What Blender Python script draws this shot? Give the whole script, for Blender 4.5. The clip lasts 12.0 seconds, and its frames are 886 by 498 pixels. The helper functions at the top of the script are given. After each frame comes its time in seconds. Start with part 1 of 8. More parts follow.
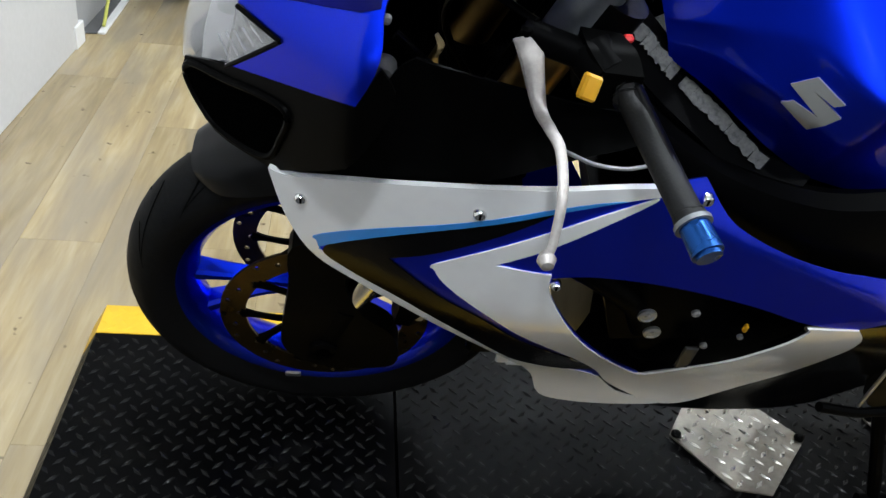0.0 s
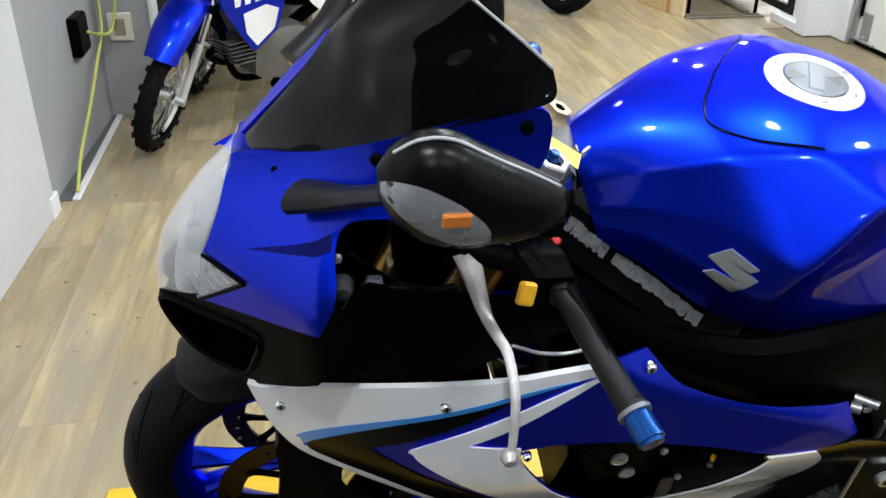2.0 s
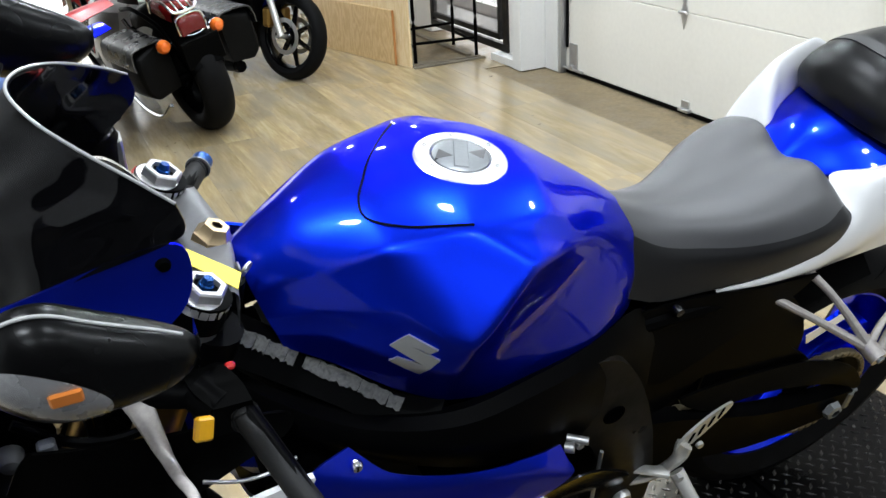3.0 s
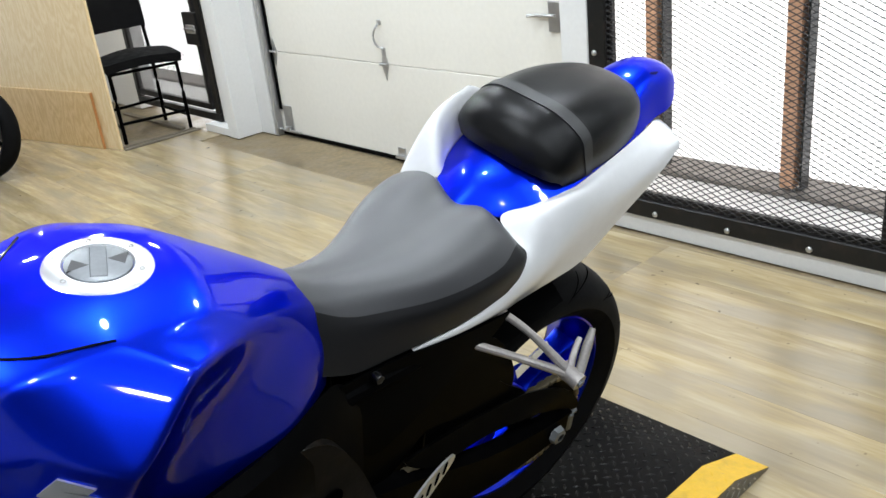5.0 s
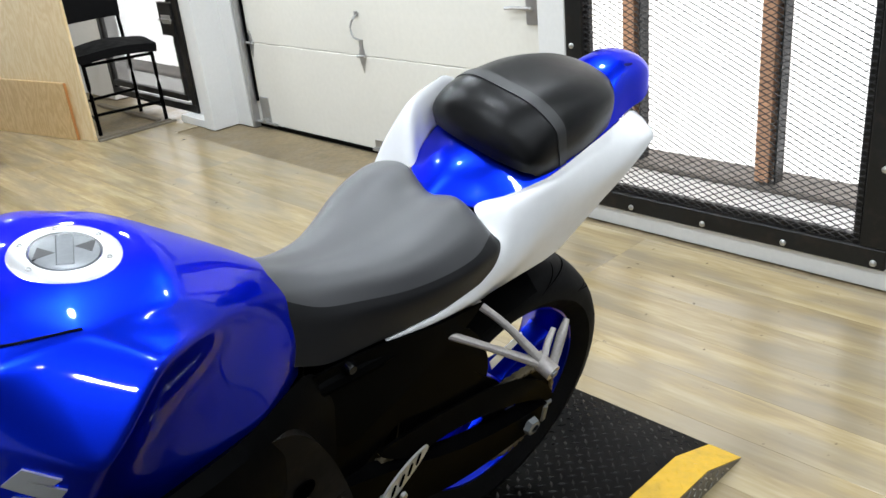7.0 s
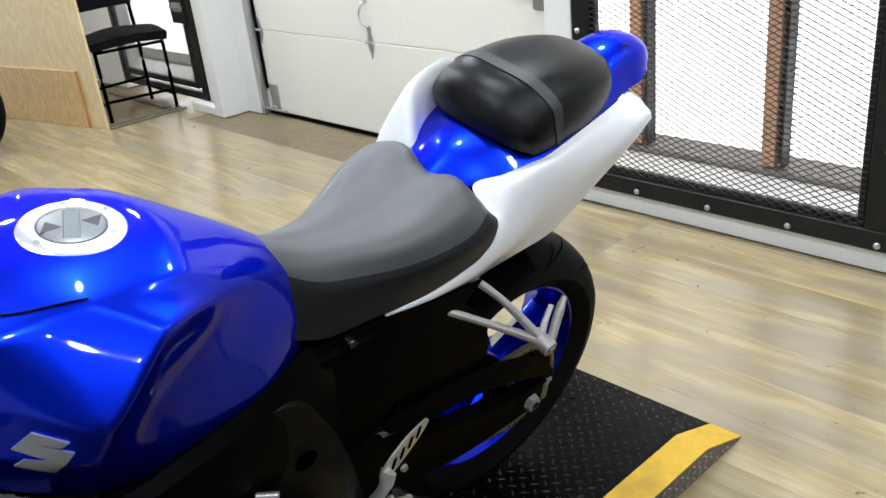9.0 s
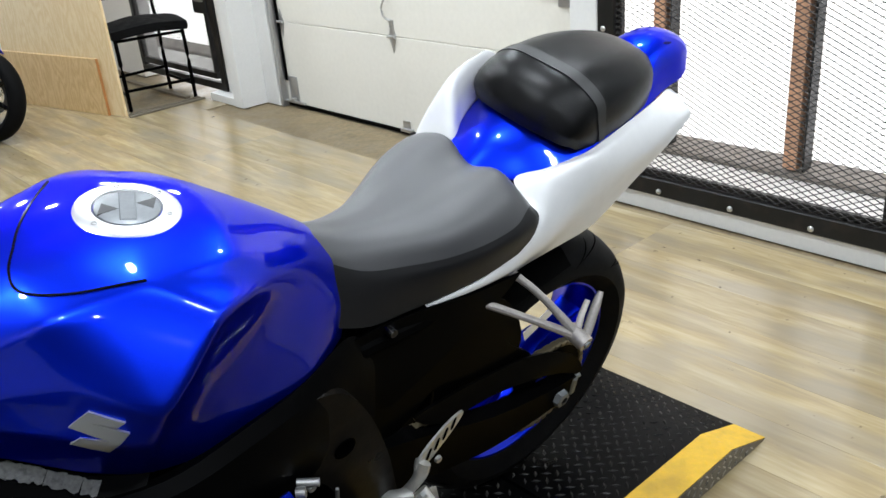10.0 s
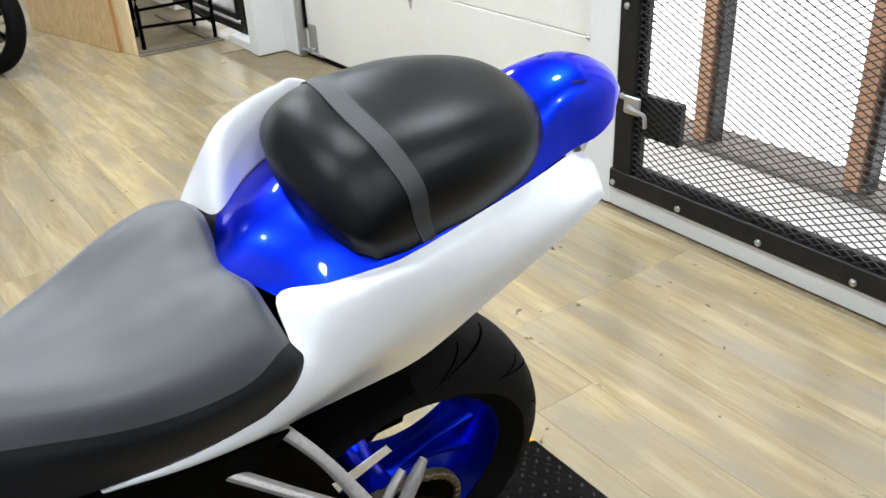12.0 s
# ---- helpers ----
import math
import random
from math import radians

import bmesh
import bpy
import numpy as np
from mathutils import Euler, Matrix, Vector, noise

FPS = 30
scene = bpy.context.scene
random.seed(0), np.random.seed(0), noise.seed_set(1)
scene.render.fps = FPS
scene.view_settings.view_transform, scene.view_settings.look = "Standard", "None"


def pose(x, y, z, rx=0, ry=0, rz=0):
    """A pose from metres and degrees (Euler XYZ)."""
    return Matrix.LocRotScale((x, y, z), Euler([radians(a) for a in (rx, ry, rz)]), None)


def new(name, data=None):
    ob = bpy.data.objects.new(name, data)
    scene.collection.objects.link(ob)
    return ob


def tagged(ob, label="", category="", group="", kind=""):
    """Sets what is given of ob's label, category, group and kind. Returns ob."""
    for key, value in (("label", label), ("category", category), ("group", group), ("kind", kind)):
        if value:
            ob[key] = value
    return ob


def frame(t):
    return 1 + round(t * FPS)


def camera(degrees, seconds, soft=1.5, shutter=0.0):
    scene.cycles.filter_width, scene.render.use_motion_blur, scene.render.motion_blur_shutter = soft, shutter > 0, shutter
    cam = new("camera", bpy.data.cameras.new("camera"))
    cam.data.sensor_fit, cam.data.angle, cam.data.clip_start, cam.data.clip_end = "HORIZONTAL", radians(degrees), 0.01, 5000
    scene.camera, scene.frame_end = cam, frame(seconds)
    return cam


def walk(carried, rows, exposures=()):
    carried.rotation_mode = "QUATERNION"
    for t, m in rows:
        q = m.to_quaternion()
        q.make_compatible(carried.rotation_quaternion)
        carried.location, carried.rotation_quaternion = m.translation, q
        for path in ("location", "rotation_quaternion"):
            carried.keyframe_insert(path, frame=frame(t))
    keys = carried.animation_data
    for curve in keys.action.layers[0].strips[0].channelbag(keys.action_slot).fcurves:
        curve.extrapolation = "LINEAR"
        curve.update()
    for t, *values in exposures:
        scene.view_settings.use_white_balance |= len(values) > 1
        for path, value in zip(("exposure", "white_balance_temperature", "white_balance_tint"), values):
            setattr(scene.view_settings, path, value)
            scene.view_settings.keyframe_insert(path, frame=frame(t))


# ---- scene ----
cam = camera(53.65, 12.0)
PATH = [
    (0, 1.089, 1.288, 1.168, 56.54, -6.50, -3.90),
    (0.5, 1.057, 1.282, 1.170, 56.65, -7.07, -0.08),
    (1, 1.045, 1.272, 1.179, 56.31, -5.56, 1.85),
    (1.5, 1.069, 1.274, 1.254, 57.66, -2.33, -1.24),
    (1.8, 1.092, 1.286, 1.307, 60.82, -1.29, -4.73),
    (2, 1.111, 1.284, 1.330, 61.76, -0.43, -8.38),
    (2.5, 1.184, 1.283, 1.373, 63.99, 2.81, -16.63),
    (3, 1.252, 1.280, 1.381, 64.74, 3.28, -25.25),
    (3.5, 1.297, 1.278, 1.379, 64.89, 3.77, -31.23),
    (5.5, 1.397, 1.266, 1.380, 67.07, 6.06, -44.78),
    (6, 1.397, 1.260, 1.377, 66.87, 5.92, -44.98),
    (6.5, 1.396, 1.267, 1.375, 66.53, 5.92, -44.76),
    (7, 1.395, 1.268, 1.372, 66.29, 5.28, -44.57),
    (9, 1.386, 1.230, 1.366, 65.62, 5.67, -43.88),
    (9.5, 1.366, 1.252, 1.365, 65.32, 5.67, -43.05),
    (10, 1.343, 1.262, 1.365, 65.51, 4.60, -42.92),
    (10.3, 1.332, 1.270, 1.350, 64.46, 3.89, -46.19),
    (10.4, 1.328, 1.273, 1.345, 62.92, 3.94, -47.45),
    (10.5, 1.337, 1.288, 1.332, 61.23, 3.80, -47.42),
    (10.6, 1.349, 1.292, 1.332, 60.40, 4.23, -46.38),
    (10.8, 1.425, 1.309, 1.321, 60.32, 4.81, -43.72),
    (11, 1.545, 1.323, 1.331, 62.36, 4.80, -39.73),
    (11.2, 1.645, 1.316, 1.361, 64.68, 3.53, -37.82),
    (11.5, 1.752, 1.316, 1.360, 64.03, 1.35, -37.86),
    (11.8, 1.885, 1.383, 1.338, 61.46, 3.73, -35.94),
    (12, 1.997, 1.440, 1.337, 61.92, 2.42, -35.77),
]
walk(cam, [(t, pose(x, y, z, rx, ry, rz)) for t, x, y, z, rx, ry, rz in PATH], [(0, 0.12), (1.5, 0.12), (2.5, 0.0), (3.5, -0.1), (11, -0.14), (11.5, -0.12), (12, -0.04)])

# ---- light ----
world = bpy.data.worlds.new("world")
scene.world = world
world.use_nodes = True
wn = world.node_tree.nodes
sky = wn.new("ShaderNodeTexSky")
sky.sky_type, sky.sun_disc = "NISHITA", False
sky.sun_elevation, sky.sun_rotation = radians(40), radians(60)
world.node_tree.links.new(sky.outputs[0], wn["Background"].inputs[0])
wn["Background"].inputs[1].default_value = 0.12


def ceiling_lamp(x, y, watts, size=0.12):
    data = bpy.data.lights.new("lamp_light", "AREA")
    data.shape, data.size, data.energy, data.color = "DISK", size, watts, (0.91, 0.99, 1.06)
    ob = new("lamp_light", data)
    ob.matrix_world = pose(x, y, 2.66)
    return ob


LAMP_ROWS = {-0.7: (22, 12, 8), 0.9: (28, 15, 20), 2.5: (28, 21, 24), 4.1: (3, 24, 25), 5.7: (0, 27, 27), 7.4: (0, 27, 27)}
LAMPS = [(x, y, w) for y, row in LAMP_ROWS.items() for x, w in zip((0.95, 2.2, 3.4), row) if w]
for lx, ly, watts in LAMPS:
    ceiling_lamp(lx, ly, watts)

# ---- materials ----
MATS = {}


def surf(name, col, rough=0.5, metal=0.0, coat=0.0, var=0.12, scale=6.0, fine=90.0, bump=0.04, dirt=0.0, spec=0.5, dirt_col=(0.05, 0.04, 0.03)):
    """A surface with broad and fine variation of its colour and roughness, and fine relief."""
    if name in MATS:
        return MATS[name]
    m = bpy.data.materials.new(name)
    m.use_nodes = True
    nt = m.node_tree
    n, l = nt.nodes, nt.links
    p = n["Principled BSDF"]
    tc = n.new("ShaderNodeTexCoord")
    broad = n.new("ShaderNodeTexNoise")
    broad.inputs["Scale"].default_value, broad.inputs["Detail"].default_value = scale, 4
    grain = n.new("ShaderNodeTexNoise")
    grain.inputs["Scale"].default_value, grain.inputs["Detail"].default_value = fine, 3
    l.new(tc.outputs["Object"], broad.inputs["Vector"])
    l.new(tc.outputs["Object"], grain.inputs["Vector"])
    mix = n.new("ShaderNodeMath")
    mix.operation = "ADD"
    l.new(broad.outputs[0], mix.inputs[0])
    l.new(grain.outputs[0], mix.inputs[1])
    ramp = n.new("ShaderNodeMapRange")
    ramp.inputs["From Min"].default_value, ramp.inputs["From Max"].default_value = 0.6, 1.4
    ramp.inputs["To Min"].default_value, ramp.inputs["To Max"].default_value = 1 - var, 1 + var
    l.new(mix.outputs[0], ramp.inputs["Value"])
    tint = n.new("ShaderNodeVectorMath")
    tint.operation = "SCALE"
    tint.inputs[0].default_value = col
    l.new(ramp.outputs[0], tint.inputs["Scale"])
    out = tint.outputs[0]
    if dirt:
        spots = n.new("ShaderNodeTexNoise")
        spots.inputs["Scale"].default_value, spots.inputs["Detail"].default_value = scale * 2.3, 8
        l.new(tc.outputs["Object"], spots.inputs["Vector"])
        mask = n.new("ShaderNodeMapRange")
        mask.inputs["From Min"].default_value, mask.inputs["From Max"].default_value = 0.52, 0.72
        mask.inputs["To Max"].default_value = dirt
        l.new(spots.outputs[0], mask.inputs["Value"])
        mc = n.new("ShaderNodeMix")
        mc.data_type = "RGBA"
        l.new(mask.outputs[0], mc.inputs[0])
        l.new(out, mc.inputs[6])
        mc.inputs[7].default_value = (*dirt_col, 1)
        out = mc.outputs[2]
    l.new(out, p.inputs["Base Color"])
    rr = n.new("ShaderNodeMapRange")
    rr.inputs["From Min"].default_value, rr.inputs["From Max"].default_value = 0.3, 0.7
    rr.inputs["To Min"].default_value, rr.inputs["To Max"].default_value = max(0.02, rough * (1 - var)), min(1.0, rough * (1 + var))
    l.new(broad.outputs[0], rr.inputs["Value"])
    l.new(rr.outputs[0], p.inputs["Roughness"])
    p.inputs["Metallic"].default_value = metal
    p.inputs["Specular IOR Level"].default_value = spec
    p.inputs["Coat Weight"].default_value, p.inputs["Coat Roughness"].default_value = coat, 0.03
    if bump:
        b = n.new("ShaderNodeBump")
        b.inputs["Strength"].default_value, b.inputs["Distance"].default_value = bump, 0.002
        l.new(grain.outputs[0], b.inputs["Height"])
        l.new(b.outputs[0], p.inputs["Normal"])
    MATS[name] = m
    return m


def glow(name, col, strength):
    m = bpy.data.materials.new(name)
    m.use_nodes = True
    p = m.node_tree.nodes["Principled BSDF"]
    p.inputs["Base Color"].default_value = (*col, 1)
    p.inputs["Emission Color"].default_value, p.inputs["Emission Strength"].default_value = (*col, 1), strength
    return m


def clear(name, col, rough=0.05, alpha=0.25, ior=1.45):
    """Clear or tinted plastic: a glossy coat over a partly open skin."""
    m = bpy.data.materials.new(name)
    m.use_nodes = True
    p = m.node_tree.nodes["Principled BSDF"]
    p.inputs["Base Color"].default_value = (*col, 1)
    p.inputs["Roughness"].default_value, p.inputs["Alpha"].default_value = rough, alpha
    p.inputs["IOR"].default_value = ior
    return m


BLUE = surf("blue_paint", (0.0025, 0.021, 0.60), 0.33, 0.94, 0.7, 0.05, 3, 600, 0.0)
BLUE.node_tree.nodes["Principled BSDF"].inputs["Specular Tint"].default_value = (0.06, 0.10, 1.0, 1)
BLUE.node_tree.nodes["Principled BSDF"].inputs["Coat IOR"].default_value = 1.34
WEDGE = surf("black_wedge_and_shade", (0.0015, 0.0015, 0.002), 0.16, 0.0, 0.0, 0.05, bump=0.0, spec=0.08)
# dark blue that paints shade: the cowl's shadow line and the tail scoops
NAVY = surf("dark_blue_shade", (0.001, 0.002, 0.09), 0.4, 0.0, 0.0, 0.05, spec=0.08)
LENS_GREY = surf("side_reflector_grey", (0.34, 0.34, 0.35), 0.3, 0.6, 0.0, 0.3, 40, 90, 0.05)
WHITE = surf("white_paint", (0.80, 0.80, 0.80), 0.25, 0.0, 0.8, 0.03, 3, 60, 0.0)
SKY_LINE = surf("light_blue_decal", (0.02, 0.22, 0.62), 0.3, 0.0, 0.6, 0.04)
BLACK_GLOSS = surf("black_gloss", (0.002, 0.002, 0.0025), 0.16, 0.0, 0.0, 0.05, bump=0.0, spec=0.28)
BLACK_PLASTIC = surf("black_plastic", (0.0012, 0.0012, 0.0012), 0.40, 0.0, 0.0, 0.15, 5, 300, 0.06, spec=0.02)
BLACK_METAL = surf("black_metal", (0.0013, 0.0013, 0.0014), 0.36, 0.0, 0.0, 0.2, 9, 120, 0.06, spec=0.016)
MUDGUARD = surf("satin_black_mudguard", (0.006, 0.006, 0.0065), 0.38, 0.0, 0.0, 0.12, 5, 300, 0.04, spec=0.16)
RUBBER = surf("tyre_rubber", (0.0065, 0.0065, 0.0068), 0.55, 0.0, 0.0, 0.25, 9, 160, 0.12, spec=0.03)
# near-black for cracks, and for shade in grooves, slots, holes and the intake
GROOVE = surf("recess_shade_black", (0.0008, 0.0008, 0.0008), 0.9, spec=0.0)
SEAT = surf("seat_vinyl", (0.044, 0.044, 0.047), 0.46, 0.0, 0.0, 0.10, 6, 700, 0.16, spec=0.7)
SEAT.node_tree.nodes["Principled BSDF"].inputs["Sheen Weight"].default_value = 0.22
SEAT.node_tree.nodes["Principled BSDF"].inputs["Sheen Roughness"].default_value = 0.35
# darker copy of the seat vinyl, painting the shade on its sides
SEAT_SIDE = surf("shaded_seat_side_vinyl", (0.0085, 0.0085, 0.0092), 0.42, 0.0, 0.0, 0.12, 6, 600, 0.16, spec=0.28)
SEAT_SIDE.node_tree.nodes["Principled BSDF"].inputs["Sheen Weight"].default_value = 0.02
SEAT_BLACK = surf("black_seat_vinyl", (0.0045, 0.0045, 0.0047), 0.32, 0.0, 0.0, 0.12, 6, 600, 0.16, spec=0.17)
SEAT_STRAP = surf("grey_strap", (0.022, 0.022, 0.0225), 0.55, 0.0, 0.0, 0.12, 6, 600, 0.16)
ALU = surf("cast_aluminium", (0.62, 0.61, 0.58), 0.42, 0.75, 0.0, 0.10, 12, 200, 0.05)
LEVER = surf("scuffed_aluminium", (0.40, 0.37, 0.35), 0.46, 0.6, 0.0, 0.2, 14, 200, 0.06)
CHROME = surf("bright_metal", (0.75, 0.75, 0.74), 0.16, 1.0, 0.0, 0.05, 12, 200, 0.0)
STEEL = surf("zinc_steel", (0.50, 0.50, 0.50), 0.38, 0.9, 0.0, 0.12, 20, 200, 0.04)
GOLD = surf("gold_anodised", (0.32, 0.19, 0.05), 0.3, 0.9, 0.0, 0.08, 12, 200, 0.02)
DISC = surf("brake_disc_steel", (0.055, 0.038, 0.014), 0.32, 0.9, 0.0, 0.2, 30, 300, 0.05)
CAP_GREY = surf("cap_grey", (0.16, 0.17, 0.18), 0.4, 0.5, 0.0, 0.10, 30, 200, 0.03)
CAP_RING = surf("cap_ring_silver", (0.72, 0.73, 0.74), 0.32, 0.85, 0.2, 0.05)
ORANGE = surf("amber_plastic", (0.8, 0.16, 0.02), 0.25, 0.0, 0.5, 0.05)
YELLOW = surf("yellow_plastic", (0.80, 0.40, 0.01), 0.4, 0.0, 0.2, 0.05)
TAG = surf("yellow_tag_paper", (0.78, 0.62, 0.08), 0.6, 0.0, 0.0, 0.06)
RED = surf("red_plastic", (0.55, 0.02, 0.02), 0.35, 0.0, 0.3, 0.05)
BAREND = surf("blue_anodised", (0.008, 0.065, 0.26), 0.28, 0.8, 0.0, 0.08, 20, 200, 0.03)
DECAL = surf("worn_white_sticker", (0.085, 0.085, 0.080), 0.6, 0.0, 0.0, 0.45, 70, 260, 0.05, dirt=0.9, dirt_col=(0.02, 0.02, 0.02))
EMBLEM = surf("emblem_silver", (0.42, 0.42, 0.40), 0.35, 0.6, 0.0, 0.05)
SCREEN = clear("tinted_screen", (0.002, 0.002, 0.0025), 0.05, 0.95, 1.30)
sn, sl = SCREEN.node_tree.nodes, SCREEN.node_tree.links
wave, wave_bump = sn.new("ShaderNodeTexNoise"), sn.new("ShaderNodeBump")
wave.inputs["Scale"].default_value, wave.inputs["Detail"].default_value, wave.inputs["Distortion"].default_value = 7.0, 1.0, 0.8
wave_bump.inputs["Strength"].default_value, wave_bump.inputs["Distance"].default_value = 0.9, 0.05
sl.new(sn.new("ShaderNodeTexCoord").outputs["Object"], wave.inputs["Vector"])
sl.new(wave.outputs["Fac"], wave_bump.inputs["Height"])
sl.new(wave_bump.outputs["Normal"], sn["Principled BSDF"].inputs["Normal"])
SIGNAL_LENS = clear("clear_signal_lens", (0.35, 0.35, 0.35), 0.05, 0.14)
LENS = clear("clear_lens", (0.74, 0.74, 0.75), 0.07, 0.30)
REFLECTOR = surf("headlight_reflector", (0.62, 0.62, 0.64), 0.30, 0.6, 0.0, 0.10, 8, 60, 0.03)

FLOOR_PLATE = surf("black_checker_plate", (0.0014, 0.0014, 0.0016), 0.36, 0.0, 0.0, 0.3, 5, 60, 0.10, dirt=0.12, dirt_col=(0.012, 0.011, 0.009), spec=0.05)
YELLOW_PLATE = surf("yellow_checker_plate", (0.70, 0.42, 0.02), 0.42, 0.0, 0.0, 0.12, 5, 60, 0.10, dirt=0.35, dirt_col=(0.22, 0.14, 0.03))
BARE_PLATE = surf("bare_checker_plate", (0.17, 0.155, 0.13), 0.42, 0.6, 0.0, 0.35, 12, 90, 0.06, dirt=0.6, dirt_col=(0.10, 0.07, 0.04))
BARE_TREAD = surf("worn_bright_tread", (0.52, 0.50, 0.45), 0.28, 0.8, 0.0, 0.2, 30, 90, 0.03)
DECK_TREAD = surf("worn_black_tread", (0.005, 0.005, 0.005), 0.34, 0.0, 0.0, 0.6, 6, 60, 0.05, spec=0.17)
WALL_PAINT = surf("white_wall_paint", (0.70, 0.70, 0.69), 0.6, 0.0, 0.0, 0.04, 1.5, 60, 0.05, dirt=0.10, dirt_col=(0.45, 0.42, 0.36))
# wall tone with dimness put in, for dark reflections and a dim corner
DARK_WALL = surf("wall_darkened_for_shade", (0.06, 0.058, 0.055), 0.7, 0.0, 0.0, 0.2, 1.5, 60, 0.05)
MIRROR_BLACK = surf("mirror_housing_black", (0.002, 0.002, 0.0022), 0.26, 0.0, 0.0, 0.1, bump=0.0, spec=0.14)
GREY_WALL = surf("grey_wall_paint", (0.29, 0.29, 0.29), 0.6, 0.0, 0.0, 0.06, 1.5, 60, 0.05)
DOOR_PAINT = surf("garage_door_paint", (0.74, 0.72, 0.66), 0.45, 0.0, 0.0, 0.04, 1.5, 40, 0.03, dirt=0.06, dirt_col=(0.45, 0.42, 0.34))
CONCRETE = surf("bare_concrete", (0.19, 0.145, 0.082), 0.5, 0.0, 0.0, 0.45, 3.5, 40, 0.2, dirt=0.75, dirt_col=(0.11, 0.082, 0.042))
CEILING = surf("ceiling_paint", (0.22, 0.22, 0.22), 0.7, 0.0, 0.0, 0.05, 2, 40, 0.05)
FRAME_STEEL = surf("black_steel_frame", (0.009, 0.009, 0.009), 0.45, 0.1, 0.0, 0.25, 8, 80, 0.08, dirt=0.25, dirt_col=(0.06, 0.04, 0.03), spec=0.3)
MESH_STEEL = surf("expanded_metal", (0.03, 0.03, 0.033), 0.5, 0.2, 0.0, 0.2, 20, 100, 0.05)
RUST = surf("rusty_wood_post", (0.55, 0.31, 0.19), 0.8, 0.0, 0.0, 0.3, 10, 60, 0.15)
FABRIC = surf("black_fabric", (0.005, 0.005, 0.0055), 0.9, 0.0, 0.0, 0.2, 20, 400, 0.2, spec=0.1)
GRIP = surf("grip_rubber", (0.006, 0.006, 0.006), 0.55, 0.0, 0.0, 0.2, 20, 300, 0.15, spec=0.22)


def wood():
    """Vinyl planks: streaks along the plank, tone by plank."""
    m = bpy.data.materials.new("vinyl_wood_plank")
    m.use_nodes = True
    n, l = m.node_tree.nodes, m.node_tree.links
    p = n["Principled BSDF"]
    geo, info = n.new("ShaderNodeTexCoord"), n.new("ShaderNodeObjectInfo")
    shift = n.new("ShaderNodeVectorMath")
    shift.operation = "SCALE"
    shift.inputs[0].default_value = (13.0, 29.0, 7.0)
    l.new(info.outputs["Random"], shift.inputs["Scale"])
    add = n.new("ShaderNodeVectorMath")
    add.operation = "ADD"
    l.new(geo.outputs["Object"], add.inputs[0])
    l.new(shift.outputs[0], add.inputs[1])
    stretch = n.new("ShaderNodeVectorMath")
    stretch.operation = "MULTIPLY"
    stretch.inputs[1].default_value = (16.0, 1.7, 4.0)
    l.new(add.outputs[0], stretch.inputs[0])
    a = n.new("ShaderNodeTexNoise")
    a.inputs["Scale"].default_value, a.inputs["Detail"].default_value, a.inputs["Distortion"].default_value = 1.0, 6, 0.6
    l.new(stretch.outputs[0], a.inputs["Vector"])
    b = n.new("ShaderNodeTexNoise")
    b.inputs["Scale"].default_value, b.inputs["Detail"].default_value = 6.0, 4
    l.new(stretch.outputs[0], b.inputs["Vector"])
    ramp = n.new("ShaderNodeValToRGB")
    e = ramp.color_ramp.elements
    e[0].position, e[0].color = 0.28, (0.225, 0.168, 0.096, 1)
    e[1].position, e[1].color = 0.72, (0.54, 0.445, 0.272, 1)
    mid = ramp.color_ramp.elements.new(0.5)
    mid.color = (0.37, 0.284, 0.150, 1)
    mixv = n.new("ShaderNodeMath")
    mixv.operation = "MULTIPLY_ADD"
    mixv.inputs[1].default_value = 0.20
    l.new(b.outputs[0], mixv.inputs[0])
    sub = n.new("ShaderNodeMath")
    sub.operation = "MULTIPLY_ADD"
    sub.inputs[1].default_value, sub.inputs[2].default_value = 0.64, 0.09
    l.new(a.outputs[0], sub.inputs[0])
    l.new(sub.outputs[0], mixv.inputs[2])
    l.new(mixv.outputs[0], ramp.inputs[0])
    tone = n.new("ShaderNodeMapRange")
    tone.inputs["To Min"].default_value, tone.inputs["To Max"].default_value = 0.78, 1.10
    l.new(info.outputs["Random"], tone.inputs["Value"])
    sc = n.new("ShaderNodeVectorMath")
    sc.operation = "SCALE"
    l.new(ramp.outputs[0], sc.inputs[0])
    l.new(tone.outputs[0], sc.inputs["Scale"])
    wide = n.new("ShaderNodeVectorMath")
    wide.operation = "MULTIPLY"
    wide.inputs[1].default_value = (7.0, 2.2, 4.0)
    l.new(add.outputs[0], wide.inputs[0])
    haze = n.new("ShaderNodeTexNoise")
    haze.inputs["Scale"].default_value, haze.inputs["Detail"].default_value, haze.inputs["Distortion"].default_value = 1.0, 3, 0.4
    l.new(wide.outputs[0], haze.inputs["Vector"])
    grey = n.new("ShaderNodeMapRange")
    grey.inputs["From Min"].default_value, grey.inputs["From Max"].default_value, grey.inputs["To Max"].default_value = 0.42, 0.66, 0.75
    l.new(haze.outputs[0], grey.inputs["Value"])
    gmix = n.new("ShaderNodeMix")
    gmix.data_type = "RGBA"
    l.new(grey.outputs[0], gmix.inputs[0])
    l.new(sc.outputs[0], gmix.inputs[6])
    gmix.inputs[7].default_value = (0.268, 0.226, 0.164, 1)
    knots = n.new("ShaderNodeTexNoise")
    knots.inputs["Scale"].default_value, knots.inputs["Detail"].default_value = 26.0, 2
    l.new(add.outputs[0], knots.inputs["Vector"])
    kmask = n.new("ShaderNodeMapRange")
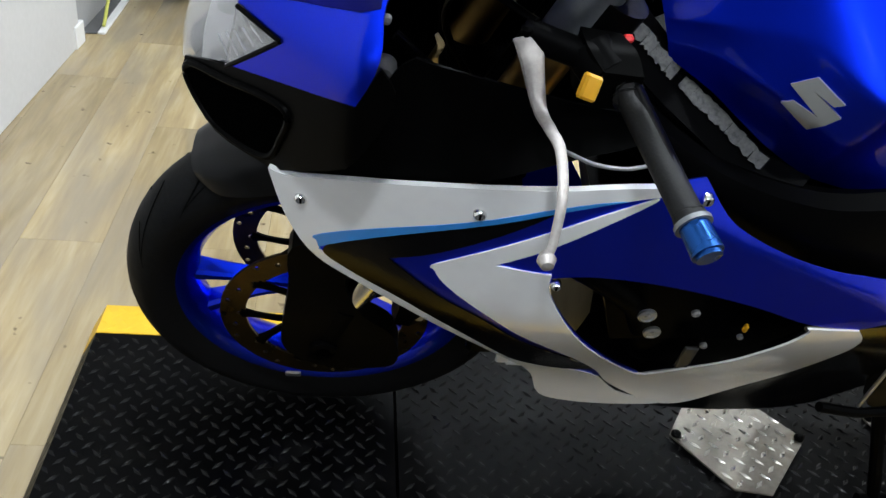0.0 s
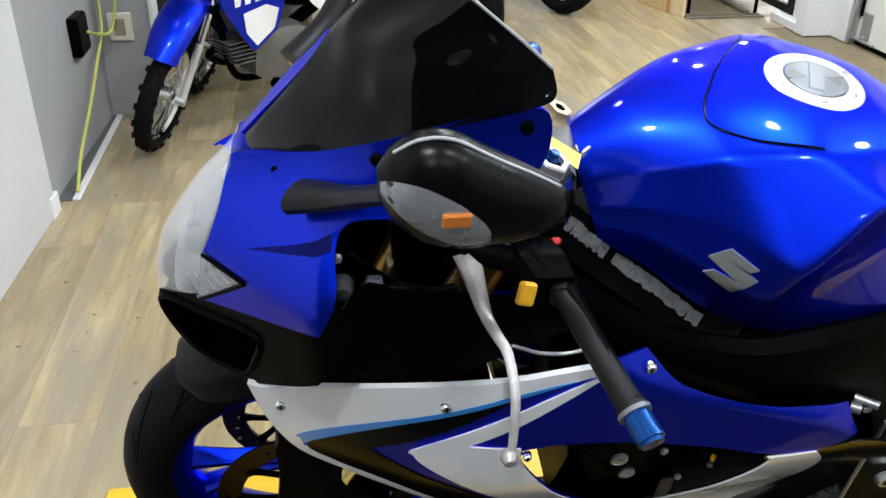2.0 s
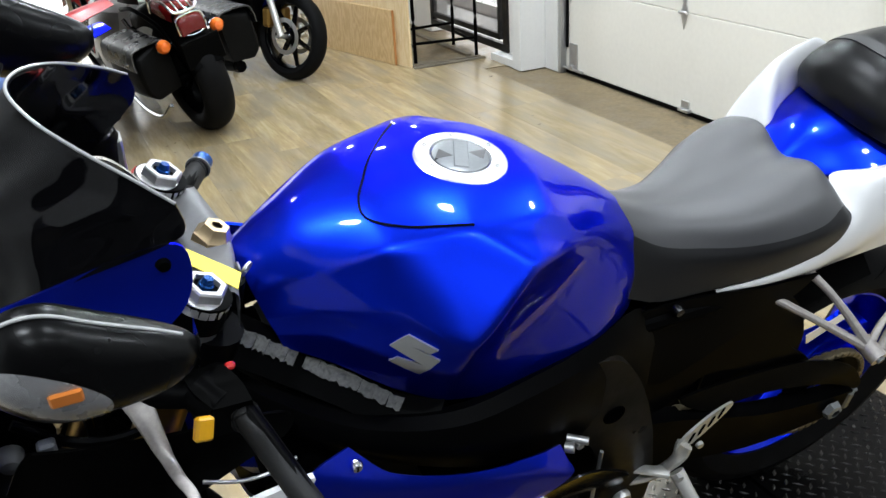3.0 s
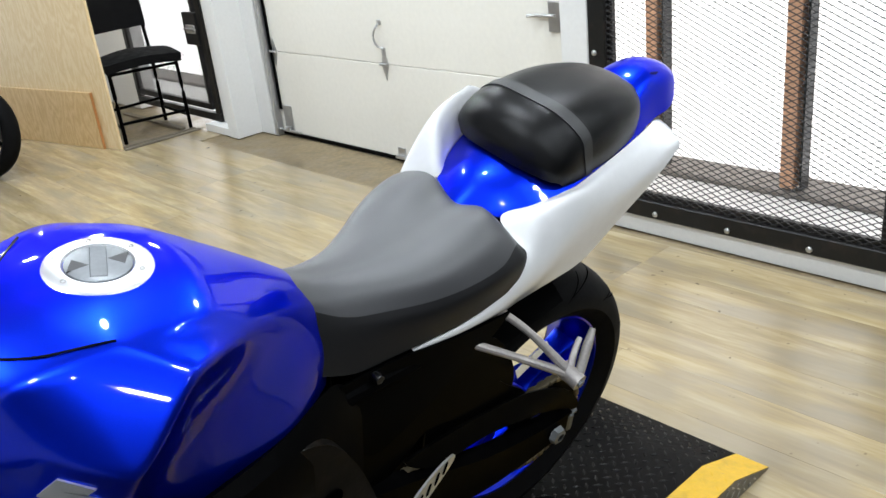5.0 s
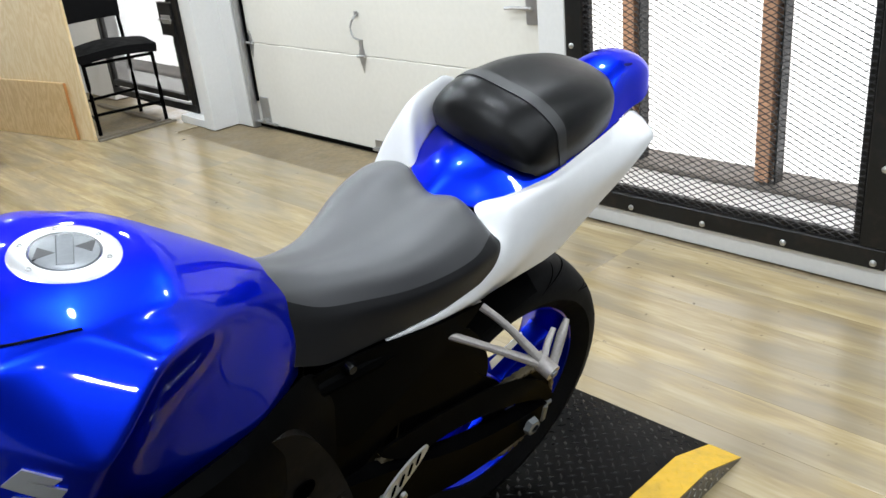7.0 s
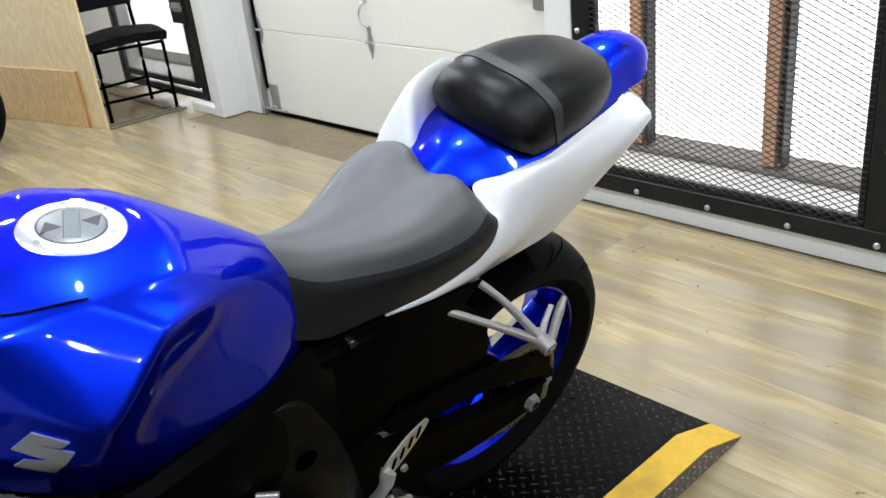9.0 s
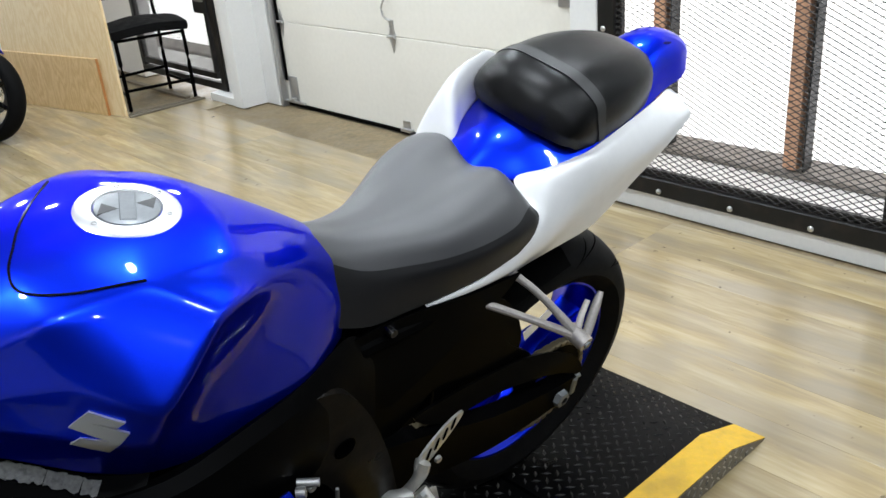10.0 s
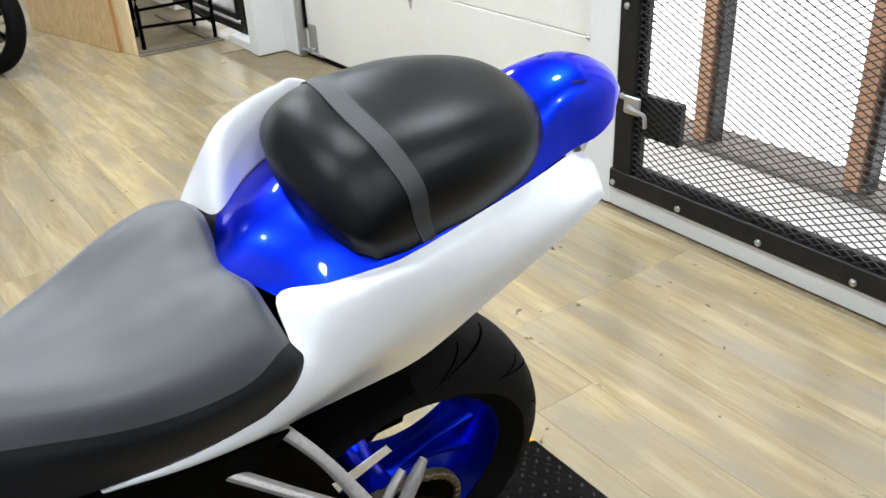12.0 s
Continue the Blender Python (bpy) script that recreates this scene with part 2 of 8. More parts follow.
    kmask.inputs["From Min"].default_value, kmask.inputs["From Max"].default_value, kmask.inputs["To Max"].default_value = 0.71, 0.77, 0.75
    l.new(knots.outputs[0], kmask.inputs["Value"])
    kmix = n.new("ShaderNodeMix")
    kmix.data_type = "RGBA"
    l.new(kmask.outputs[0], kmix.inputs[0])
    l.new(gmix.outputs[2], kmix.inputs[6])
    kmix.inputs[7].default_value = (0.07, 0.05, 0.03, 1)
    l.new(kmix.outputs[2], p.inputs["Base Color"])
    p.inputs["Specular IOR Level"].default_value = 0.75
    rr = n.new("ShaderNodeMapRange")
    rr.inputs["To Min"].default_value, rr.inputs["To Max"].default_value = 0.13, 0.30
    l.new(b.outputs[0], rr.inputs["Value"])
    l.new(rr.outputs[0], p.inputs["Roughness"])
    bump = n.new("ShaderNodeBump")
    bump.inputs["Strength"].default_value, bump.inputs["Distance"].default_value = 0.08, 0.001
    l.new(b.outputs[0], bump.inputs["Height"])
    l.new(bump.outputs[0], p.inputs["Normal"])
    return m


WOOD = wood()


def plywood(name, low, high):
    """Plywood: long arching grain, faint knots."""
    m = bpy.data.materials.new(name)
    m.use_nodes = True
    n, l = m.node_tree.nodes, m.node_tree.links
    p = n["Principled BSDF"]
    tc = n.new("ShaderNodeTexCoord")
    warp = n.new("ShaderNodeTexNoise")
    warp.inputs["Scale"].default_value, warp.inputs["Detail"].default_value = 1.6, 3
    st = n.new("ShaderNodeVectorMath")
    st.operation = "MULTIPLY"
    st.inputs[1].default_value = (2.6, 2.6, 0.7)
    l.new(tc.outputs["Object"], st.inputs[0])
    l.new(st.outputs[0], warp.inputs["Vector"])
    rings = n.new("ShaderNodeMath")
    rings.operation = "MULTIPLY"
    rings.inputs[1].default_value = 34.0
    l.new(warp.outputs[0], rings.inputs[0])
    tri = n.new("ShaderNodeMath")
    tri.operation = "PINGPONG"
    tri.inputs[1].default_value = 1.0
    l.new(rings.outputs[0], tri.inputs[0])
    fine = n.new("ShaderNodeTexNoise")
    fine.inputs["Scale"].default_value, fine.inputs["Detail"].default_value = 45.0, 4
    l.new(st.outputs[0], fine.inputs["Vector"])
    add = n.new("ShaderNodeMath")
    add.operation = "MULTIPLY_ADD"
    add.inputs[1].default_value = 0.45
    l.new(tri.outputs[0], add.inputs[0])
    l.new(fine.outputs[0], add.inputs[2])
    ramp = n.new("ShaderNodeValToRGB")
    e = ramp.color_ramp.elements
    e[0].position, e[0].color = 0.30, (*low, 1)
    e[1].position, e[1].color = 0.95, (*high, 1)
    l.new(add.outputs[0], ramp.inputs[0])
    l.new(ramp.outputs[0], p.inputs["Base Color"])
    p.inputs["Roughness"].default_value = 0.5
    b = n.new("ShaderNodeBump")
    b.inputs["Strength"].default_value, b.inputs["Distance"].default_value = 0.05, 0.001
    l.new(fine.outputs[0], b.inputs["Height"])
    l.new(b.outputs[0], p.inputs["Normal"])
    return m


PLY = plywood("plywood", (0.80, 0.65, 0.41), (0.70, 0.52, 0.28))
PLY_LOW = plywood("plywood_low", (0.70, 0.51, 0.26), (0.55, 0.36, 0.16))

# ---- building tools ----
from mathutils.bvhtree import BVHTree


def mesh_of(name, verts, faces, mat, sharp=35):
    me = bpy.data.meshes.new(name)
    me.from_pydata([tuple(v) for v in verts], [], [tuple(f) for f in faces])
    me.materials.append(mat)
    me.polygons.foreach_set("use_smooth", [True] * len(me.polygons))
    me.update()
    me.set_sharp_from_angle(angle=radians(sharp))
    return me


def part(name, geom, mat, parent=None, label="", sharp=35, at=None):
    """One mesh object from a bmesh or from (verts, faces), under a thing or a part."""
    if isinstance(geom, tuple):
        bm = bmesh.new()
        vs = [bm.verts.new(v) for v in geom[0]]
        for f in geom[1]:
            try:
                bm.faces.new([vs[i] for i in f])
            except ValueError:
                pass
        bmesh.ops.recalc_face_normals(bm, faces=bm.faces)
    else:
        bm = geom
    me = bpy.data.meshes.new(name)
    bm.to_mesh(me)
    bm.free()
    me.materials.append(mat)
    me.polygons.foreach_set("use_smooth", [True] * len(me.polygons))
    me.set_sharp_from_angle(angle=radians(sharp))
    ob = new(name, me)
    if at is not None:
        ob.matrix_basis = at
    if parent is not None:
        ob.parent = parent
    if label:
        ob["label"] = label
    return ob


def merge(*geoms):
    vs, fs = [], []
    for v, f in geoms:
        k = len(vs)
        vs += [tuple(p) for p in v]
        fs += [tuple(i + k for i in q) for q in f]
    return vs, fs


def moved(g, m):
    return [tuple(m @ Vector(v)) for v in g[0]], g[1]


def mirrored(g):
    return [(v[0], -v[1], v[2]) for v in g[0]], [tuple(reversed(f)) for f in g[1]]


def block(x0, y0, z0, x1, y1, z1, bevel=0.003):
    """A box with chamfered edges."""
    b = min(bevel, abs(x1 - x0) / 2.2, abs(y1 - y0) / 2.2, abs(z1 - z0) / 2.2)
    vs, fs = [], []
    c = ((x0 + x1) / 2, (y0 + y1) / 2, (z0 + z1) / 2)
    h = (abs(x1 - x0) / 2, abs(y1 - y0) / 2, abs(z1 - z0) / 2)
    ids = {}
    for sx in (-1, 1):
        for sy in (-1, 1):
            for sz in (-1, 1):
                for a in range(3):
                    o = [h[0] - b, h[1] - b, h[2] - b]
                    o[a] = h[a]
                    ids[sx, sy, sz, a] = len(vs)
                    vs.append((c[0] + sx * o[0], c[1] + sy * o[1], c[2] + sz * o[2]))
    for a in range(3):
        u, w = [k for k in range(3) if k != a]
        for s in (-1, 1):
            q = []
            for su, sw in ((-1, -1), (1, -1), (1, 1), (-1, 1)):
                k = [0, 0, 0]
                k[a], k[u], k[w] = s, su, sw
                q.append(ids[k[0], k[1], k[2], a])
            fs.append(tuple(q))
    for a in range(3):
        u, w = [k for k in range(3) if k != a]
        for su in (-1, 1):
            for sw in (-1, 1):
                q = []
                for s, side in ((-1, u), (1, u), (1, w), (-1, w)):
                    k = [0, 0, 0]
                    k[a], k[u], k[w] = s, su, sw
                    q.append(ids[k[0], k[1], k[2], side])
                fs.append(tuple(q))
    for sx in (-1, 1):
        for sy in (-1, 1):
            for sz in (-1, 1):
                fs.append(tuple(ids[sx, sy, sz, a] for a in range(3)))
    return vs, fs


def curve_pts(pts, n):
    """Points on a smooth line through pts."""
    pts = [Vector(p) for p in pts]
    if len(pts) == 2:
        return [pts[0].lerp(pts[1], i / n) for i in range(n + 1)]
    out = []
    segs = len(pts) - 1
    for i in range(n + 1):
        u = i / n * segs
        k = min(int(u), segs - 1)
        t = u - k
        p1, p2 = pts[k], pts[k + 1]
        p0 = pts[k - 1] if k else p1 * 2 - p2
        p3 = pts[k + 2] if k + 2 <= segs else p2 * 2 - p1
        out.append(0.5 * (2 * p1 + (p2 - p0) * t + (2 * p0 - 5 * p1 + 4 * p2 - p3) * t * t + (3 * p1 - p0 - 3 * p2 + p3) * t ** 3))
    return out


def tube(pts, r, n=24, seg=12, flat=1.0, smooth=True, up=(0, 0, 1)):
    """A swept rod; r is one radius or one for each of pts; flat squeezes it along the up side."""
    rs = r if isinstance(r, (list, tuple)) else [r] * len(pts)
    line = curve_pts(pts, n) if smooth and len(pts) > 2 else [Vector(p) for p in pts]
    rad = [float(np.interp(i / (len(line) - 1), [k / (len(rs) - 1) for k in range(len(rs))], rs)) for i in range(len(line))]
    vs, fs = [], []
    for i, p in enumerate(line):
        d = (line[min(i + 1, len(line) - 1)] - line[max(i - 1, 0)]).normalized()
        a = d.cross(Vector(up))
        if a.length < 1e-3:
            a = d.cross(Vector((0, 1, 0)))
        a.normalize()
        b = a.cross(d)
        for j in range(seg):
            w = 2 * math.pi * j / seg
            vs.append(tuple(p + rad[i] * (math.cos(w) * a + flat * math.sin(w) * b)))
    for i in range(len(line) - 1):
        for j in range(seg):
            k = (j + 1) % seg
            fs.append((i * seg + j, i * seg + k, (i + 1) * seg + k, (i + 1) * seg + j))
    fs.append(tuple(reversed(range(seg))))
    fs.append(tuple((len(line) - 1) * seg + j for j in range(seg)))
    return vs, fs


def turned(profile, seg=48, closed=False, axis="y"):
    """A body of revolution about the axis; profile: (radius, along)."""
    vs, fs = [], []
    m = len(profile)
    for i in range(seg):
        w = 2 * math.pi * i / seg
        for r, y in profile:
            c, s = r * math.cos(w), r * math.sin(w)
            vs.append((c, y, s) if axis == "y" else ((c, s, y) if axis == "z" else (y, c, s)))
    for i in range(seg):
        k = (i + 1) % seg
        for j in range(m if closed else m - 1):
            j2 = (j + 1) % m
            fs.append((i * m + j, i * m + j2, k * m + j2, k * m + j))
    return vs, fs


def rod(p, q, r, seg=12, r2=None):
    return tube([p, q], [r, r if r2 is None else r2], seg=seg, smooth=False)


def loft(rows, nu=6, nv=6, cap=False, close=False):
    """A smooth skin through rows of control points."""
    fine = [curve_pts(row, (len(row) - 1) * nv) for row in rows]
    cols = [curve_pts([row[j] for row in fine], (len(rows) - 1) * nu) for j in range(len(fine[0]))]
    m, k = len(cols[0]), len(cols)
    vs = [tuple(cols[j][i]) for i in range(m) for j in range(k)]
    fs = [(i * k + j, i * k + j + 1, (i + 1) * k + j + 1, (i + 1) * k + j) for i in range(m - 1) for j in range(k - 1)]
    if close:
        fs += [(i * k + k - 1, i * k, (i + 1) * k, (i + 1) * k + k - 1) for i in range(m - 1)]
    if cap:
        fs.append(tuple(range(k)))
        fs.append(tuple((m - 1) * k + j for j in reversed(range(k))))
    return vs, fs


def both(rows):
    """Rows given from the middle to one side, made whole by their mirror."""
    return [[(x, -y, z) for x, y, z in reversed(row[1:])] + list(row) for row in rows]


def falling(rows, k):
    """Rows from the middle outward, made whole, with the stand side falling away."""
    return [[(x, -y, z + k * y) for x, y, z in reversed(r[1:])] + list(r) for r in rows]


def thick(g, t):
    """Gives a skin a thickness t behind it."""
    bm = bmesh.new()
    vs = [bm.verts.new(v) for v in g[0]]
    for f in g[1]:
        try:
            bm.faces.new([vs[i] for i in f])
        except ValueError:
            pass
    for v in [v for v in bm.verts if not v.link_faces]:
        bm.verts.remove(v)
    bmesh.ops.recalc_face_normals(bm, faces=bm.faces)
    bmesh.ops.solidify(bm, geom=bm.faces[:], thickness=t)
    return bm


def smooth_outline(pts, n=4):
    """A closed outline, rounded between its corners; a third value of 1 keeps a corner sharp."""
    out = []
    k = len(pts)
    for i in range(k):
        p0, p1, p2, p3 = (Vector(pts[(i + d) % k][:2]) for d in (-1, 0, 1, 2))
        if len(pts[i]) > 2:
            p0 = p1
        if len(pts[(i + 1) % k]) > 2:
            p3 = p2
        for s in range(n):
            t = s / n
            out.append(0.5 * (2 * p1 + (p2 - p0) * t + (2 * p0 - 5 * p1 + 4 * p2 - p3) * t * t + (3 * p1 - p0 - 3 * p2 + p3) * t ** 3))
    return out


def panel(outline, fn, lift=0.0, step=0.014, depth=0.003, n=4):
    """A sheet with the outline (x, z) laid on the side surface y = fn(x, z), lifted outward, with a depth."""
    from mathutils.geometry import delaunay_2d_cdt
    edge = smooth_outline(outline, n)
    xs, zs = [p.x for p in edge], [p.y for p in edge]
    inner = []

    def inside(x, z):
        c = False
        for i in range(len(edge)):
            a, b = edge[i], edge[i - 1]
            if (a.y > z) != (b.y > z) and x < (b.x - a.x) * (z - a.y) / (b.y - a.y) + a.x:
                c = not c
        return c
    gx = min(xs)
    while gx < max(xs):
        gz = min(zs)
        while gz < max(zs):
            if inside(gx, gz) and min((Vector((gx, gz)) - e).length for e in edge) > step * 0.4:
                inner.append(Vector((gx, gz)))
            gz += step
        gx += step
    k = len(edge)
    v2, _, f2, *_ = delaunay_2d_cdt(edge + inner, [(i, (i + 1) % k) for i in range(k)], [list(range(k))], 1, 1e-6)

    def up(p):
        y = fn(p.x, p.y)
        e = 0.004
        nx = (fn(p.x + e, p.y) - y) / e
        nz = (fn(p.x, p.y + e) - y) / e
        nv = Vector((nx, -1, nz)).normalized()
        return Vector((p.x, y, p.y)), nv
    vs = []
    for p in v2:
        q, nv = up(p)
        vs.append(q + nv * lift)
    back = []
    for p in v2:
        q, nv = up(p)
        back.append(q + nv * (lift - depth))
    m = len(vs)
    cnt = {}
    for f in f2:
        for i in range(len(f)):
            a, b = f[i], f[(i + 1) % len(f)]
            cnt[a, b] = 1
    fs = [tuple(f) for f in f2] + [tuple(i + m for i in reversed(f)) for f in f2]
    for a, b in cnt:
        if (b, a) not in cnt:
            fs.append((b, a, a + m, b + m))
    return [tuple(v) for v in vs + back], fs


def sm(a, b, x):
    t = min(1.0, max(0.0, (x - a) / (b - a)))
    return t * t * (3 - 2 * t)


def thing(name, label, category, at=None, group=""):
    ob = new(name)
    ob.empty_display_size = 0.1
    if at is not None:
        ob.matrix_basis = at
    return tagged(ob, label, category, group)

# ---- the room ----


def structure(name, geom, mat, label, category, sharp=35):
    return tagged(part(name, geom, mat, None, sharp=sharp), label, category, kind="structure")


floor = structure("floor", block(-3, -1.6, -0.15, 4.25, 9.2, -0.006), CONCRETE, "brown concrete floor slab laid with pale vinyl wood planks", "floor")
# the ceiling is out of view; its grey only sets how reflections look
ceiling = structure("ceiling", block(-3.1, -1.7, 2.70, 4.3, 9.3, 2.82), CEILING, "unseen ceiling with round lamps, kept dark grey for the reflections", "ceiling")
# unseen floor added dark, to darken what the tank's flank reflects
DARK_FLOOR = surf("floor_darkened_for_reflections", (0.035, 0.034, 0.034), 0.6, 0.0, 0.0, 0.25, 2.5, 60, 0.06, dirt=0.3, dirt_col=(0.06, 0.05, 0.04), spec=0.2)
structure("floor_front", merge(block(-2.9, -1.58, -0.0055, 2.25, 1.98, -0.001, 0.0), block(2.253, -1.58, -0.0055, 4.04, 1.24, -0.001, 0.0)), DARK_FLOOR, "unseen front floor, coloured dark so the bike reflects less", "floor")
# unseen wall, kept dark so the bike's near side mirrors little light
structure("wall_south", block(-3.1, -1.75, -0.15, 4.3, -1.6, 2.70), DARK_WALL, "unseen wall closing the shop, coloured dark for the reflections", "wall")
structure("wall_north", block(-3.1, 9.2, -0.15, 4.3, 9.35, 2.70), WALL_PAINT, "plain white painted wall at the far end", "wall")
structure("wall_far_west", block(-3.15, -1.6, -0.15, -3.0, 9.2, 2.70), DARK_WALL, "far wall behind the stored motorcycles, coloured dark for the dim corner", "wall")

# west partition: a white panel, a grey wall set back behind it, and its return
m_west = pose(0.205, 4.16, 0, 0, 0, -2.4)
# same white paint as the other walls, darkened for the weaker light here
ww = part("wall_west", moved(block(-0.16, -3.5, 0.0, 0.0, 0.0, 2.70, 0.004), m_west), surf("white_wall_paint_dimmed", (0.55, 0.55, 0.55), 0.6, 0.0, 0.0, 0.05, 1.5, 60, 0.05, dirt=0.12, dirt_col=(0.40, 0.38, 0.34)))
tagged(ww, "smooth white painted partition wall beside the platform", "wall", kind="structure")
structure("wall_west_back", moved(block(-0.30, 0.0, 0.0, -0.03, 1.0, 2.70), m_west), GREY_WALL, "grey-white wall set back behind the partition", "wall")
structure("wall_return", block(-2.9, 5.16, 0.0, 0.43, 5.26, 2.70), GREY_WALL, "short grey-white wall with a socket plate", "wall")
structure("trim", moved(block(-0.012, -0.05, 0.0, 0.006, 0.03, 0.075), m_west), WALL_PAINT, "small white baseboard block at the wall end", "trim")
structure("trim", block(0.232, 4.26, 0.0, 0.258, 5.155, 0.010), WALL_PAINT, "pale strip along the edge of the floor", "trim")
structure("floor_ledge", block(0.10, 4.26, 0.0, 0.230, 5.155, 0.006), surf("dark_ledge", (0.10, 0.10, 0.10), 0.7), "grey ledge between the floor strip and the wall", "ledge")
structure("trim", block(0.432, 5.148, 0.0, 0.452, 5.272, 2.70), WALL_PAINT, "white corner strip at the wall end", "trim")
socket_ob = part("wall_socket", block(0.258, 5.142, 0.335, 0.358, 5.158, 0.455, 0.006), surf("socket_plate", (0.62, 0.58, 0.45), 0.4))
tagged(socket_ob, "cream socket plate on the grey wall", "socket")
part("socket_outlet", block(0.285, 5.139, 0.360, 0.330, 5.143, 0.430, 0.002), surf("socket_dark", (0.25, 0.22, 0.15), 0.5), socket_ob)
sw = part("switch_box", block(0.190, 4.745, 0.375, 0.240, 4.900, 0.525, 0.008), BLACK_PLASTIC)
tagged(sw, "black plastic plug box on the grey wall", "box")
cable = part("extension_cable", tube([(0.240, 4.86, 0.45), (0.252, 4.98, 0.41), (0.285, 5.08, 0.40), (0.320, 5.10, 0.55), (0.330, 5.10, 0.80), (0.325, 5.10, 1.6)], 0.006, 30, 8), surf("cable_yellow", (0.50, 0.50, 0.10), 0.5))
tagged(cable, "yellow-green extension cable hanging on the wall", "cable")
cable2 = part("extension_cable", tube([(0.250, 5.12, 1.2), (0.250, 5.11, 0.70), (0.248, 5.08, 0.42), (0.240, 4.94, 0.31), (0.238, 4.72, 0.20), (0.240, 4.45, 0.10), (0.245, 4.30, 0.018)], 0.006, 40, 8), MATS["cable_yellow"])
tagged(cable2, "yellow-green extension cable running down to the floor", "cable")

# bright white panel at the far end, drawn as a pane that glows
door2 = part("door_2", merge(block(0.50, 9.16, 0.0, 0.58, 9.20, 2.15), block(2.20, 9.16, 0.0, 2.28, 9.20, 2.15), block(0.58, 9.16, 2.07, 2.20, 9.20, 2.15)), WALL_PAINT)
tagged(door2, "white framed door with a white glowing pane", "door", kind="structure")
part("glowing_pane", block(0.585, 9.17, 0.02, 2.195, 9.19, 2.065), glow("white_pane_glow", (0.95, 0.98, 1.0), 2.2), door2, "pane that glows white")

# east wall with a mesh gate, a sectional garage door and a second mesh gate
WX = 4.07
east_wall_bits = merge(
    block(WX, -1.6, 0.0, WX + 0.15, 2.13, 2.70), block(WX, 2.13, 0.0, WX + 0.15, 3.40, 0.115), block(WX, 2.13, 2.05, WX + 0.15, 3.40, 2.70),
    block(WX, 3.40, 0.0, WX + 0.15, 3.535, 2.70), block(WX, 3.535, 2.12, WX + 0.15, 5.93, 2.70))
structure("wall_east", east_wall_bits, WALL_PAINT, "white painted wall with a mesh gate and a garage door", "wall")
structure("column", merge(block(3.978, 6.085, 0.0, 4.21, 6.190, 2.70), block(4.155, 5.935, 0.0, 4.21, 6.083, 2.70)), WALL_PAINT, "white painted column beside the garage door", "column")
structure("wall_east_north", merge(block(3.985, 6.193, 0.0, 4.20, 6.50, 0.050), block(4.058, 6.193, 0.053, 4.20, 6.372, 2.047), block(4.055, 6.193, 2.05, 4.20, 7.62, 2.70), block(4.055, 7.62, 0.0, 4.20, 9.2, 2.70)), WALL_PAINT,
          "white painted wall round the second mesh gate", "wall")
# an added dark sheet stands for the unlit space behind the dirt bikes
structure("partition", block(-2.9, 6.45, 0.0, 1.06, 6.55, 2.70), surf("dim_background_dark", (0.03, 0.03, 0.032), 0.7), "added dark sheet for the dim background behind the dirt bikes", "partition")
structure("threshold", merge(block(3.455, 6.566, -0.004, 3.980, 6.596, 0.010), block(3.47, 6.635, -0.004, 3.980, 6.655, 0.008), block(3.90, 6.70, -0.004, 3.94, 7.60, 0.012)), surf("threshold_wood", (0.15, 0.125, 0.09), 0.6, dirt=0.4), "worn wooden door threshold strips on the floor", "threshold")


def bar_mesh(x, y0, z0, y1, z1, ly=0.0435, lz=0.021, w=0.0016, d=0.0028):
    """Expanded metal: two families of slanting strands, cut to the opening."""
    vs, fs = [], []
    slope = lz / ly
    span = (y1 - y0) * slope + (z1 - z0)
    k = 0
    for sgn in (1, -1):
        c = -((y1 - y0) * slope)
        while c < z1 - z0 + (y1 - y0) * slope:
            base = z0 + c if sgn == 1 else z0 + c + (y1 - y0) * slope
            ya, yb = y0, y1
            if sgn == 1:
                ya, yb = max(y0, y0 + (z0 - base) / slope), min(y1, y0 + (z1 - base) / slope)
            else:
                ya, yb = max(y0, y0 + (base - z1) / slope), min(y1, y0 + (base - z0) / slope)
            if yb - ya > 0.004:
                za, zb = base + sgn * slope * (ya - y0), base + sgn * slope * (yb - y0)
                n = len(vs)
                for yy, zz in ((ya, za), (yb, zb)):
                    for dx, dz in ((0, -w), (d, -w), (d, w), (0, w)):
                        vs.append((x + dx + (0.0018 if sgn == 1 else 0), yy, zz + dz))
                fs += [(n, n + 1, n + 5, n + 4), (n + 1, n + 2, n + 6, n + 5), (n + 2, n + 3, n + 7, n + 6), (n + 3, n, n + 4, n + 7)]
            c += lz
    return vs, fs


def bolt(x, y, z, r=0.011):
    return moved(turned([(0.0, -0.008), (r * 0.6, -0.007), (r, -0.003), (r, 0.004)], 12), pose(x, y, z, 0, 0, 90) @ pose(0, 0, 0, 0, 0, 180))


gate = thing("mesh_gate", "black steel frame gate filled with expanded metal mesh", "gate", pose(4.05, 0, 0))
for nm, b in (("bottom_rail", (0, 2.15, 0.076, 0.05, 3.398, 0.145)), ("top_rail", (0, 2.15, 1.99, 0.05, 3.398, 2.06)), ("stile", (0, 2.15, 0.145, 0.05, 2.235, 1.99)), ("stile", (0, 3.305, 0.145, 0.05, 3.385, 1.99))):
    part(nm, block(*b, 0.004), FRAME_STEEL, gate)
for nm, b in (("inner_rail", (0.02, 2.237, 0.147, 0.045, 3.303, 0.172)), ("inner_stile", (0.012, 2.237, 0.172, 0.045, 2.262, 1.988)), ("inner_stile", (0.02, 3.285, 0.172, 0.045, 3.303, 1.988))):
    part(nm, block(*b, 0.003), FRAME_STEEL, gate)
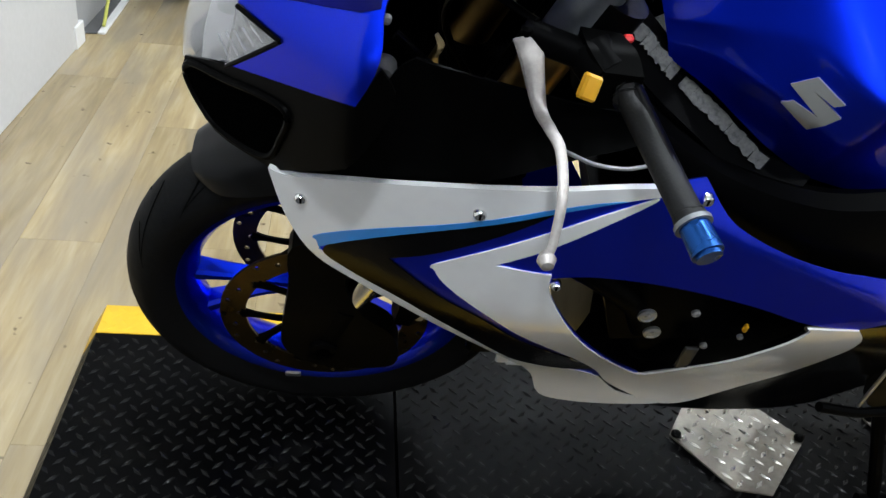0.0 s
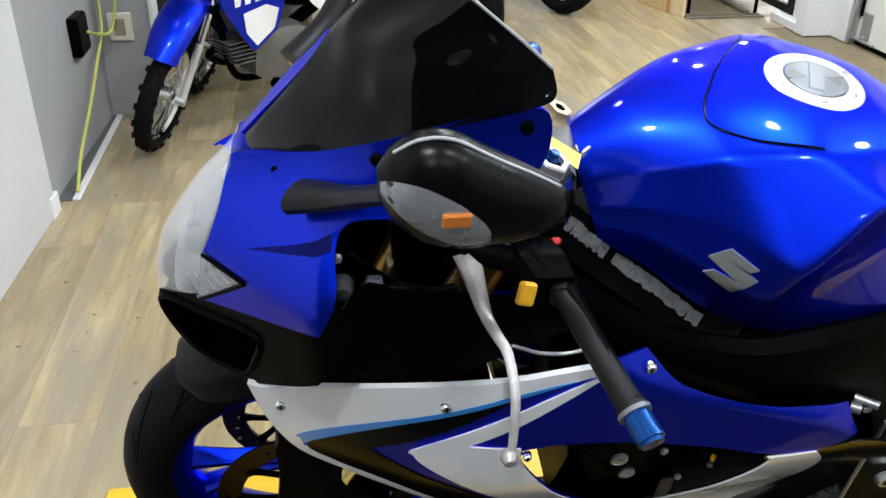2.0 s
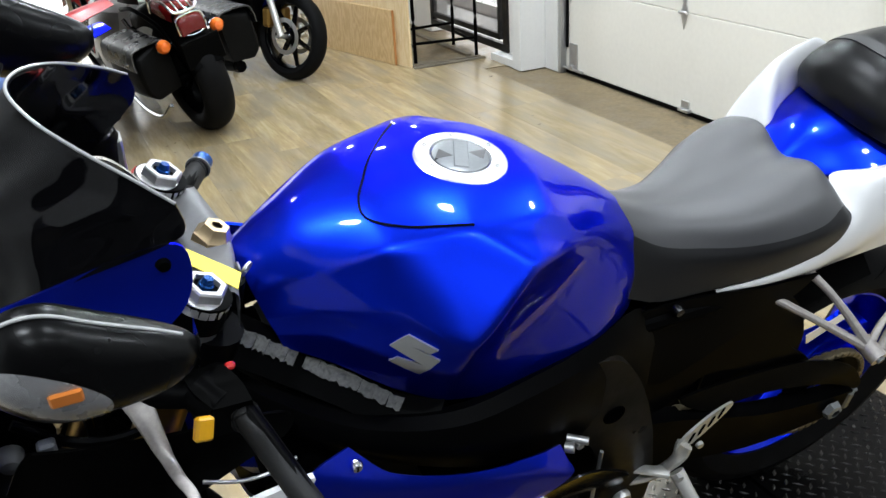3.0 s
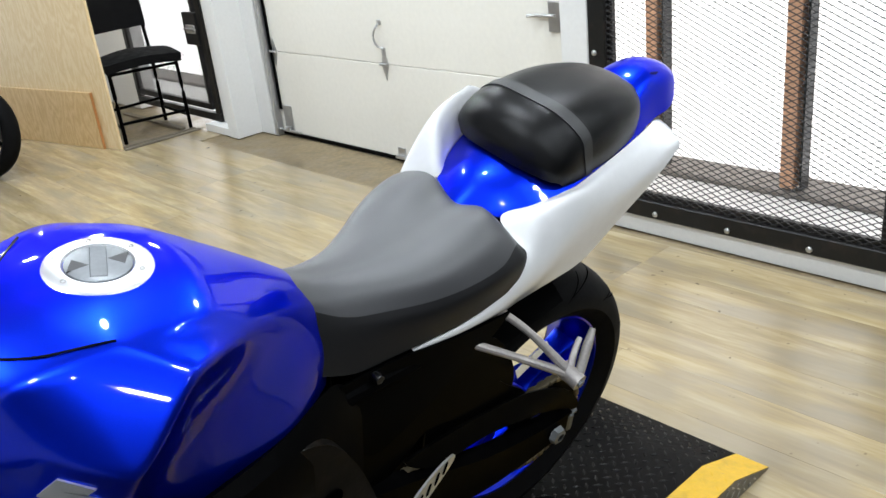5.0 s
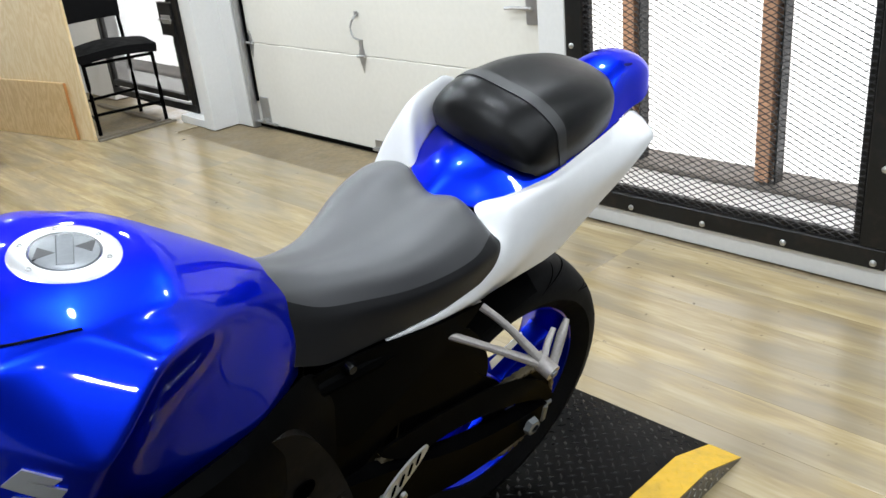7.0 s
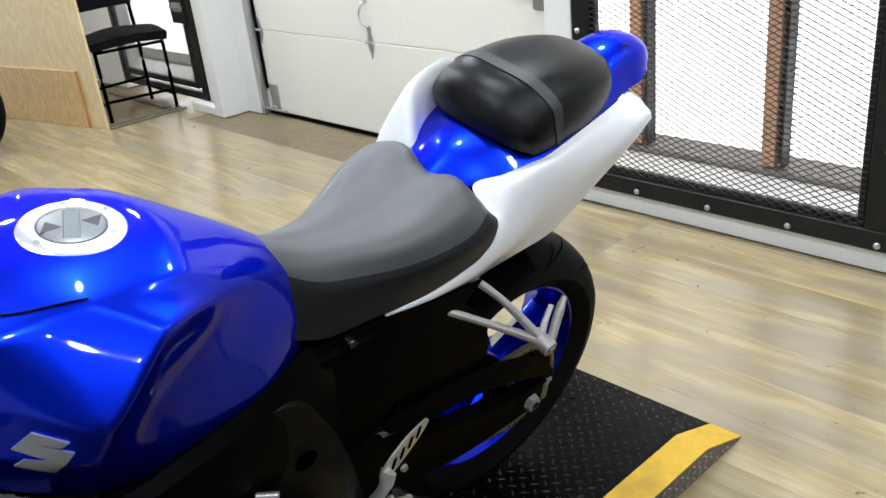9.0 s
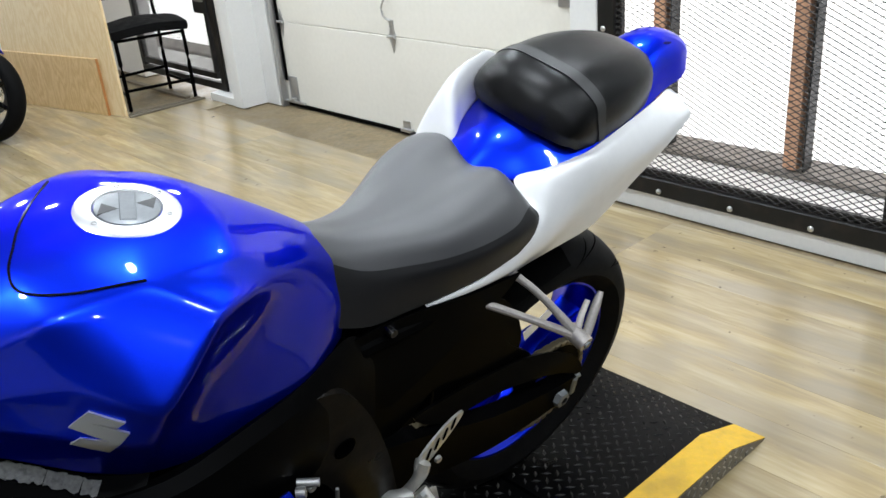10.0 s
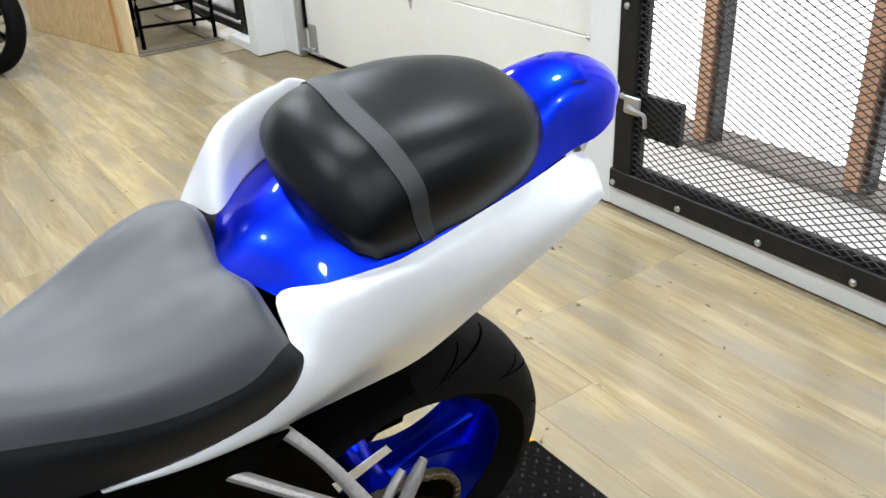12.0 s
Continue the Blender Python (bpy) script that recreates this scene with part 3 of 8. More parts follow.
part("mesh_sheet", bar_mesh(0.006, 2.24, 0.147, 3.302, 1.99), MESH_STEEL, gate)
for by in (2.186, 2.482, 2.786, 3.091, 3.378):
    part("bolt", bolt(-0.001, by, 0.097), STEEL, gate)
for bz in (0.41, 0.70, 1.0, 1.3):
    part("bolt", bolt(-0.001, 2.18, bz), STEEL, gate)
    part("bolt", bolt(-0.001, 3.355, bz), STEEL, gate)
part("lock_box", block(0.02, 3.13, 0.285, 0.05, 3.284, 0.425, 0.004), FRAME_STEEL, gate, "dark square lock box behind the mesh")
part("lock_plate", block(-0.012, 3.27, 0.36, -0.001, 3.34, 0.42, 0.004), STEEL, gate, "galvanised lock plate")
part("lever_handle", tube([(-0.012, 3.32, 0.385), (-0.03, 3.27, 0.385), (-0.03, 3.232, 0.378), (-0.03, 3.225, 0.34)], 0.007, 16, 8), STEEL, gate, "bent steel lever")

# outside: porch floor, kerb, posts and the bright daylight beyond
structure("ground", block(4.25, -6, -0.20, 16, 14, -0.012), surf("porch_concrete", (0.66, 0.66, 0.64), 0.8, var=0.15, scale=4, fine=60, bump=0.2, dirt=0.2, dirt_col=(0.3, 0.29, 0.27)), "pale grey rough concrete porch floor", "ground")
structure("kerb", block(4.71, -4, -0.02, 4.93, 12, 0.012, 0.01), surf("kerb_stone", (0.20, 0.18, 0.16), 0.85, var=0.4, scale=9, fine=50, bump=0.3, dirt=0.5, dirt_col=(0.07, 0.06, 0.05)), "dark weathered kerb along the porch edge", "kerb")
for py in (2.90, 3.56, 1.55, 7.3):
    post_ob = thing("porch_post", "weathered brown timber post with a dark mesh angle behind the gate", "post", pose(4.76, py, 0.0))
    part("timber", block(-0.03, -0.02, 0.02, 0.03, 0.04, 2.7, 0.004), RUST, post_ob)
    part("steel_angle", merge(block(0.032, -0.055, 0.02, 0.04, 0.0, 2.7, 0.001), block(-0.03, -0.055, 0.02, 0.04, -0.048, 2.7, 0.001)), FRAME_STEEL, post_ob)
structure("backdrop", ([(4.95, -6, -0.1), (4.95, 14, -0.1), (4.95, 14, 5), (4.95, -6, 5)], [(0, 1, 2, 3)]), glow("daylight_haze", (1.0, 1.0, 1.0), 1.9), "plain white overcast daylight outside the gates", "backdrop")

# garage door
DX = 4.205
gdoor = thing("garage_door", "cream sectional garage door with steel hardware, closed", "garage door", pose(DX, 0, 0))
zs = [0.02, 0.515, 1.03, 1.545, 2.13]
for i in range(4):
    part("door_panel", block(0, 3.50, zs[i] + 0.0008, 0.028, 5.95, zs[i + 1] - 0.0008, 0.0035), DOOR_PAINT, gdoor)
part("door_core", block(0.030, 3.48, 0.02, 0.05, 5.97, 2.13, 0.002), surf("door_core_grey", (0.55, 0.54, 0.50), 0.6), gdoor)
part("bottom_seal", block(-0.006, 3.50, 0.0, 0.04, 5.95, 0.022, 0.003), BLACK_PLASTIC, gdoor, "black rubber bottom seal")
part("vertical_track", block(-0.05, 5.90, 0.0, -0.006, 5.925, 2.1, 0.002), STEEL, gdoor, "galvanised door track")
# the track's shadow on the door, built as a thin black strip
part("track_shadow_strip", block(-0.012, 5.875, 0.16, -0.004, 5.898, 2.1, 0.002), BLACK_PLASTIC, gdoor, "black strip for the shadow beside the track")


def door_hinge(y, z):
    plate = panel([(-0.0, 0.075), (0.028, 0.0), (0.0, -0.085), (-0.028, 0.0)], lambda a, b: 0.0, n=1, step=0.05, depth=0.004)
    vs = [(-0.004 + p[1], y + p[0], z + p[2]) for p in plate[0]]
    h = part("hinge", (vs, plate[1]), STEEL, gdoor, "diamond-shaped steel hinge plate")
    part("hinge_pin", rod((-0.012, y - 0.03, z), (-0.012, y + 0.03, z), 0.008), STEEL, h)
    return h


door_hinge(4.82, 0.515), door_hinge(5.86, 0.515), door_hinge(3.64, 0.515), door_hinge(4.82, 1.03)
part("lift_handle", tube([(-0.006, 4.83, 0.72), (-0.028, 4.835, 0.70), (-0.03, 4.855, 0.66), (-0.028, 4.84, 0.615), (-0.006, 4.82, 0.595)], 0.0055, 24, 8), STEEL, gdoor, "steel lift handle")
part("handle_plate", block(-0.006, 4.805, 0.56, 0.0, 4.835, 0.60, 0.002), STEEL, gdoor)
part("handle_plate", block(-0.006, 4.815, 0.715, 0.0, 4.845, 0.74, 0.002), STEEL, gdoor)
part("slide_bolt_case", block(-0.012, 3.62, 0.735, 0.0, 3.70, 0.86, 0.003), STEEL, gdoor, "galvanised slide bolt case")
part("slide_bolt_bar", tube([(-0.014, 3.66, 0.80), (-0.014, 3.76, 0.80), (-0.03, 3.80, 0.80)], 0.008, 10, 8), STEEL, gdoor)
part("corner_bracket", merge(block(-0.006, 5.78, 0.02, 0.0, 5.87, 0.19, 0.003), block(-0.03, 5.80, 0.03, -0.006, 5.84, 0.06, 0.003)), STEEL, gdoor, "galvanised corner bracket")
part("roller_stem", rod((-0.02, 5.70, 0.035), (-0.02, 5.90, 0.035), 0.008), STEEL, gdoor)
part("bottom_bracket", merge(block(-0.03, 4.72, 0.02, 0.0, 4.80, 0.035, 0.002), block(-0.008, 4.74, 0.03, 0.0, 4.80, 0.075, 0.002)), STEEL, gdoor, "bent steel bottom bracket")

# second gate
gate_b = thing("mesh_gate", "black steel frame gate with fine mesh beside the chair", "gate", pose(4.045, 0, 0))
for nm, b in (("bottom_rail", (0, 6.375, 0.055, 0.04, 7.60, 0.105)), ("stile", (0, 6.375, 0.105, 0.04, 6.440, 1.99)), ("stile", (0, 7.55, 0.105, 0.04, 7.60, 1.99)), ("top_rail", (0, 6.375, 1.99, 0.04, 7.60, 2.05))):
    part(nm, block(*b, 0.004), FRAME_STEEL, gate_b)
part("inner_rail", block(0.0, 6.48, 0.125, 0.03, 7.55, 0.165, 0.003), FRAME_STEEL, gate_b)
part("inner_stile", block(0.0, 6.48, 0.165, 0.03, 6.51, 1.99, 0.003), FRAME_STEEL, gate_b)
part("mesh_sheet", bar_mesh(0.012, 6.51, 0.165, 7.55, 1.99, 0.03, 0.016, 0.0014), MESH_STEEL, gate_b)
part("lock_box", block(-0.012, 6.440, 0.545, 0.02, 6.610, 0.75, 0.004), FRAME_STEEL, gate_b, "black square lock box")
part("lock_plate", merge(block(-0.02, 6.46, 0.62, -0.012, 6.57, 0.675, 0.003), rod((-0.03, 6.43, 0.648), (-0.03, 6.59, 0.648), 0.008)), STEEL, gate_b, "steel slide latch")

# lamps on the ceiling
for lx, ly, watts in LAMPS:
    lamp = thing("ceiling_lamp", "round white ceiling lamp, switched on", "ceiling lamp", pose(lx, ly, 2.70), "ceiling lamps")
    part("lamp_housing", turned([(0.0, -0.03), (0.085, -0.03), (0.10, -0.033), (0.11, -0.02), (0.11, 0.0)], 24, axis="z"), WHITE, lamp)

# ---- the checker-plate platform ----
PX0, PX1, PY0, PY1, PT = 0.615, 3.035, 2.085, 2.70, 0.055


def plate_z(x):
    return PT * min(1.0, (x - PX0) / 0.03, (PX1 - x) / 0.155)


def treads(x0, x1, y0, y1):
    """Raised bars of a checker plate, each square to its neighbours along the slanting rows."""
    vs, fs = [], []
    pitch, q = 0.0250, math.sqrt(0.5)
    n = int((x1 - x0 + y1 - y0) / pitch / q) + 2
    for i in range(-n, n):
        for j in range(-n, n):
            x, y = x0 + (i - j) * pitch * q, y0 + (i + j) * pitch * q
            if not (x0 + 0.012 < x < x1 - 0.012 and y0 + 0.012 < y < y1 - 0.012):
                continue
            a = radians(45 if (i + j) % 2 else -45)
            cx, sx = math.cos(a), math.sin(a)
            k = len(vs)
            for u, w, h in ((-0.0125, 0, 0.0), (0, -0.0042, 0.0), (0.0125, 0, 0.0), (0, 0.0042, 0.0), (-0.008, 0, 0.0020), (0.008, 0, 0.0020)):
                px, py = x + u * cx - w * sx, y + u * sx + w * cx
                vs.append((px, py, plate_z(px) + h))
            fs += [(k, k + 1, k + 4), (k + 1, k + 5, k + 4), (k + 1, k + 2, k + 5), (k + 2, k + 3, k + 5), (k + 3, k + 4, k + 5), (k + 3, k, k + 4)]
    return vs, fs


def deck(x0, x1, y0, y1):
    xs = sorted({x0, x1, *[v for v in (PX0 + 0.03, PX1 - 0.155) if x0 < v < x1]})
    vs, fs = [], []
    for x in xs:
        for y in (y0, y1):
            vs += [(x, y, plate_z(x)), (x, y, min(0.0, plate_z(x)) + 0.0005)]
    for i in range(len(xs) - 1):
        a, b = i * 4, i * 4 + 4
        fs += [(a, a + 2, b + 2, b), (a + 1, b + 1, b + 3, a + 3), (a, b, b + 1, a + 1), (a + 2, a + 3, b + 3, b + 2)]
    k = len(xs) * 4 - 4
    fs += [(0, 1, 3, 2), (k, k + 2, k + 3, k + 1)]
    return vs, fs


platform = thing("display_platform", "low black checker-plate motorcycle platform with yellow edges", "platform", group="platform sections")
for x0, x1 in ((PX0, 1.205), (1.210, 2.453), (2.463, PX1)):
    sec = part("deck_section", deck(x0, x1, PY0, PY1), FLOOR_PLATE, platform, "black checker-plate deck section", sharp=20)
    tagged(part("deck_tread", treads(x0, x1, PY0 + 0.088, PY1 - 0.088), DECK_TREAD, sec), kind="stuff")
    for ya, yb in ((PY0, PY0 + 0.084), (PY1 - 0.084, PY1)):
        xs = sorted({x0, x1, *[v for v in (PX0 + 0.03, PX1 - 0.155) if x0 < v < x1]})
        vs = [(x, y, plate_z(x) + h) for x in xs for y, h in ((ya, 0.0018), (yb, 0.0018), (yb, 0.0), (ya, 0.0))]
        fs = []
        for i in range(len(xs) - 1):
            a, b = i * 4, i * 4 + 4
            fs += [(a, a + 1, b + 1, b), (a + 1, a + 2, b + 2, b + 1), (a + 3, a, b, b + 3)]
        k = len(xs) * 4 - 4
        fs += [(0, 3, 2, 1), (k, k + 1, k + 2, k + 3)]
        strip = part("edge_strip", (vs, fs), YELLOW_PLATE, platform, "worn yellow painted edge", sharp=20)
        tr = treads(x0, x1, ya, yb)
        tagged(part("edge_tread", ([(v[0], v[1], 0.45 * v[2] + 0.55 * plate_z(v[0]) + 0.0018) for v in tr[0]], tr[1]), YELLOW_PLATE, strip), kind="stuff")
    for sy, sgn in ((PY0, -1), (PY1, 1)):
        g = deck(x0, x1, 0, 0.0022)
        vs = [(v[0], sy + (sgn * 0.0022 if (v[1] > 0) == (sgn > 0) else 0), v[2] - 0.001) for v in g[0]]
        side = part("side_skirt", (vs, g[1]), BARE_PLATE, platform, "bare metal checker-plate side")
        yo = sy + sgn * 0.0023
        tv, tf = [], []
        for i in range(int((x1 - x0) / 0.0245)):
            for j in range(3):
                cx, cz = x0 + 0.014 + 0.0245 * i, 0.010 + 0.0165 * j
                if cz > plate_z(cx) - 0.007 or cx > x1 - 0.012:
                    continue
                a = radians(40 if (i + j) % 2 else -40)
                k = len(tv)
                for u, w, h in ((-0.0105, 0, 0.0), (0, -0.0032, 0.0), (0.0105, 0, 0.0), (0, 0.0032, 0.0), (-0.006, 0, 0.0015), (0.006, 0, 0.0015)):
                    tv.append((cx + u * math.cos(a) - w * math.sin(a), yo + sgn * h, cz + u * math.sin(a) + w * math.cos(a)))
                tf += [tuple(k + q for q in f) for f in ((0, 1, 4), (1, 5, 4), (1, 2, 5), (2, 3, 5), (3, 4, 5), (3, 0, 4))]
        tagged(part("skirt_tread", (tv, tf), BARE_TREAD, side), kind="stuff")

# bare plates on the deck
for cx, cy, pts in ((1.84, 2.37, [(-0.135, 0.02), (-0.085, 0.10), (0.065, 0.095), (0.125, 0.02), (0.01, -0.115), (-0.055, -0.105)]), (2.22, 2.47, [(-0.11, -0.02), (0.03, 0.07), (0.11, 0.03), (0.03, -0.09), (-0.08, -0.09)])):
    pl = panel(pts, lambda a, b: 0.0, n=1, step=0.03, depth=0.003)
    base_plate = part("cover_plate", ([(p[0] + cx, p[2] + cy, PT + 0.0055 + p[1]) for p in pl[0]], pl[1]), BARE_PLATE, None, "bright bare checker-plate cover bolted on the deck")
    tagged(base_plate, "bright bare checker-plate cover bolted on the black deck", "cover plate")
    t = treads(cx - 0.13, cx + 0.12, cy - 0.11, cy + 0.10)
    vs, fs = [], []
    poly = [Vector((p[0], p[1])) for p in pts]

    def in_poly(x, y):
        c = False
        for i in range(len(poly)):
            a, b = poly[i], poly[i - 1]
            if (a.y > y) != (b.y > y) and x < (b.x - a.x) * (y - a.y) / (b.y - a.y) + a.x:
                c = not c
        return c
    for k in range(len(t[0]) // 6):
        q = t[0][6 * k:6 * k + 6]
        if all(in_poly(v[0] - cx, v[1] - cy) for v in q):
            n = len(vs)
            vs += [(v[0], v[1], v[2] + 0.0088) for v in q]
            fs += [tuple(n + i for i in f) for f in ((0, 1, 4), (1, 5, 4), (1, 2, 5), (2, 3, 5), (3, 4, 5), (3, 0, 4))]
    tagged(part("plate_tread", (vs, fs), BARE_TREAD, base_plate), kind="stuff")
    for bx, by in ((pts[0][0] + 0.012, pts[0][1]), (pts[3][0] - 0.012, pts[3][1])):
        part("bolt", turned([(0, 0.012), (0.006, 0.012), (0.009, 0.009), (0.009, 0.0)], 10, axis="z"), BLACK_METAL, base_plate, at=pose(cx + bx, cy + by, PT + 0.005))

# cracks in the bare concrete beside the platform
def crack(pts, w, seed):
    rs = random.Random(seed)
    vs, fs = [], []
    n = 0
    for (xa, ya), (xb, yb) in zip(pts, pts[1:]):
        m = 8
        for k in range(m + (1 if (xb, yb) == pts[-1] else 0)):
            t = k / m
            x, y = xa + (xb - xa) * t + rs.uniform(-0.003, 0.003), ya + (yb - ya) * t
            h = w * rs.uniform(0.5, 1.0)
            vs += [(x - h, y, -0.0055), (x, y, -0.0050), (x + h, y, -0.0055)]
            if n:
                a = 3 * n
                fs += [(a - 3, a, a + 1, a - 2), (a - 2, a + 1, a + 2, a - 1)]
            n += 1
    part("crack", (vs, fs), GROOVE, floor, "dark crack in the concrete")


crack([(2.552, 2.083), (2.535, 2.037), (2.506, 1.977), (2.50, 1.86), (2.47, 1.70)], 0.004, 1)
crack([(2.734, 2.06), (2.736, 1.96), (2.733, 1.86), (2.735, 1.74), (2.732, 1.60), (2.734, 1.30)], 0.006, 2)

# ---- the sport motorcycle ----
BIKE = Matrix.Translation((1.077, 2.494, 0.0745)) @ pose(0, 0, 0, 0, 0, -0.3) @ pose(0, 0, 0, 16.4)
bike = thing("sport_motorcycle", "blue and white sport motorcycle leaning on its side stand", "motorcycle", BIKE)
BIKE_INV = BIKE.inverted()


def side_y(x, z):
    w = 0.135 + 0.11 * sm(-0.12, 0.26, x) - 0.015 * sm(0.55, 0.8, x)
    return -w * (1 - 0.42 * (1 - sm(0.22, 0.58, z)) - 0.05 * sm(0.7, 0.9, z))


def two_sides(name, g, mat, parent, label="", sharp=35):
    part(name, g, mat, parent, label, sharp)
    part(name, mirrored(g), mat, parent, label, sharp)


# wheels
def nose_sides(name, g, mat, parent, label="", drop=0.085):
    """A part of the nose on both sides, the stand side falling away."""
    part(name, g, mat, parent, label)
    far = mirrored(g)
    part(name, ([(x, y, z - drop) for x, y, z in far[0]], far[1]), mat, parent, label)


def tyre_profile(r, half, height, rim):
    pts = []
    for k in range(13):
        a = -math.pi / 2 + math.pi * k / 12
        pts.append((r - height + height * math.cos(a) ** 0.9 if 0 < k < 12 else r - height, half * math.sin(a)))
    return [(rim, -half * 0.72), (rim + 0.012, -half * 0.86)] + pts + [(rim + 0.012, half * 0.86), (rim, half * 0.72)]


def wheel(name, cx, cz, r, half, height, rim, spokes, label, phase=0.3):
    root = part(name, moved(turned([(0.022, -half * 0.9), (0.034, -half * 0.9), (0.036, -half * 0.5), (0.030, 0.0), (0.036, half * 0.5), (0.034, half * 0.9), (0.022, half * 0.9)], 28), pose(cx, 0, cz)), BLUE, bike, label)
    prof = tyre_profile(r, half, height, rim)
    tyre = part("tyre", moved(turned(prof, 96), pose(cx, 0, cz)), RUBBER, root, "black road tyre with curved grooves")
    # grooves: thin curved strips over the crown
    gv, gf = [], []

    def crown(a, s):
        b = s * math.pi / 2
        rr = r - height + height * max(0.0, math.cos(b)) ** 0.9 + 0.0006
        return Vector((cx + rr * math.cos(a), half * math.sin(b), cz + rr * math.sin(a)))
    count = 13
    for k in range(count):
        for sgn in (-1, 1):
            a0 = 2 * math.pi * (k + (0.25 if sgn > 0 else 0.0)) / count
            for start, end, lean, w in ((0.05, 0.74, 0.40, 0.020), (0.30, 0.82, 0.22, 0.014)):
                n = len(gv)
                m = 9
                off = 0.0 if start < 0.2 else 0.24
                for i in range(m + 1):
                    s = start + (end - start) * i / m
                    a = a0 + off + lean * ((i / m) ** 1.6)
                    ww = w * (0.35 + 0.65 * math.sin(math.pi * (0.12 + 0.8 * i / m)))
                    gv += [tuple(crown(a, sgn * s)), tuple(crown(a + ww, sgn * s))]
                for i in range(m):
                    gf.append((n + 2 * i, n + 2 * i + 1, n + 2 * i + 3, n + 2 * i + 2))
    part("tread_groove", (gv, gf), GROOVE, tyre)
    # rim
    hw = half * 0.70
    rimp = [(rim + 0.012, -hw - 0.004), (rim + 0.013, -hw), (rim + 0.002, -hw + 0.004), (rim - 0.008, -hw * 0.72), (rim - 0.018, -hw * 0.35), (rim - 0.020, 0), (rim - 0.018, hw * 0.35), (rim - 0.008, hw * 0.72), (rim + 0.002, hw - 0.004), (rim + 0.013, hw), (rim + 0.012, hw + 0.004),
            (rim - 0.004, hw + 0.002), (rim - 0.015, hw * 0.72), (rim - 0.025, hw * 0.35), (rim - 0.027, 0), (rim - 0.025, -hw * 0.35), (rim - 0.015, -hw * 0.72), (rim - 0.004, -hw - 0.002)]
    part("rim", moved(turned(rimp, 80, True), pose(cx, 0, cz)), BLUE, root, "blue painted alloy rim", 50)
    for k in range(spokes):
        for fork in (-1, 1):
            a = 2 * math.pi * k / spokes + phase
            rows = []
            for s, w, t, sp in ((0.030, 0.014, half * 0.42, 0.10), (0.075, 0.0075, half * 0.28, 0.13), (0.13, 0.0065, half * 0.24, 0.17), (rim - 0.022, 0.012, half * 0.32, 0.21)):
                b = a + fork * sp
                d, e = Vector((math.cos(b), 0, math.sin(b))), Vector((-math.sin(b), 0, math.cos(b)))
                c = Vector((cx, 0, cz)) + d * s
                rows.append([tuple(c + e * (w * u) + Vector((0, t * v, 0))) for u, v in ((-1, -0.7), (-0.5, -1), (0.5, -1), (1, -0.7), (1, 0.7), (0.5, 1), (-0.5, 1), (-1, 0.7))])
            part("spoke", loft(rows, 5, 1, True, True), BLUE, root)
    return root


def drilled_ring(y, r0, r1, rows=3, count=30, hole=0.0042):
    """A flat ring with round holes right through it."""
    from mathutils.geometry import delaunay_2d_cdt
    pts, edges = [], []

    def loop(cx, cz, r, n):
        k = len(pts)
        pts.extend(Vector((cx + r * math.cos(2 * math.pi * i / n), cz + r * math.sin(2 * math.pi * i / n))) for i in range(n))
        edges.extend((k + i, k + (i + 1) % n) for i in range(n))
    loop(0, 0, r1, 90)
    loop(0, 0, r0, 70)
    holes = []
    for k in range(count):
        a = 2 * math.pi * k / count
        rr = r0 + (r1 - r0) * (0.25, 0.52, 0.78)[k % rows]
        holes.append(Vector((rr * math.cos(a), rr * math.sin(a))))
        loop(holes[-1].x, holes[-1].y, hole, 9)
    v2, _, f2, *_ = delaunay_2d_cdt(pts, edges, [], 0, 1e-7)
    tris = []
    for f in f2:
        c = sum((v2[i] for i in f), Vector((0, 0))) / len(f)
        if r0 < c.length < r1 and all((c - h).length > hole * 0.93 for h in holes):
            tris.append(tuple(f))
    m = len(v2)
    vs = [(p.x, y - 0.0025, p.y) for p in v2] + [(p.x, y + 0.0025, p.y) for p in v2]
    seen = {}
    for f in tris:
        for i in range(len(f)):
            seen[f[i], f[(i + 1) % len(f)]] = 1
    fs = tris + [tuple(i + m for i in reversed(f)) for f in tris] + [(b, a, a + m, b + m) for a, b in seen if (b, a) not in seen]
    return vs, fs


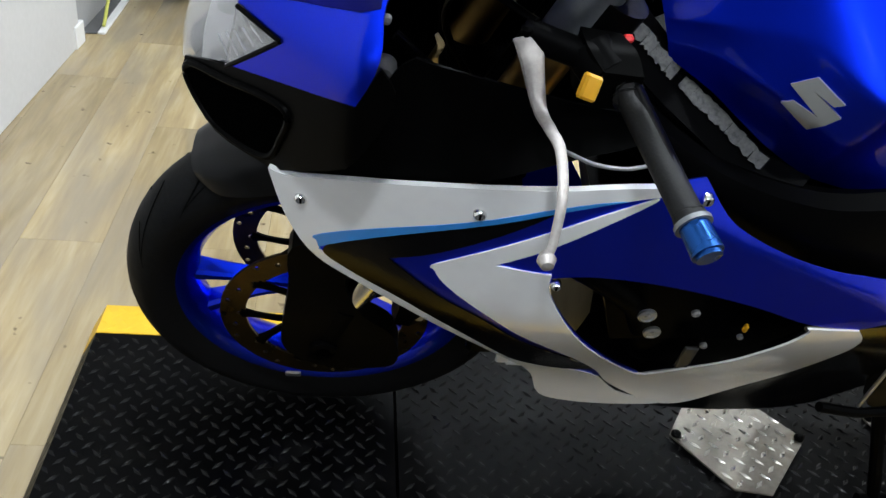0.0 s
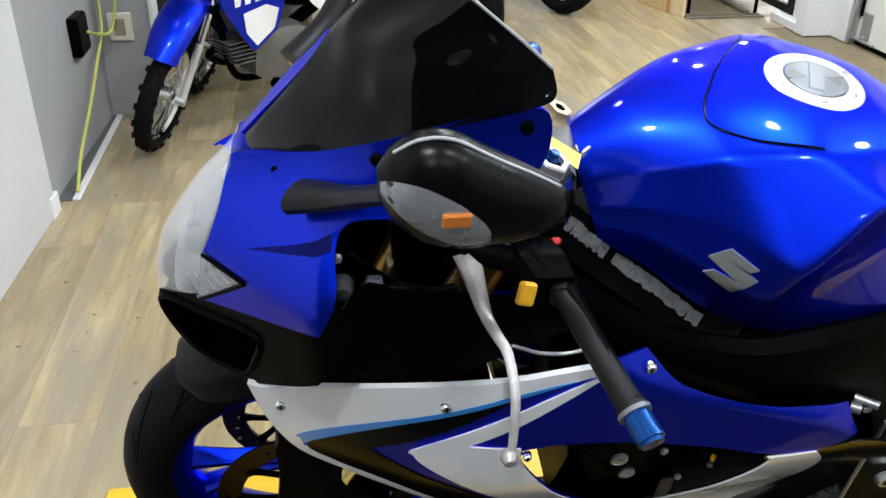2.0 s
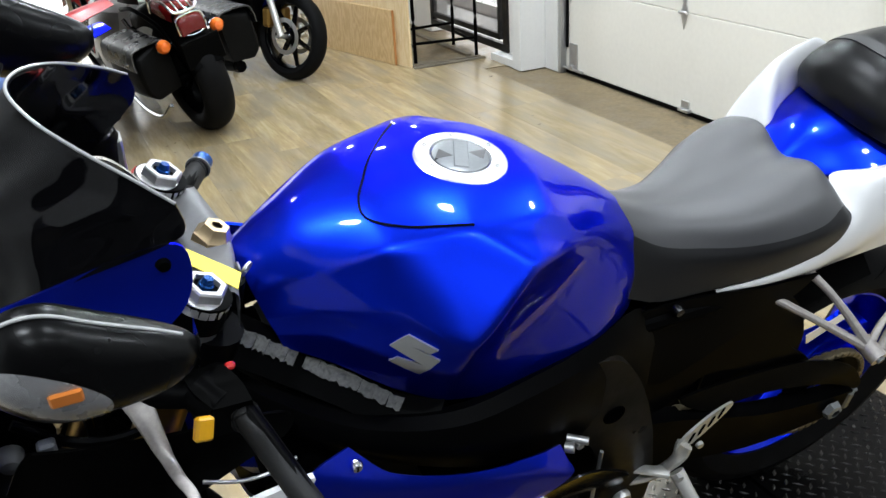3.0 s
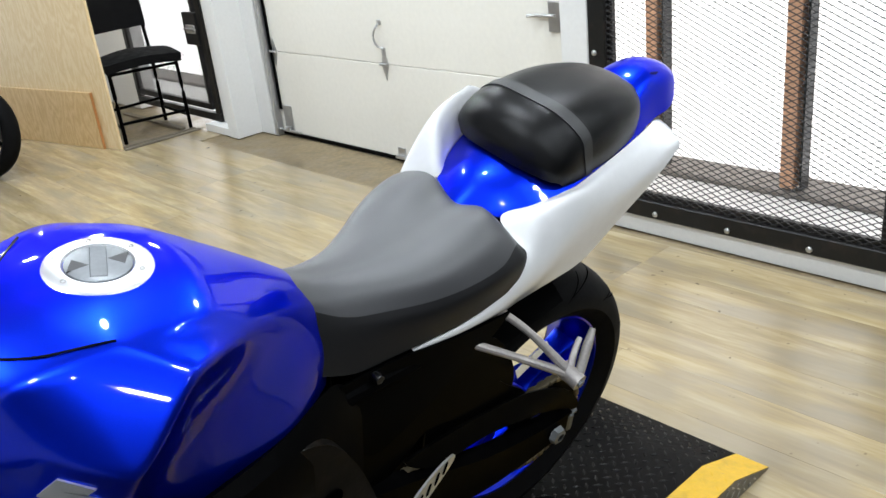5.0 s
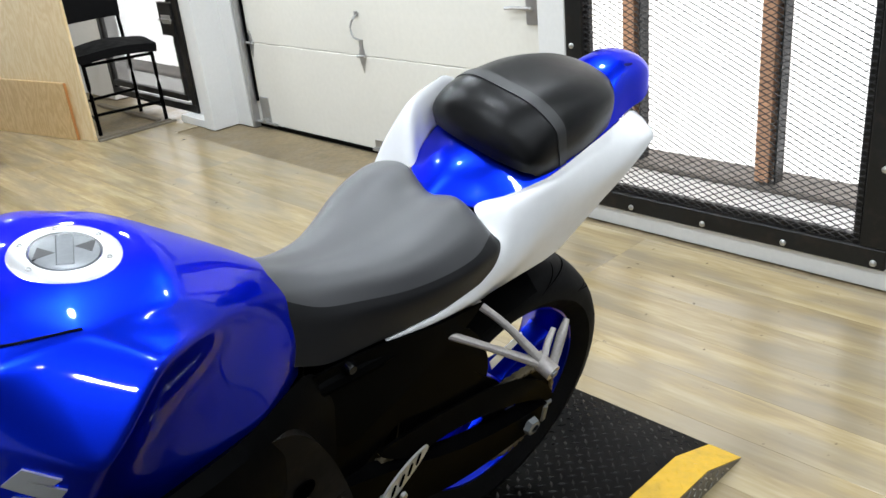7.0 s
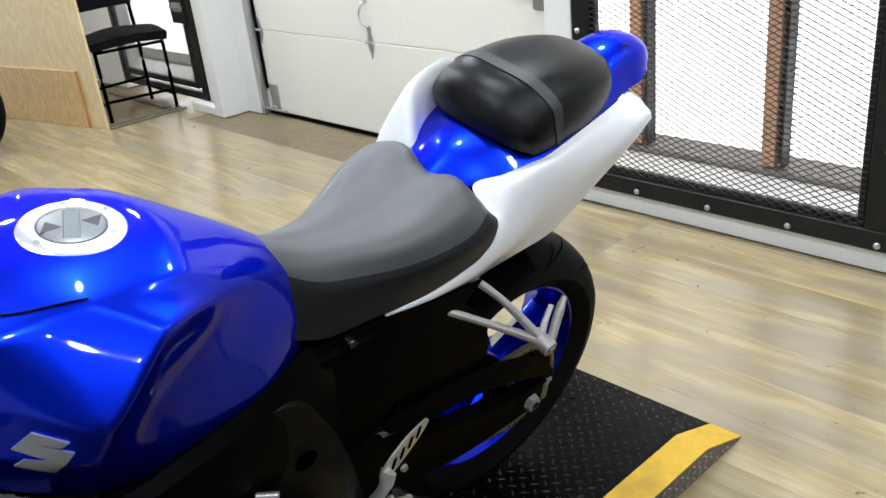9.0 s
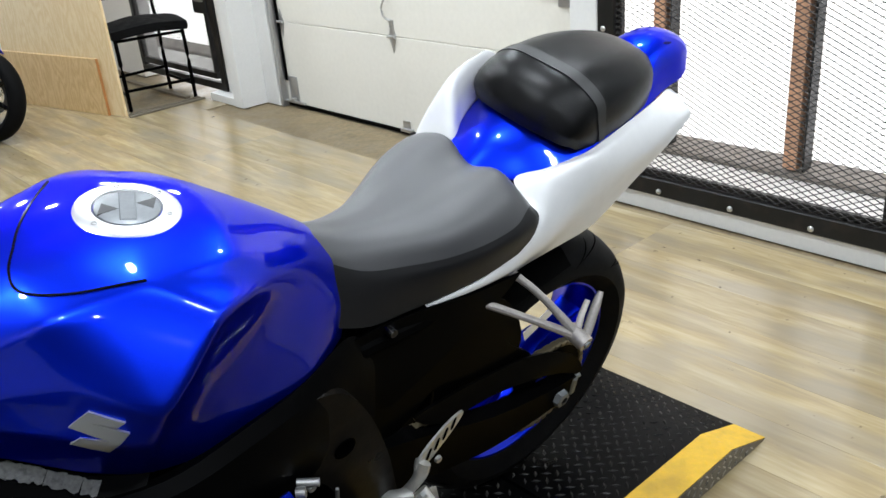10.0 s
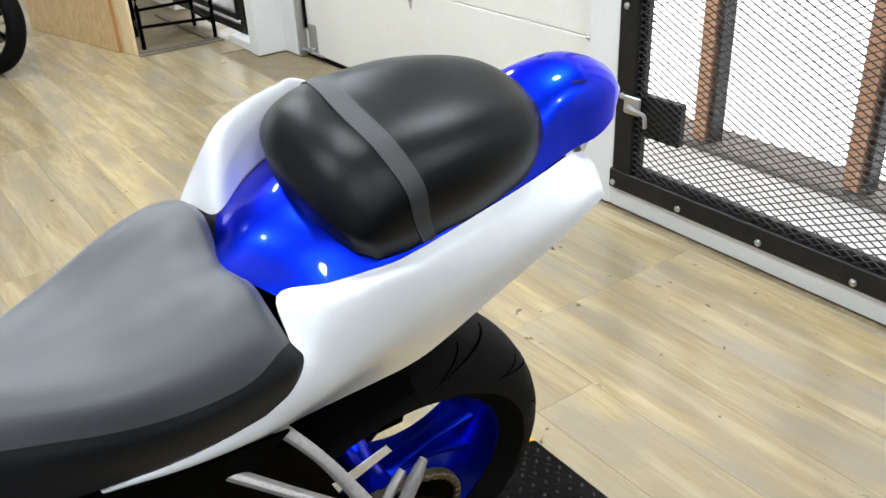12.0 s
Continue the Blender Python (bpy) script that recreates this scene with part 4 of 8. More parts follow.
def brake_disc(cx, cz, y, r0, r1, parent, arms=10):
    """A drilled disc on a carrier of slanting arms in pairs."""
    d = part("brake_disc", moved(drilled_ring(y, r0, r1), pose(cx, 0, cz)), DISC, parent, "drilled bronze-tinted steel brake disc", 30)
    for k in range(arms):
        a = 2 * math.pi * k / arms
        lean = 0.26 if k % 2 else -0.26
        rows = []
        for u, w in ((0.0, 0.0085), (0.35, 0.0058), (0.75, 0.0056), (1.0, 0.0115)):
            r = 0.045 + (r0 + 0.006 - 0.045) * u
            b = a + lean * (1 - u) ** 1.3
            e = Vector((-math.sin(b), 0, math.cos(b)))
            c = Vector((cx + r * math.cos(b), y, cz + r * math.sin(b)))
            rows.append([tuple(c + e * w * p + Vector((0, 0.004 * q, 0))) for p, q in ((-1, -0.6), (-0.6, -1), (0.6, -1), (1, -0.6), (1, 0.6), (0.6, 1), (-0.6, 1), (-1, 0.6))])
        part("carrier_arm", loft(rows, 3, 1, True, True), BLACK_METAL, d)
        part("disc_button", moved(turned([(0.0, -0.004), (0.004, -0.004), (0.0065, -0.003), (0.0065, 0.003), (0.004, 0.004), (0.0, 0.004)], 12), pose(cx + (r0 + 0.003) * math.cos(a), y, cz + (r0 + 0.003) * math.sin(a))), BLACK_METAL, d)
    part("carrier", moved(turned([(0.03, y - 0.006), (0.055, y - 0.006), (0.055, y + 0.006), (0.03, y + 0.006)], 32, True), pose(cx, 0, cz)), BLACK_METAL, d)
    return d


fw = wheel("front_wheel", 0.0, 0.300, 0.300, 0.060, 0.045, 0.222, 3, "blue alloy front wheel with twin brake discs", 3.32)
for y in (-0.075, 0.075):
    brake_disc(0.0, 0.300, y, 0.118, 0.155, fw)
rw = wheel("rear_wheel", 1.400, 0.317, 0.317, 0.092, 0.062, 0.222, 3, "blue alloy rear wheel with a wide tyre", 0.05)
brake_disc(1.400, 0.317, 0.09, 0.082, 0.110, rw, 5)
part("balance_weight", moved(block(-0.012, -0.050, -0.219, 0.014, -0.044, -0.207, 0.002), pose(-0.052, 0, 0.300)), STEEL, fw, "small silver balance weight")

# front fork
fork = thing("front_fork", "", "")
fork.parent = bike
for k in ("label", "category"):
    if k in fork:
        del fork[k]
for s in (-1, 1):
    y = 0.108 * s
    a, b, c = Vector((0.0, y, 0.300)), Vector((0.088, y, 0.50)), Vector((0.272, y, 0.966))
    part("slider", rod(a + Vector((0.012, 0, 0.03)), b + Vector((0.02, 0, 0.05)), 0.0215, 16), CHROME, fork, "bright fork slider")
    part("outer_tube", rod(b, b.lerp(c, 0.78), 0.027, 20), GOLD, fork, "gold anodised fork tube")
    part("clamp_sleeve", rod(b.lerp(c, 0.78), b.lerp(c, 0.93), 0.0275, 20), CAP_GREY, fork)
    part("clamp_band", rod(b.lerp(c, 0.93), c, 0.031, 20), BLACK_METAL, fork)
    part("axle_lug", merge(rod(a + Vector((-0.01, 0, -0.03)), a + Vector((0.03, 0, 0.085)), 0.027, 16), rod(a + Vector((0, -0.02, 0)), a + Vector((0, 0.02, 0)), 0.026, 16)), BLACK_METAL, fork)
    part("axle_nut", moved(turned([(0.012, -0.012), (0.019, -0.010), (0.021, 0.0), (0.021, 0.012)], 20), pose(0.0, y + s * 0.022, 0.300)), BLACK_METAL, fork)
    cap_at = Matrix.Translation(c) @ pose(0, 0, 0, 0, 23.7)
    part("cap_flange", moved(turned([(0.018, 0.001), (0.029, 0.0), (0.031, -0.003), (0.031, -0.012)], 28, axis="z"), cap_at), STEEL, fork, "pale flange round the fork cap")
    part("fork_cap", moved(turned([(0.0145, 0.005), (0.0155, 0.012), (0.0215, 0.012), (0.0235, 0.010), (0.0240, 0.0)], 6, axis="z"), cap_at), STEEL, fork, "silver six-sided fork cap with a blue adjuster", sharp=20)
    part("cap_recess", moved(turned([(0.0, 0.0065), (0.0145, 0.0065), (0.0150, 0.002)], 20, axis="z"), cap_at), BLACK_METAL, fork)
    part("fork_adjuster", moved(turned([(0.0, 0.019), (0.0052, 0.019), (0.0062, 0.016), (0.0064, 0.012), (0.0082, 0.011), (0.0082, 0.006)], 12, axis="z"), cap_at), BAREND, fork)
    cal = part("brake_caliper", loft([[(p[0], p[1] * s, p[2]) for p in row] for row in (
        [(0.10, 0.045, 0.33), (0.10, 0.105, 0.33), (0.145, 0.105, 0.345), (0.145, 0.045, 0.345)], [(0.105, 0.04, 0.39), (0.105, 0.11, 0.39), (0.165, 0.11, 0.40), (0.165, 0.04, 0.40)],
        [(0.095, 0.045, 0.455), (0.095, 0.105, 0.455), (0.14, 0.105, 0.46), (0.14, 0.045, 0.46)])], 4, 2, True, True), BLACK_METAL, fork, "black radial brake caliper")
    for zz in (0.36, 0.43):
        part("caliper_bolt", moved(turned([(0.0, -0.006), (0.007, -0.006), (0.007, 0.0)], 8), pose(0.135, 0.108 * s, zz)) if s < 0 else mirrored(moved(turned([(0.0, -0.006), (0.007, -0.006), (0.007, 0.0)], 8), pose(0.135, -0.108, zz))), STEEL, cal)
SHOE = surf("dark_cast_shoe", (0.0018, 0.0016, 0.0014), 0.45, 0.0, 0.0, 0.3, 25, 120, 0.08, spec=0.03)
two_sides("fork_shoe", panel([(-0.045, 0.512), (0.026, 0.516), (0.026, 0.440), (0.052, 0.385), (0.100, 0.335), (0.106, 0.262), (0.030, 0.248), (-0.030, 0.266), (-0.060, 0.312), (-0.050, 0.430)], lambda x, z: -0.122 - 0.010 * sm(0.48, 0.36, z), 0.0, 0.02, 0.036), SHOE, fork, "dark cast fork foot with the caliper mount")
part("axle", rod((0, -0.13, 0.300), (0, 0.13, 0.300), 0.010), STEEL, fork)
top_z = 0.944
part("top_clamp", loft([[(0.262, -0.135, top_z - 0.010), (0.262, 0, top_z - 0.020), (0.262, 0.135, top_z - 0.010)], [(0.245, -0.10, top_z + 0.005), (0.275, 0, top_z + 0.004), (0.245, 0.10, top_z + 0.005)], [(0.305, -0.10, top_z + 0.004), (0.322, 0, top_z + 0.002), (0.305, 0.10, top_z + 0.004)], [(0.300, -0.135, top_z - 0.016), (0.318, 0, top_z - 0.024), (0.300, 0.135, top_z - 0.016)]], 5, 6), surf("dark_cast_grey", (0.11, 0.11, 0.115), 0.45, 0.6, var=0.15), fork, "dark grey cast top clamp")
part("lower_clamp", block(0.13, -0.13, 0.655, 0.23, 0.13, 0.70, 0.012), BLACK_METAL, fork)
part("steering_stem", rod((0.19, 0, 0.67), (0.30, 0, 0.93), 0.025), BLACK_METAL, fork)
part("stem_nut", moved(turned([(0.007, 0.024), (0.015, 0.024), (0.018, 0.016), (0.024, 0.010), (0.024, -0.006)], 6, axis="z"), pose(0.303, 0, 0.940, 0, 23.7)), surf("brass_nut", (0.55, 0.42, 0.25), 0.35, 0.9), fork, "brass-coloured stem nut")

# front mudguard
fender_rows = []
for a, w, drop in ((44, 0.72, 0.035), (62, 0.95, 0.058), (82, 1.0, 0.060), (102, 1.0, 0.058), (114, 0.97, 0.052), (121, 0.85, 0.042), (124.5, 0.62, 0.022)):
    row = []
    for b, k in ((0, 0.0), (0.5, 0.05), (0.85, 0.32), (1.0, 1.0)):
        rr = 0.322 - drop * k
        row.append((rr * math.cos(radians(a)), -0.074 * w * b, 0.300 + rr * math.sin(radians(a))))
    fender_rows.append(row)
part("front_mudguard", thick(loft(both(fender_rows), 6, 6), 0.004), MUDGUARD, bike, "black plastic front mudguard")

# bars
bars = thing("handlebar", "", "")
bars.parent = bike
for k in ("label", "category"):
    if k in bars:
        del bars[k]


def bar_side(s):
    def f(p):
        if s > 0:
            return p
        k = max(0.0, -p[1] - 0.104)
        return (p[0] + 0.065 * k, min(-p[1], 0.104) + 0.642 * k, p[2] + 0.075 * k)
    part("clip_on", merge(rod(f((0.262, -0.104, 0.880)), f((0.276, -0.104, 0.915)), 0.036, 20), rod(f((0.262, -0.12, 0.885)), f((0.285, -0.205, 0.868)), 0.012)), BLACK_METAL, bars)
    part("bar_tube", rod(f((0.265, -0.125, 0.884)), f((0.327, -0.352, 0.846)), 0.011), BLACK_METAL, bars)
    pts = [f((0.283, -0.200, 0.866)), f((0.285, -0.206, 0.866)), f((0.302, -0.268, 0.857)), f((0.319, -0.330, 0.848)), f((0.321, -0.336, 0.847))]
    part("grip", tube(pts, [0.018, 0.0146, 0.0140, 0.0142, 0.0155], 30, 16), GRIP, bars, "black rubber grip")
    part("bar_end_ring", rod(f((0.3215, -0.337, 0.847)), f((0.3235, -0.345, 0.846)), 0.0156, 20), GRIP, bars)
    part("bar_end_collar", rod(f((0.3228, -0.3425, 0.8463)), f((0.3240, -0.3470, 0.8457)), 0.0178, 20), CAP_GREY, bars, "grey collar at the bar end")
    part("bar_end_weight", merge(rod(f((0.3235, -0.345, 0.846)), f((0.332, -0.374, 0.8415)), 0.0142, 20, 0.0150), rod(f((0.332, -0.374, 0.8415)), f((0.333, -0.378, 0.8408)), 0.012, 20)), BAREND, bars, "blue anodised bar end")
    # switch block
    part("switch_block", loft([[f((0.252 + dx, -0.152, 0.880 + dz)) for dx, dz in ((-0.02, -0.02), (0.02, -0.02), (0.022, 0.022), (-0.02, 0.026))], [f((0.262 + dx, -0.178, 0.874 + dz)) for dx, dz in ((-0.026, -0.026), (0.024, -0.024), (0.024, 0.026), (-0.026, 0.03))], [f((0.272 + dx, -0.200, 0.869 + dz)) for dx, dz in ((-0.02, -0.022), (0.02, -0.02), (0.02, 0.020), (-0.02, 0.022))]], 4, 1, True, True), BLACK_PLASTIC, bars, "black switch housing")
    part("lever_perch", merge(rod(f((0.245, -0.16, 0.885)), f((0.262, -0.185, 0.875)), 0.024, 16), rod(f((0.178, -0.150, 0.893)), f((0.25, -0.17, 0.882)), 0.015, 12)), BLACK_METAL, bars)
    lev = part("lever", tube([f((0.184, -0.158, 0.893)), f((0.188, -0.172, 0.880)), f((0.199, -0.207, 0.848)), f((0.206, -0.238, 0.849)), f((0.214, -0.262, 0.845)), f((0.216, -0.300, 0.826)), f((0.211, -0.330, 0.797)), f((0.207, -0.340, 0.786))], [0.0165, 0.0128, 0.0072, 0.0062, 0.0056, 0.0052, 0.0046, 0.0042], 56, 12, 0.55, up=(0, -0.5, 0.8)), LEVER, bars, "bare aluminium hand lever")
    part("lever_ball", moved(turned([(0.0, -0.0095), (0.006, -0.008), (0.0095, 0.0), (0.006, 0.008), (0.0, 0.0095)], 16), pose(*f((0.206, -0.342, 0.782)))), LEVER, lev)
    part("pivot_screw", moved(turned([(0, 0.006), (0.006, 0.005), (0.006, -0.004)], 10, axis="z"), pose(*f((0.180, -0.160, 0.899)))), BLACK_METAL, lev)


bar_side(-1), bar_side(1)
part("turn_switch", moved(block(-0.010, -0.005, -0.0125, 0.010, 0.005, 0.0125, 0.0025), pose(0.2385, -0.213, 0.8825, -28, 24, 10)), YELLOW, bars, "yellow horn and pass switch")
part("kill_switch", block(0.275, -0.158, 0.893, 0.287, -0.149, 0.902, 0.003), RED, bars, "red switch")
part("kill_switch", block(0.245, 0.158, 0.915, 0.280, 0.186, 0.938, 0.005), RED, bars, "red engine stop switch")
part("master_reservoir", moved(turned([(0, 0.03), (0.030, 0.03), (0.033, 0.022), (0.029, -0.03), (0, -0.03)], 20, axis="z"), pose(0.205, 0.165, 0.978)), BLACK_PLASTIC, bars, "black brake fluid pot")
part("reservoir_cap", moved(turned([(0, 0.036), (0.022, 0.036), (0.029, 0.03), (0.029, 0.024)], 20, axis="z"), pose(0.205, 0.165, 0.980)), BLACK_GLOSS, bars)
part("pot_bracket", block(0.228, 0.150, 0.945, 0.240, 0.176, 1.000, 0.003), STEEL, bars, "bright pot bracket")
part("clutch_cable", tube([(0.19, -0.15, 0.905), (0.13, -0.09, 0.90), (0.12, -0.03, 0.80), (0.2, -0.05, 0.68)], 0.0045, 24, 8), BLACK_PLASTIC, bars)
part("brake_hose", tube([(0.20, 0.15, 0.90), (0.12, 0.08, 0.86), (0.13, -0.06, 0.66), (0.12, -0.09, 0.46)], 0.005, 30, 8), BLACK_PLASTIC, bars)
part("throttle_cable", tube([(0.330, -0.215, 0.792), (0.300, -0.222, 0.790), (0.265, -0.224, 0.795), (0.228, -0.220, 0.808)], 0.0022, 24, 8), STEEL, bars, "bright bare cable")

# key and paper tag
part("ignition_lock", rod((0.300, -0.052, 0.86), (0.312, -0.052, 0.925), 0.016), BLACK_METAL, bars)
key = part("key", merge(block(0.318, -0.066, 0.928, 0.321, -0.054, 0.950, 0.001), moved(turned([(0.004, -0.0015), (0.010, -0.0015), (0.010, 0.0015), (0.004, 0.0015)], 14, True), pose(0.326, -0.068, 0.948, 20, 0, 40))), STEEL, bars, "steel ignition key")
tag_v = loft([[(0.269, -0.018, 0.957), (0.270, -0.050, 0.957)], [(0.2935, -0.050, 0.957), (0.289, -0.078, 0.957)], [(0.318, -0.082, 0.957), (0.308, -0.106, 0.957)]], 5, 3)
key_tag = part("key_tag", thick(tag_v, 0.001), TAG, None, "yellow paper tag")
key_tag.matrix_basis = BIKE
tagged(key_tag, "yellow paper tag hanging from the ignition key", "tag")

# tank: stations along the length, each from the spine over the fold and the shoulder crease down to the lower edge
TANK = [
    [(0.324, 0.0, 0.912), (0.333, -0.052, 0.897), (0.342, -0.076, 0.872), (0.350, -0.086, 0.852), (0.356, -0.090, 0.834)],
    [(0.400, 0.0, 0.955), (0.402, -0.085, 0.932), (0.396, -0.104, 0.890), (0.400, -0.114, 0.858), (0.408, -0.116, 0.812)],
    [(0.475, 0.0, 0.980), (0.473, -0.110, 0.964), (0.468, -0.146, 0.906), (0.474, -0.172, 0.845), (0.474, -0.148, 0.772)],
    [(0.545, 0.0, 0.988), (0.530, -0.120, 0.974), (0.543, -0.213, 0.882), (0.532, -0.198, 0.826), (0.534, -0.166, 0.744)],
    [(0.615, 0.0, 0.986), (0.580, -0.122, 0.977), (0.636, -0.180, 0.946), (0.604, -0.178, 0.835), (0.610, -0.170, 0.728)],
    [(0.710, 0.0, 0.972), (0.690, -0.118, 0.960), (0.733, -0.130, 0.919), (0.713, -0.143, 0.823), (0.690, -0.163, 0.718)],
    [(0.795, 0.0, 0.925), (0.793, -0.088, 0.902), (0.812, -0.092, 0.880), (0.800, -0.122, 0.812), (0.775, -0.146, 0.728)],
    [(0.862, 0.0, 0.874), (0.862, -0.058, 0.859), (0.868, -0.068, 0.846), (0.860, -0.098, 0.795), (0.832, -0.120, 0.738)],
    [(0.896, 0.0, 0.834), (0.896, -0.040, 0.826), (0.894, -0.056, 0.816), (0.886, -0.078, 0.780), (0.862, -0.100, 0.732)],
]


def off_side(row, k):
    """A row from the middle outward, made whole, with the far half set 2 k towards the stand side."""
    whole = [(x, -y, z) for x, y, z in reversed(row[1:])] + list(row)
    return [(x, y - k * (1 + max(-1.0, min(1.0, y / 0.05))), z) for x, y, z in whole]


def taut(pts, n, pull=0.62):
    """Points on a line through pts that keeps its corners."""
    pts = [Vector(p) for p in pts]
    out = []
    for k in range(len(pts) - 1):
        p1, p2 = pts[k], pts[k + 1]
        m1 = (p2 - (pts[k - 1] if k else p1)) * (0.5 if k else 1.0) * pull
        m2 = ((pts[k + 2] if k + 2 < len(pts) else p2) - p1) * (0.5 if k + 2 < len(pts) else 1.0) * pull
        for i in range(n):
            t = i / n
            out.append((2 * t ** 3 - 3 * t * t + 1) * p1 + (t ** 3 - 2 * t * t + t) * m1 + (-2 * t ** 3 + 3 * t * t) * p2 + (t ** 3 - t * t) * m2)
    out.append(pts[-1])
    return out


def tank_skin(nu=16, nv=14, passes=1):
    """Facets between the creases, with a domed top and a little rounding over every crease."""
    rows = []
    for st in TANK:
        half = []
        for i in range(4):
            p, q = Vector(st[i]), Vector(st[i + 1])
            for k in range(nv):
                t = k / nv
                v = p.lerp(q, t)
                if i == 0:
                    v.z += 0.12 * (p.z - q.z) * math.sin(math.pi * t) + 0.004 * math.sin(math.pi * t)
                if i == 2:
                    v.y += 0.03 * (q - p).length * math.sin(math.pi * t) * sm(0.56, 0.70, v.x)
                half.append(v)
        half.append(Vector(st[4]))
        rows.append(off_side([tuple(v) for v in half], 0.016 * sm(0.62, 0.86, st[0][0])))
    lines = [taut([r[j] for r in rows], nu) for j in range(len(rows[0]))]
    m, k = len(lines[0]), len(lines)
    g = np.array([[tuple(lines[j][i]) for j in range(k)] for i in range(m)])
    for _ in range(passes):
        a = g.copy()
        a[1:-1, :] = (g[:-2, :] + 2 * g[1:-1, :] + g[2:, :]) / 4
        b = a.copy()
        b[:, 1:-1] = (a[:, :-2] + 2 * a[:, 1:-1] + a[:, 2:]) / 4
        g = b
    # the rear and the far side are rounder
    soft = g.copy()
    for _ in range(26):
        soft[1:-1, :] = (soft[:-2, :] + 2 * soft[1:-1, :] + soft[2:, :]) / 4
        soft[:, 1:-1] = (soft[:, :-2] + 2 * soft[:, 1:-1] + soft[:, 2:]) / 4
    t = np.clip((g[:, :, 0] - 0.66) / 0.10, 0, 1)
    t = np.maximum(t * t * (3 - 2 * t), np.clip((g[:, :, 1] - 0.03) / 0.05, 0, 1))[:, :, None]
    g = g * (1 - t) + soft * t
    vs = [tuple(float(c) for c in p) for p in g.reshape(-1, 3)]
    fs = [(i * k + j, i * k + j + 1, (i + 1) * k + j + 1, (i + 1) * k + j) for i in range(m - 1) for j in range(k - 1)]
    return vs, fs


tank_geom = tank_skin()
TANK_TREE = BVHTree.FromPolygons([Vector(v) for v in tank_geom[0]], tank_geom[1])
tank = part("fuel_tank", thick(tank_geom, 0.004), BLUE, bike, "glossy metallic blue fuel tank", 60)


def on_tank(x, y):
    """Height of the tank's skin at x, y."""
    hit = TANK_TREE.ray_cast(Vector((x, y, 1.3)), Vector((0, 0, -1)))[0]
    return hit.z if hit else 0.9


def flank_y(x, z):
    """Place of the near flank at x, z."""
    hit = TANK_TREE.ray_cast(Vector((x, -0.6, z)), Vector((0, 1, 0)))[0]
    return hit.y if hit else -0.15


# the top cover's joint: a dark line round the filler
joint_line = [(0.578, -0.119), (0.545, -0.110), (0.510, -0.097), (0.480, -0.077), (0.467, -0.056), (0.472, -0.029), (0.488, 0.0), (0.506, 0.030), (0.536, 0.070), (0.573, 0.115)]
part("cover_joint", tube([(p.x, p.y, on_tank(p.x, p.y) + 0.0006) for p in curve_pts([(x, y, 0) for x, y in joint_line], 64)], 0.0016, 64, 6), BLACK_GLOSS, tank, "dark joint round the filler cover")
CAP_R = 0.058
cap_z = [on_tank(0.617 + CAP_R * math.cos(k * math.pi / 6), CAP_R * math.sin(k * math.pi / 6)) for k in range(12)]
capm = pose(0.617, 0.0, sum(cap_z) / 12 - 0.002, 0, math.degrees(math.atan2(cap_z[6] - cap_z[0], 2 * CAP_R)))
filler = part("filler_cap", moved(turned([(0.0, 0.0080), (0.031, 0.0078), (0.0365, 0.0062), (0.0375, 0.002)], 40, axis="z"), capm), CAP_GREY, bike, "grey filler cap with a silver bolted ring")
part("cap_ring", moved(turned([(0.0375, 0.003), (0.0395, 0.0062), (0.0555, 0.0052), (0.0600, 0.0020), (0.0612, -0.006), (0.0612, -0.02), (0.0375, -0.02)], 56, axis="z"), capm), CAP_RING, filler, "silver ring")
for k in range(6):
    a = 2 * math.pi * k / 6 + 0.3
    part("ring_bolt", moved(turned([(0.0016, 0.0052), (0.0026, 0.0068), (0.0034, 0.0064), (0.0038, 0.004)], 12, axis="z"), capm @ pose(0.048 * math.cos(a), 0.048 * math.sin(a), 0)), STEEL, filler)
# flat dark sheets on the cap paint the shade of its thumb recesses
CAP_DARK = surf("cap_recess_shade", (0.03, 0.03, 0.032), 0.4)
for sx in (-1, 1):
    dent = panel([(-0.013, -0.010, 1), (0.012, -0.002, 1), (-0.004, 0.013, 1)], lambda a, b: 0.0, 0.0, 0.01, 0.0016, 1)
    part("thumb_recess", moved(([(p[0], p[2], 0.0080 - p[1]) for p in dent[0]], dent[1]), capm @ pose(0, 0, 0, 0, 0, -14) @ pose(sx * 0.0225, 0.002 * sx, 0, 0, 0, 0 if sx < 0 else 180)), CAP_DARK, filler)
part("key_flap", moved(block(-0.030, -0.0095, 0.0060, 0.030, 0.0095, 0.0090, 0.0012), capm @ pose(0, 0, 0, 0, 0, 66)), CAP_GREY, filler)

# tank emblem: one slanted double bar on each flank
EMB = [(0.482, 0.881), (0.509, 0.868), (0.502, 0.861), (0.481, 0.868), (0.511, 0.853), (0.492, 0.825), (0.460, 0.844), (0.468, 0.851), (0.493, 0.844), (0.462, 0.864)]
emb = panel([(a, b, 1) for a, b in EMB], flank_y, 0.003, 0.007, 0.003, 2)
part("emblem_bar", emb, EMBLEM, tank, "silver emblem")
part("emblem_bar", mirrored(emb), EMBLEM, tank)

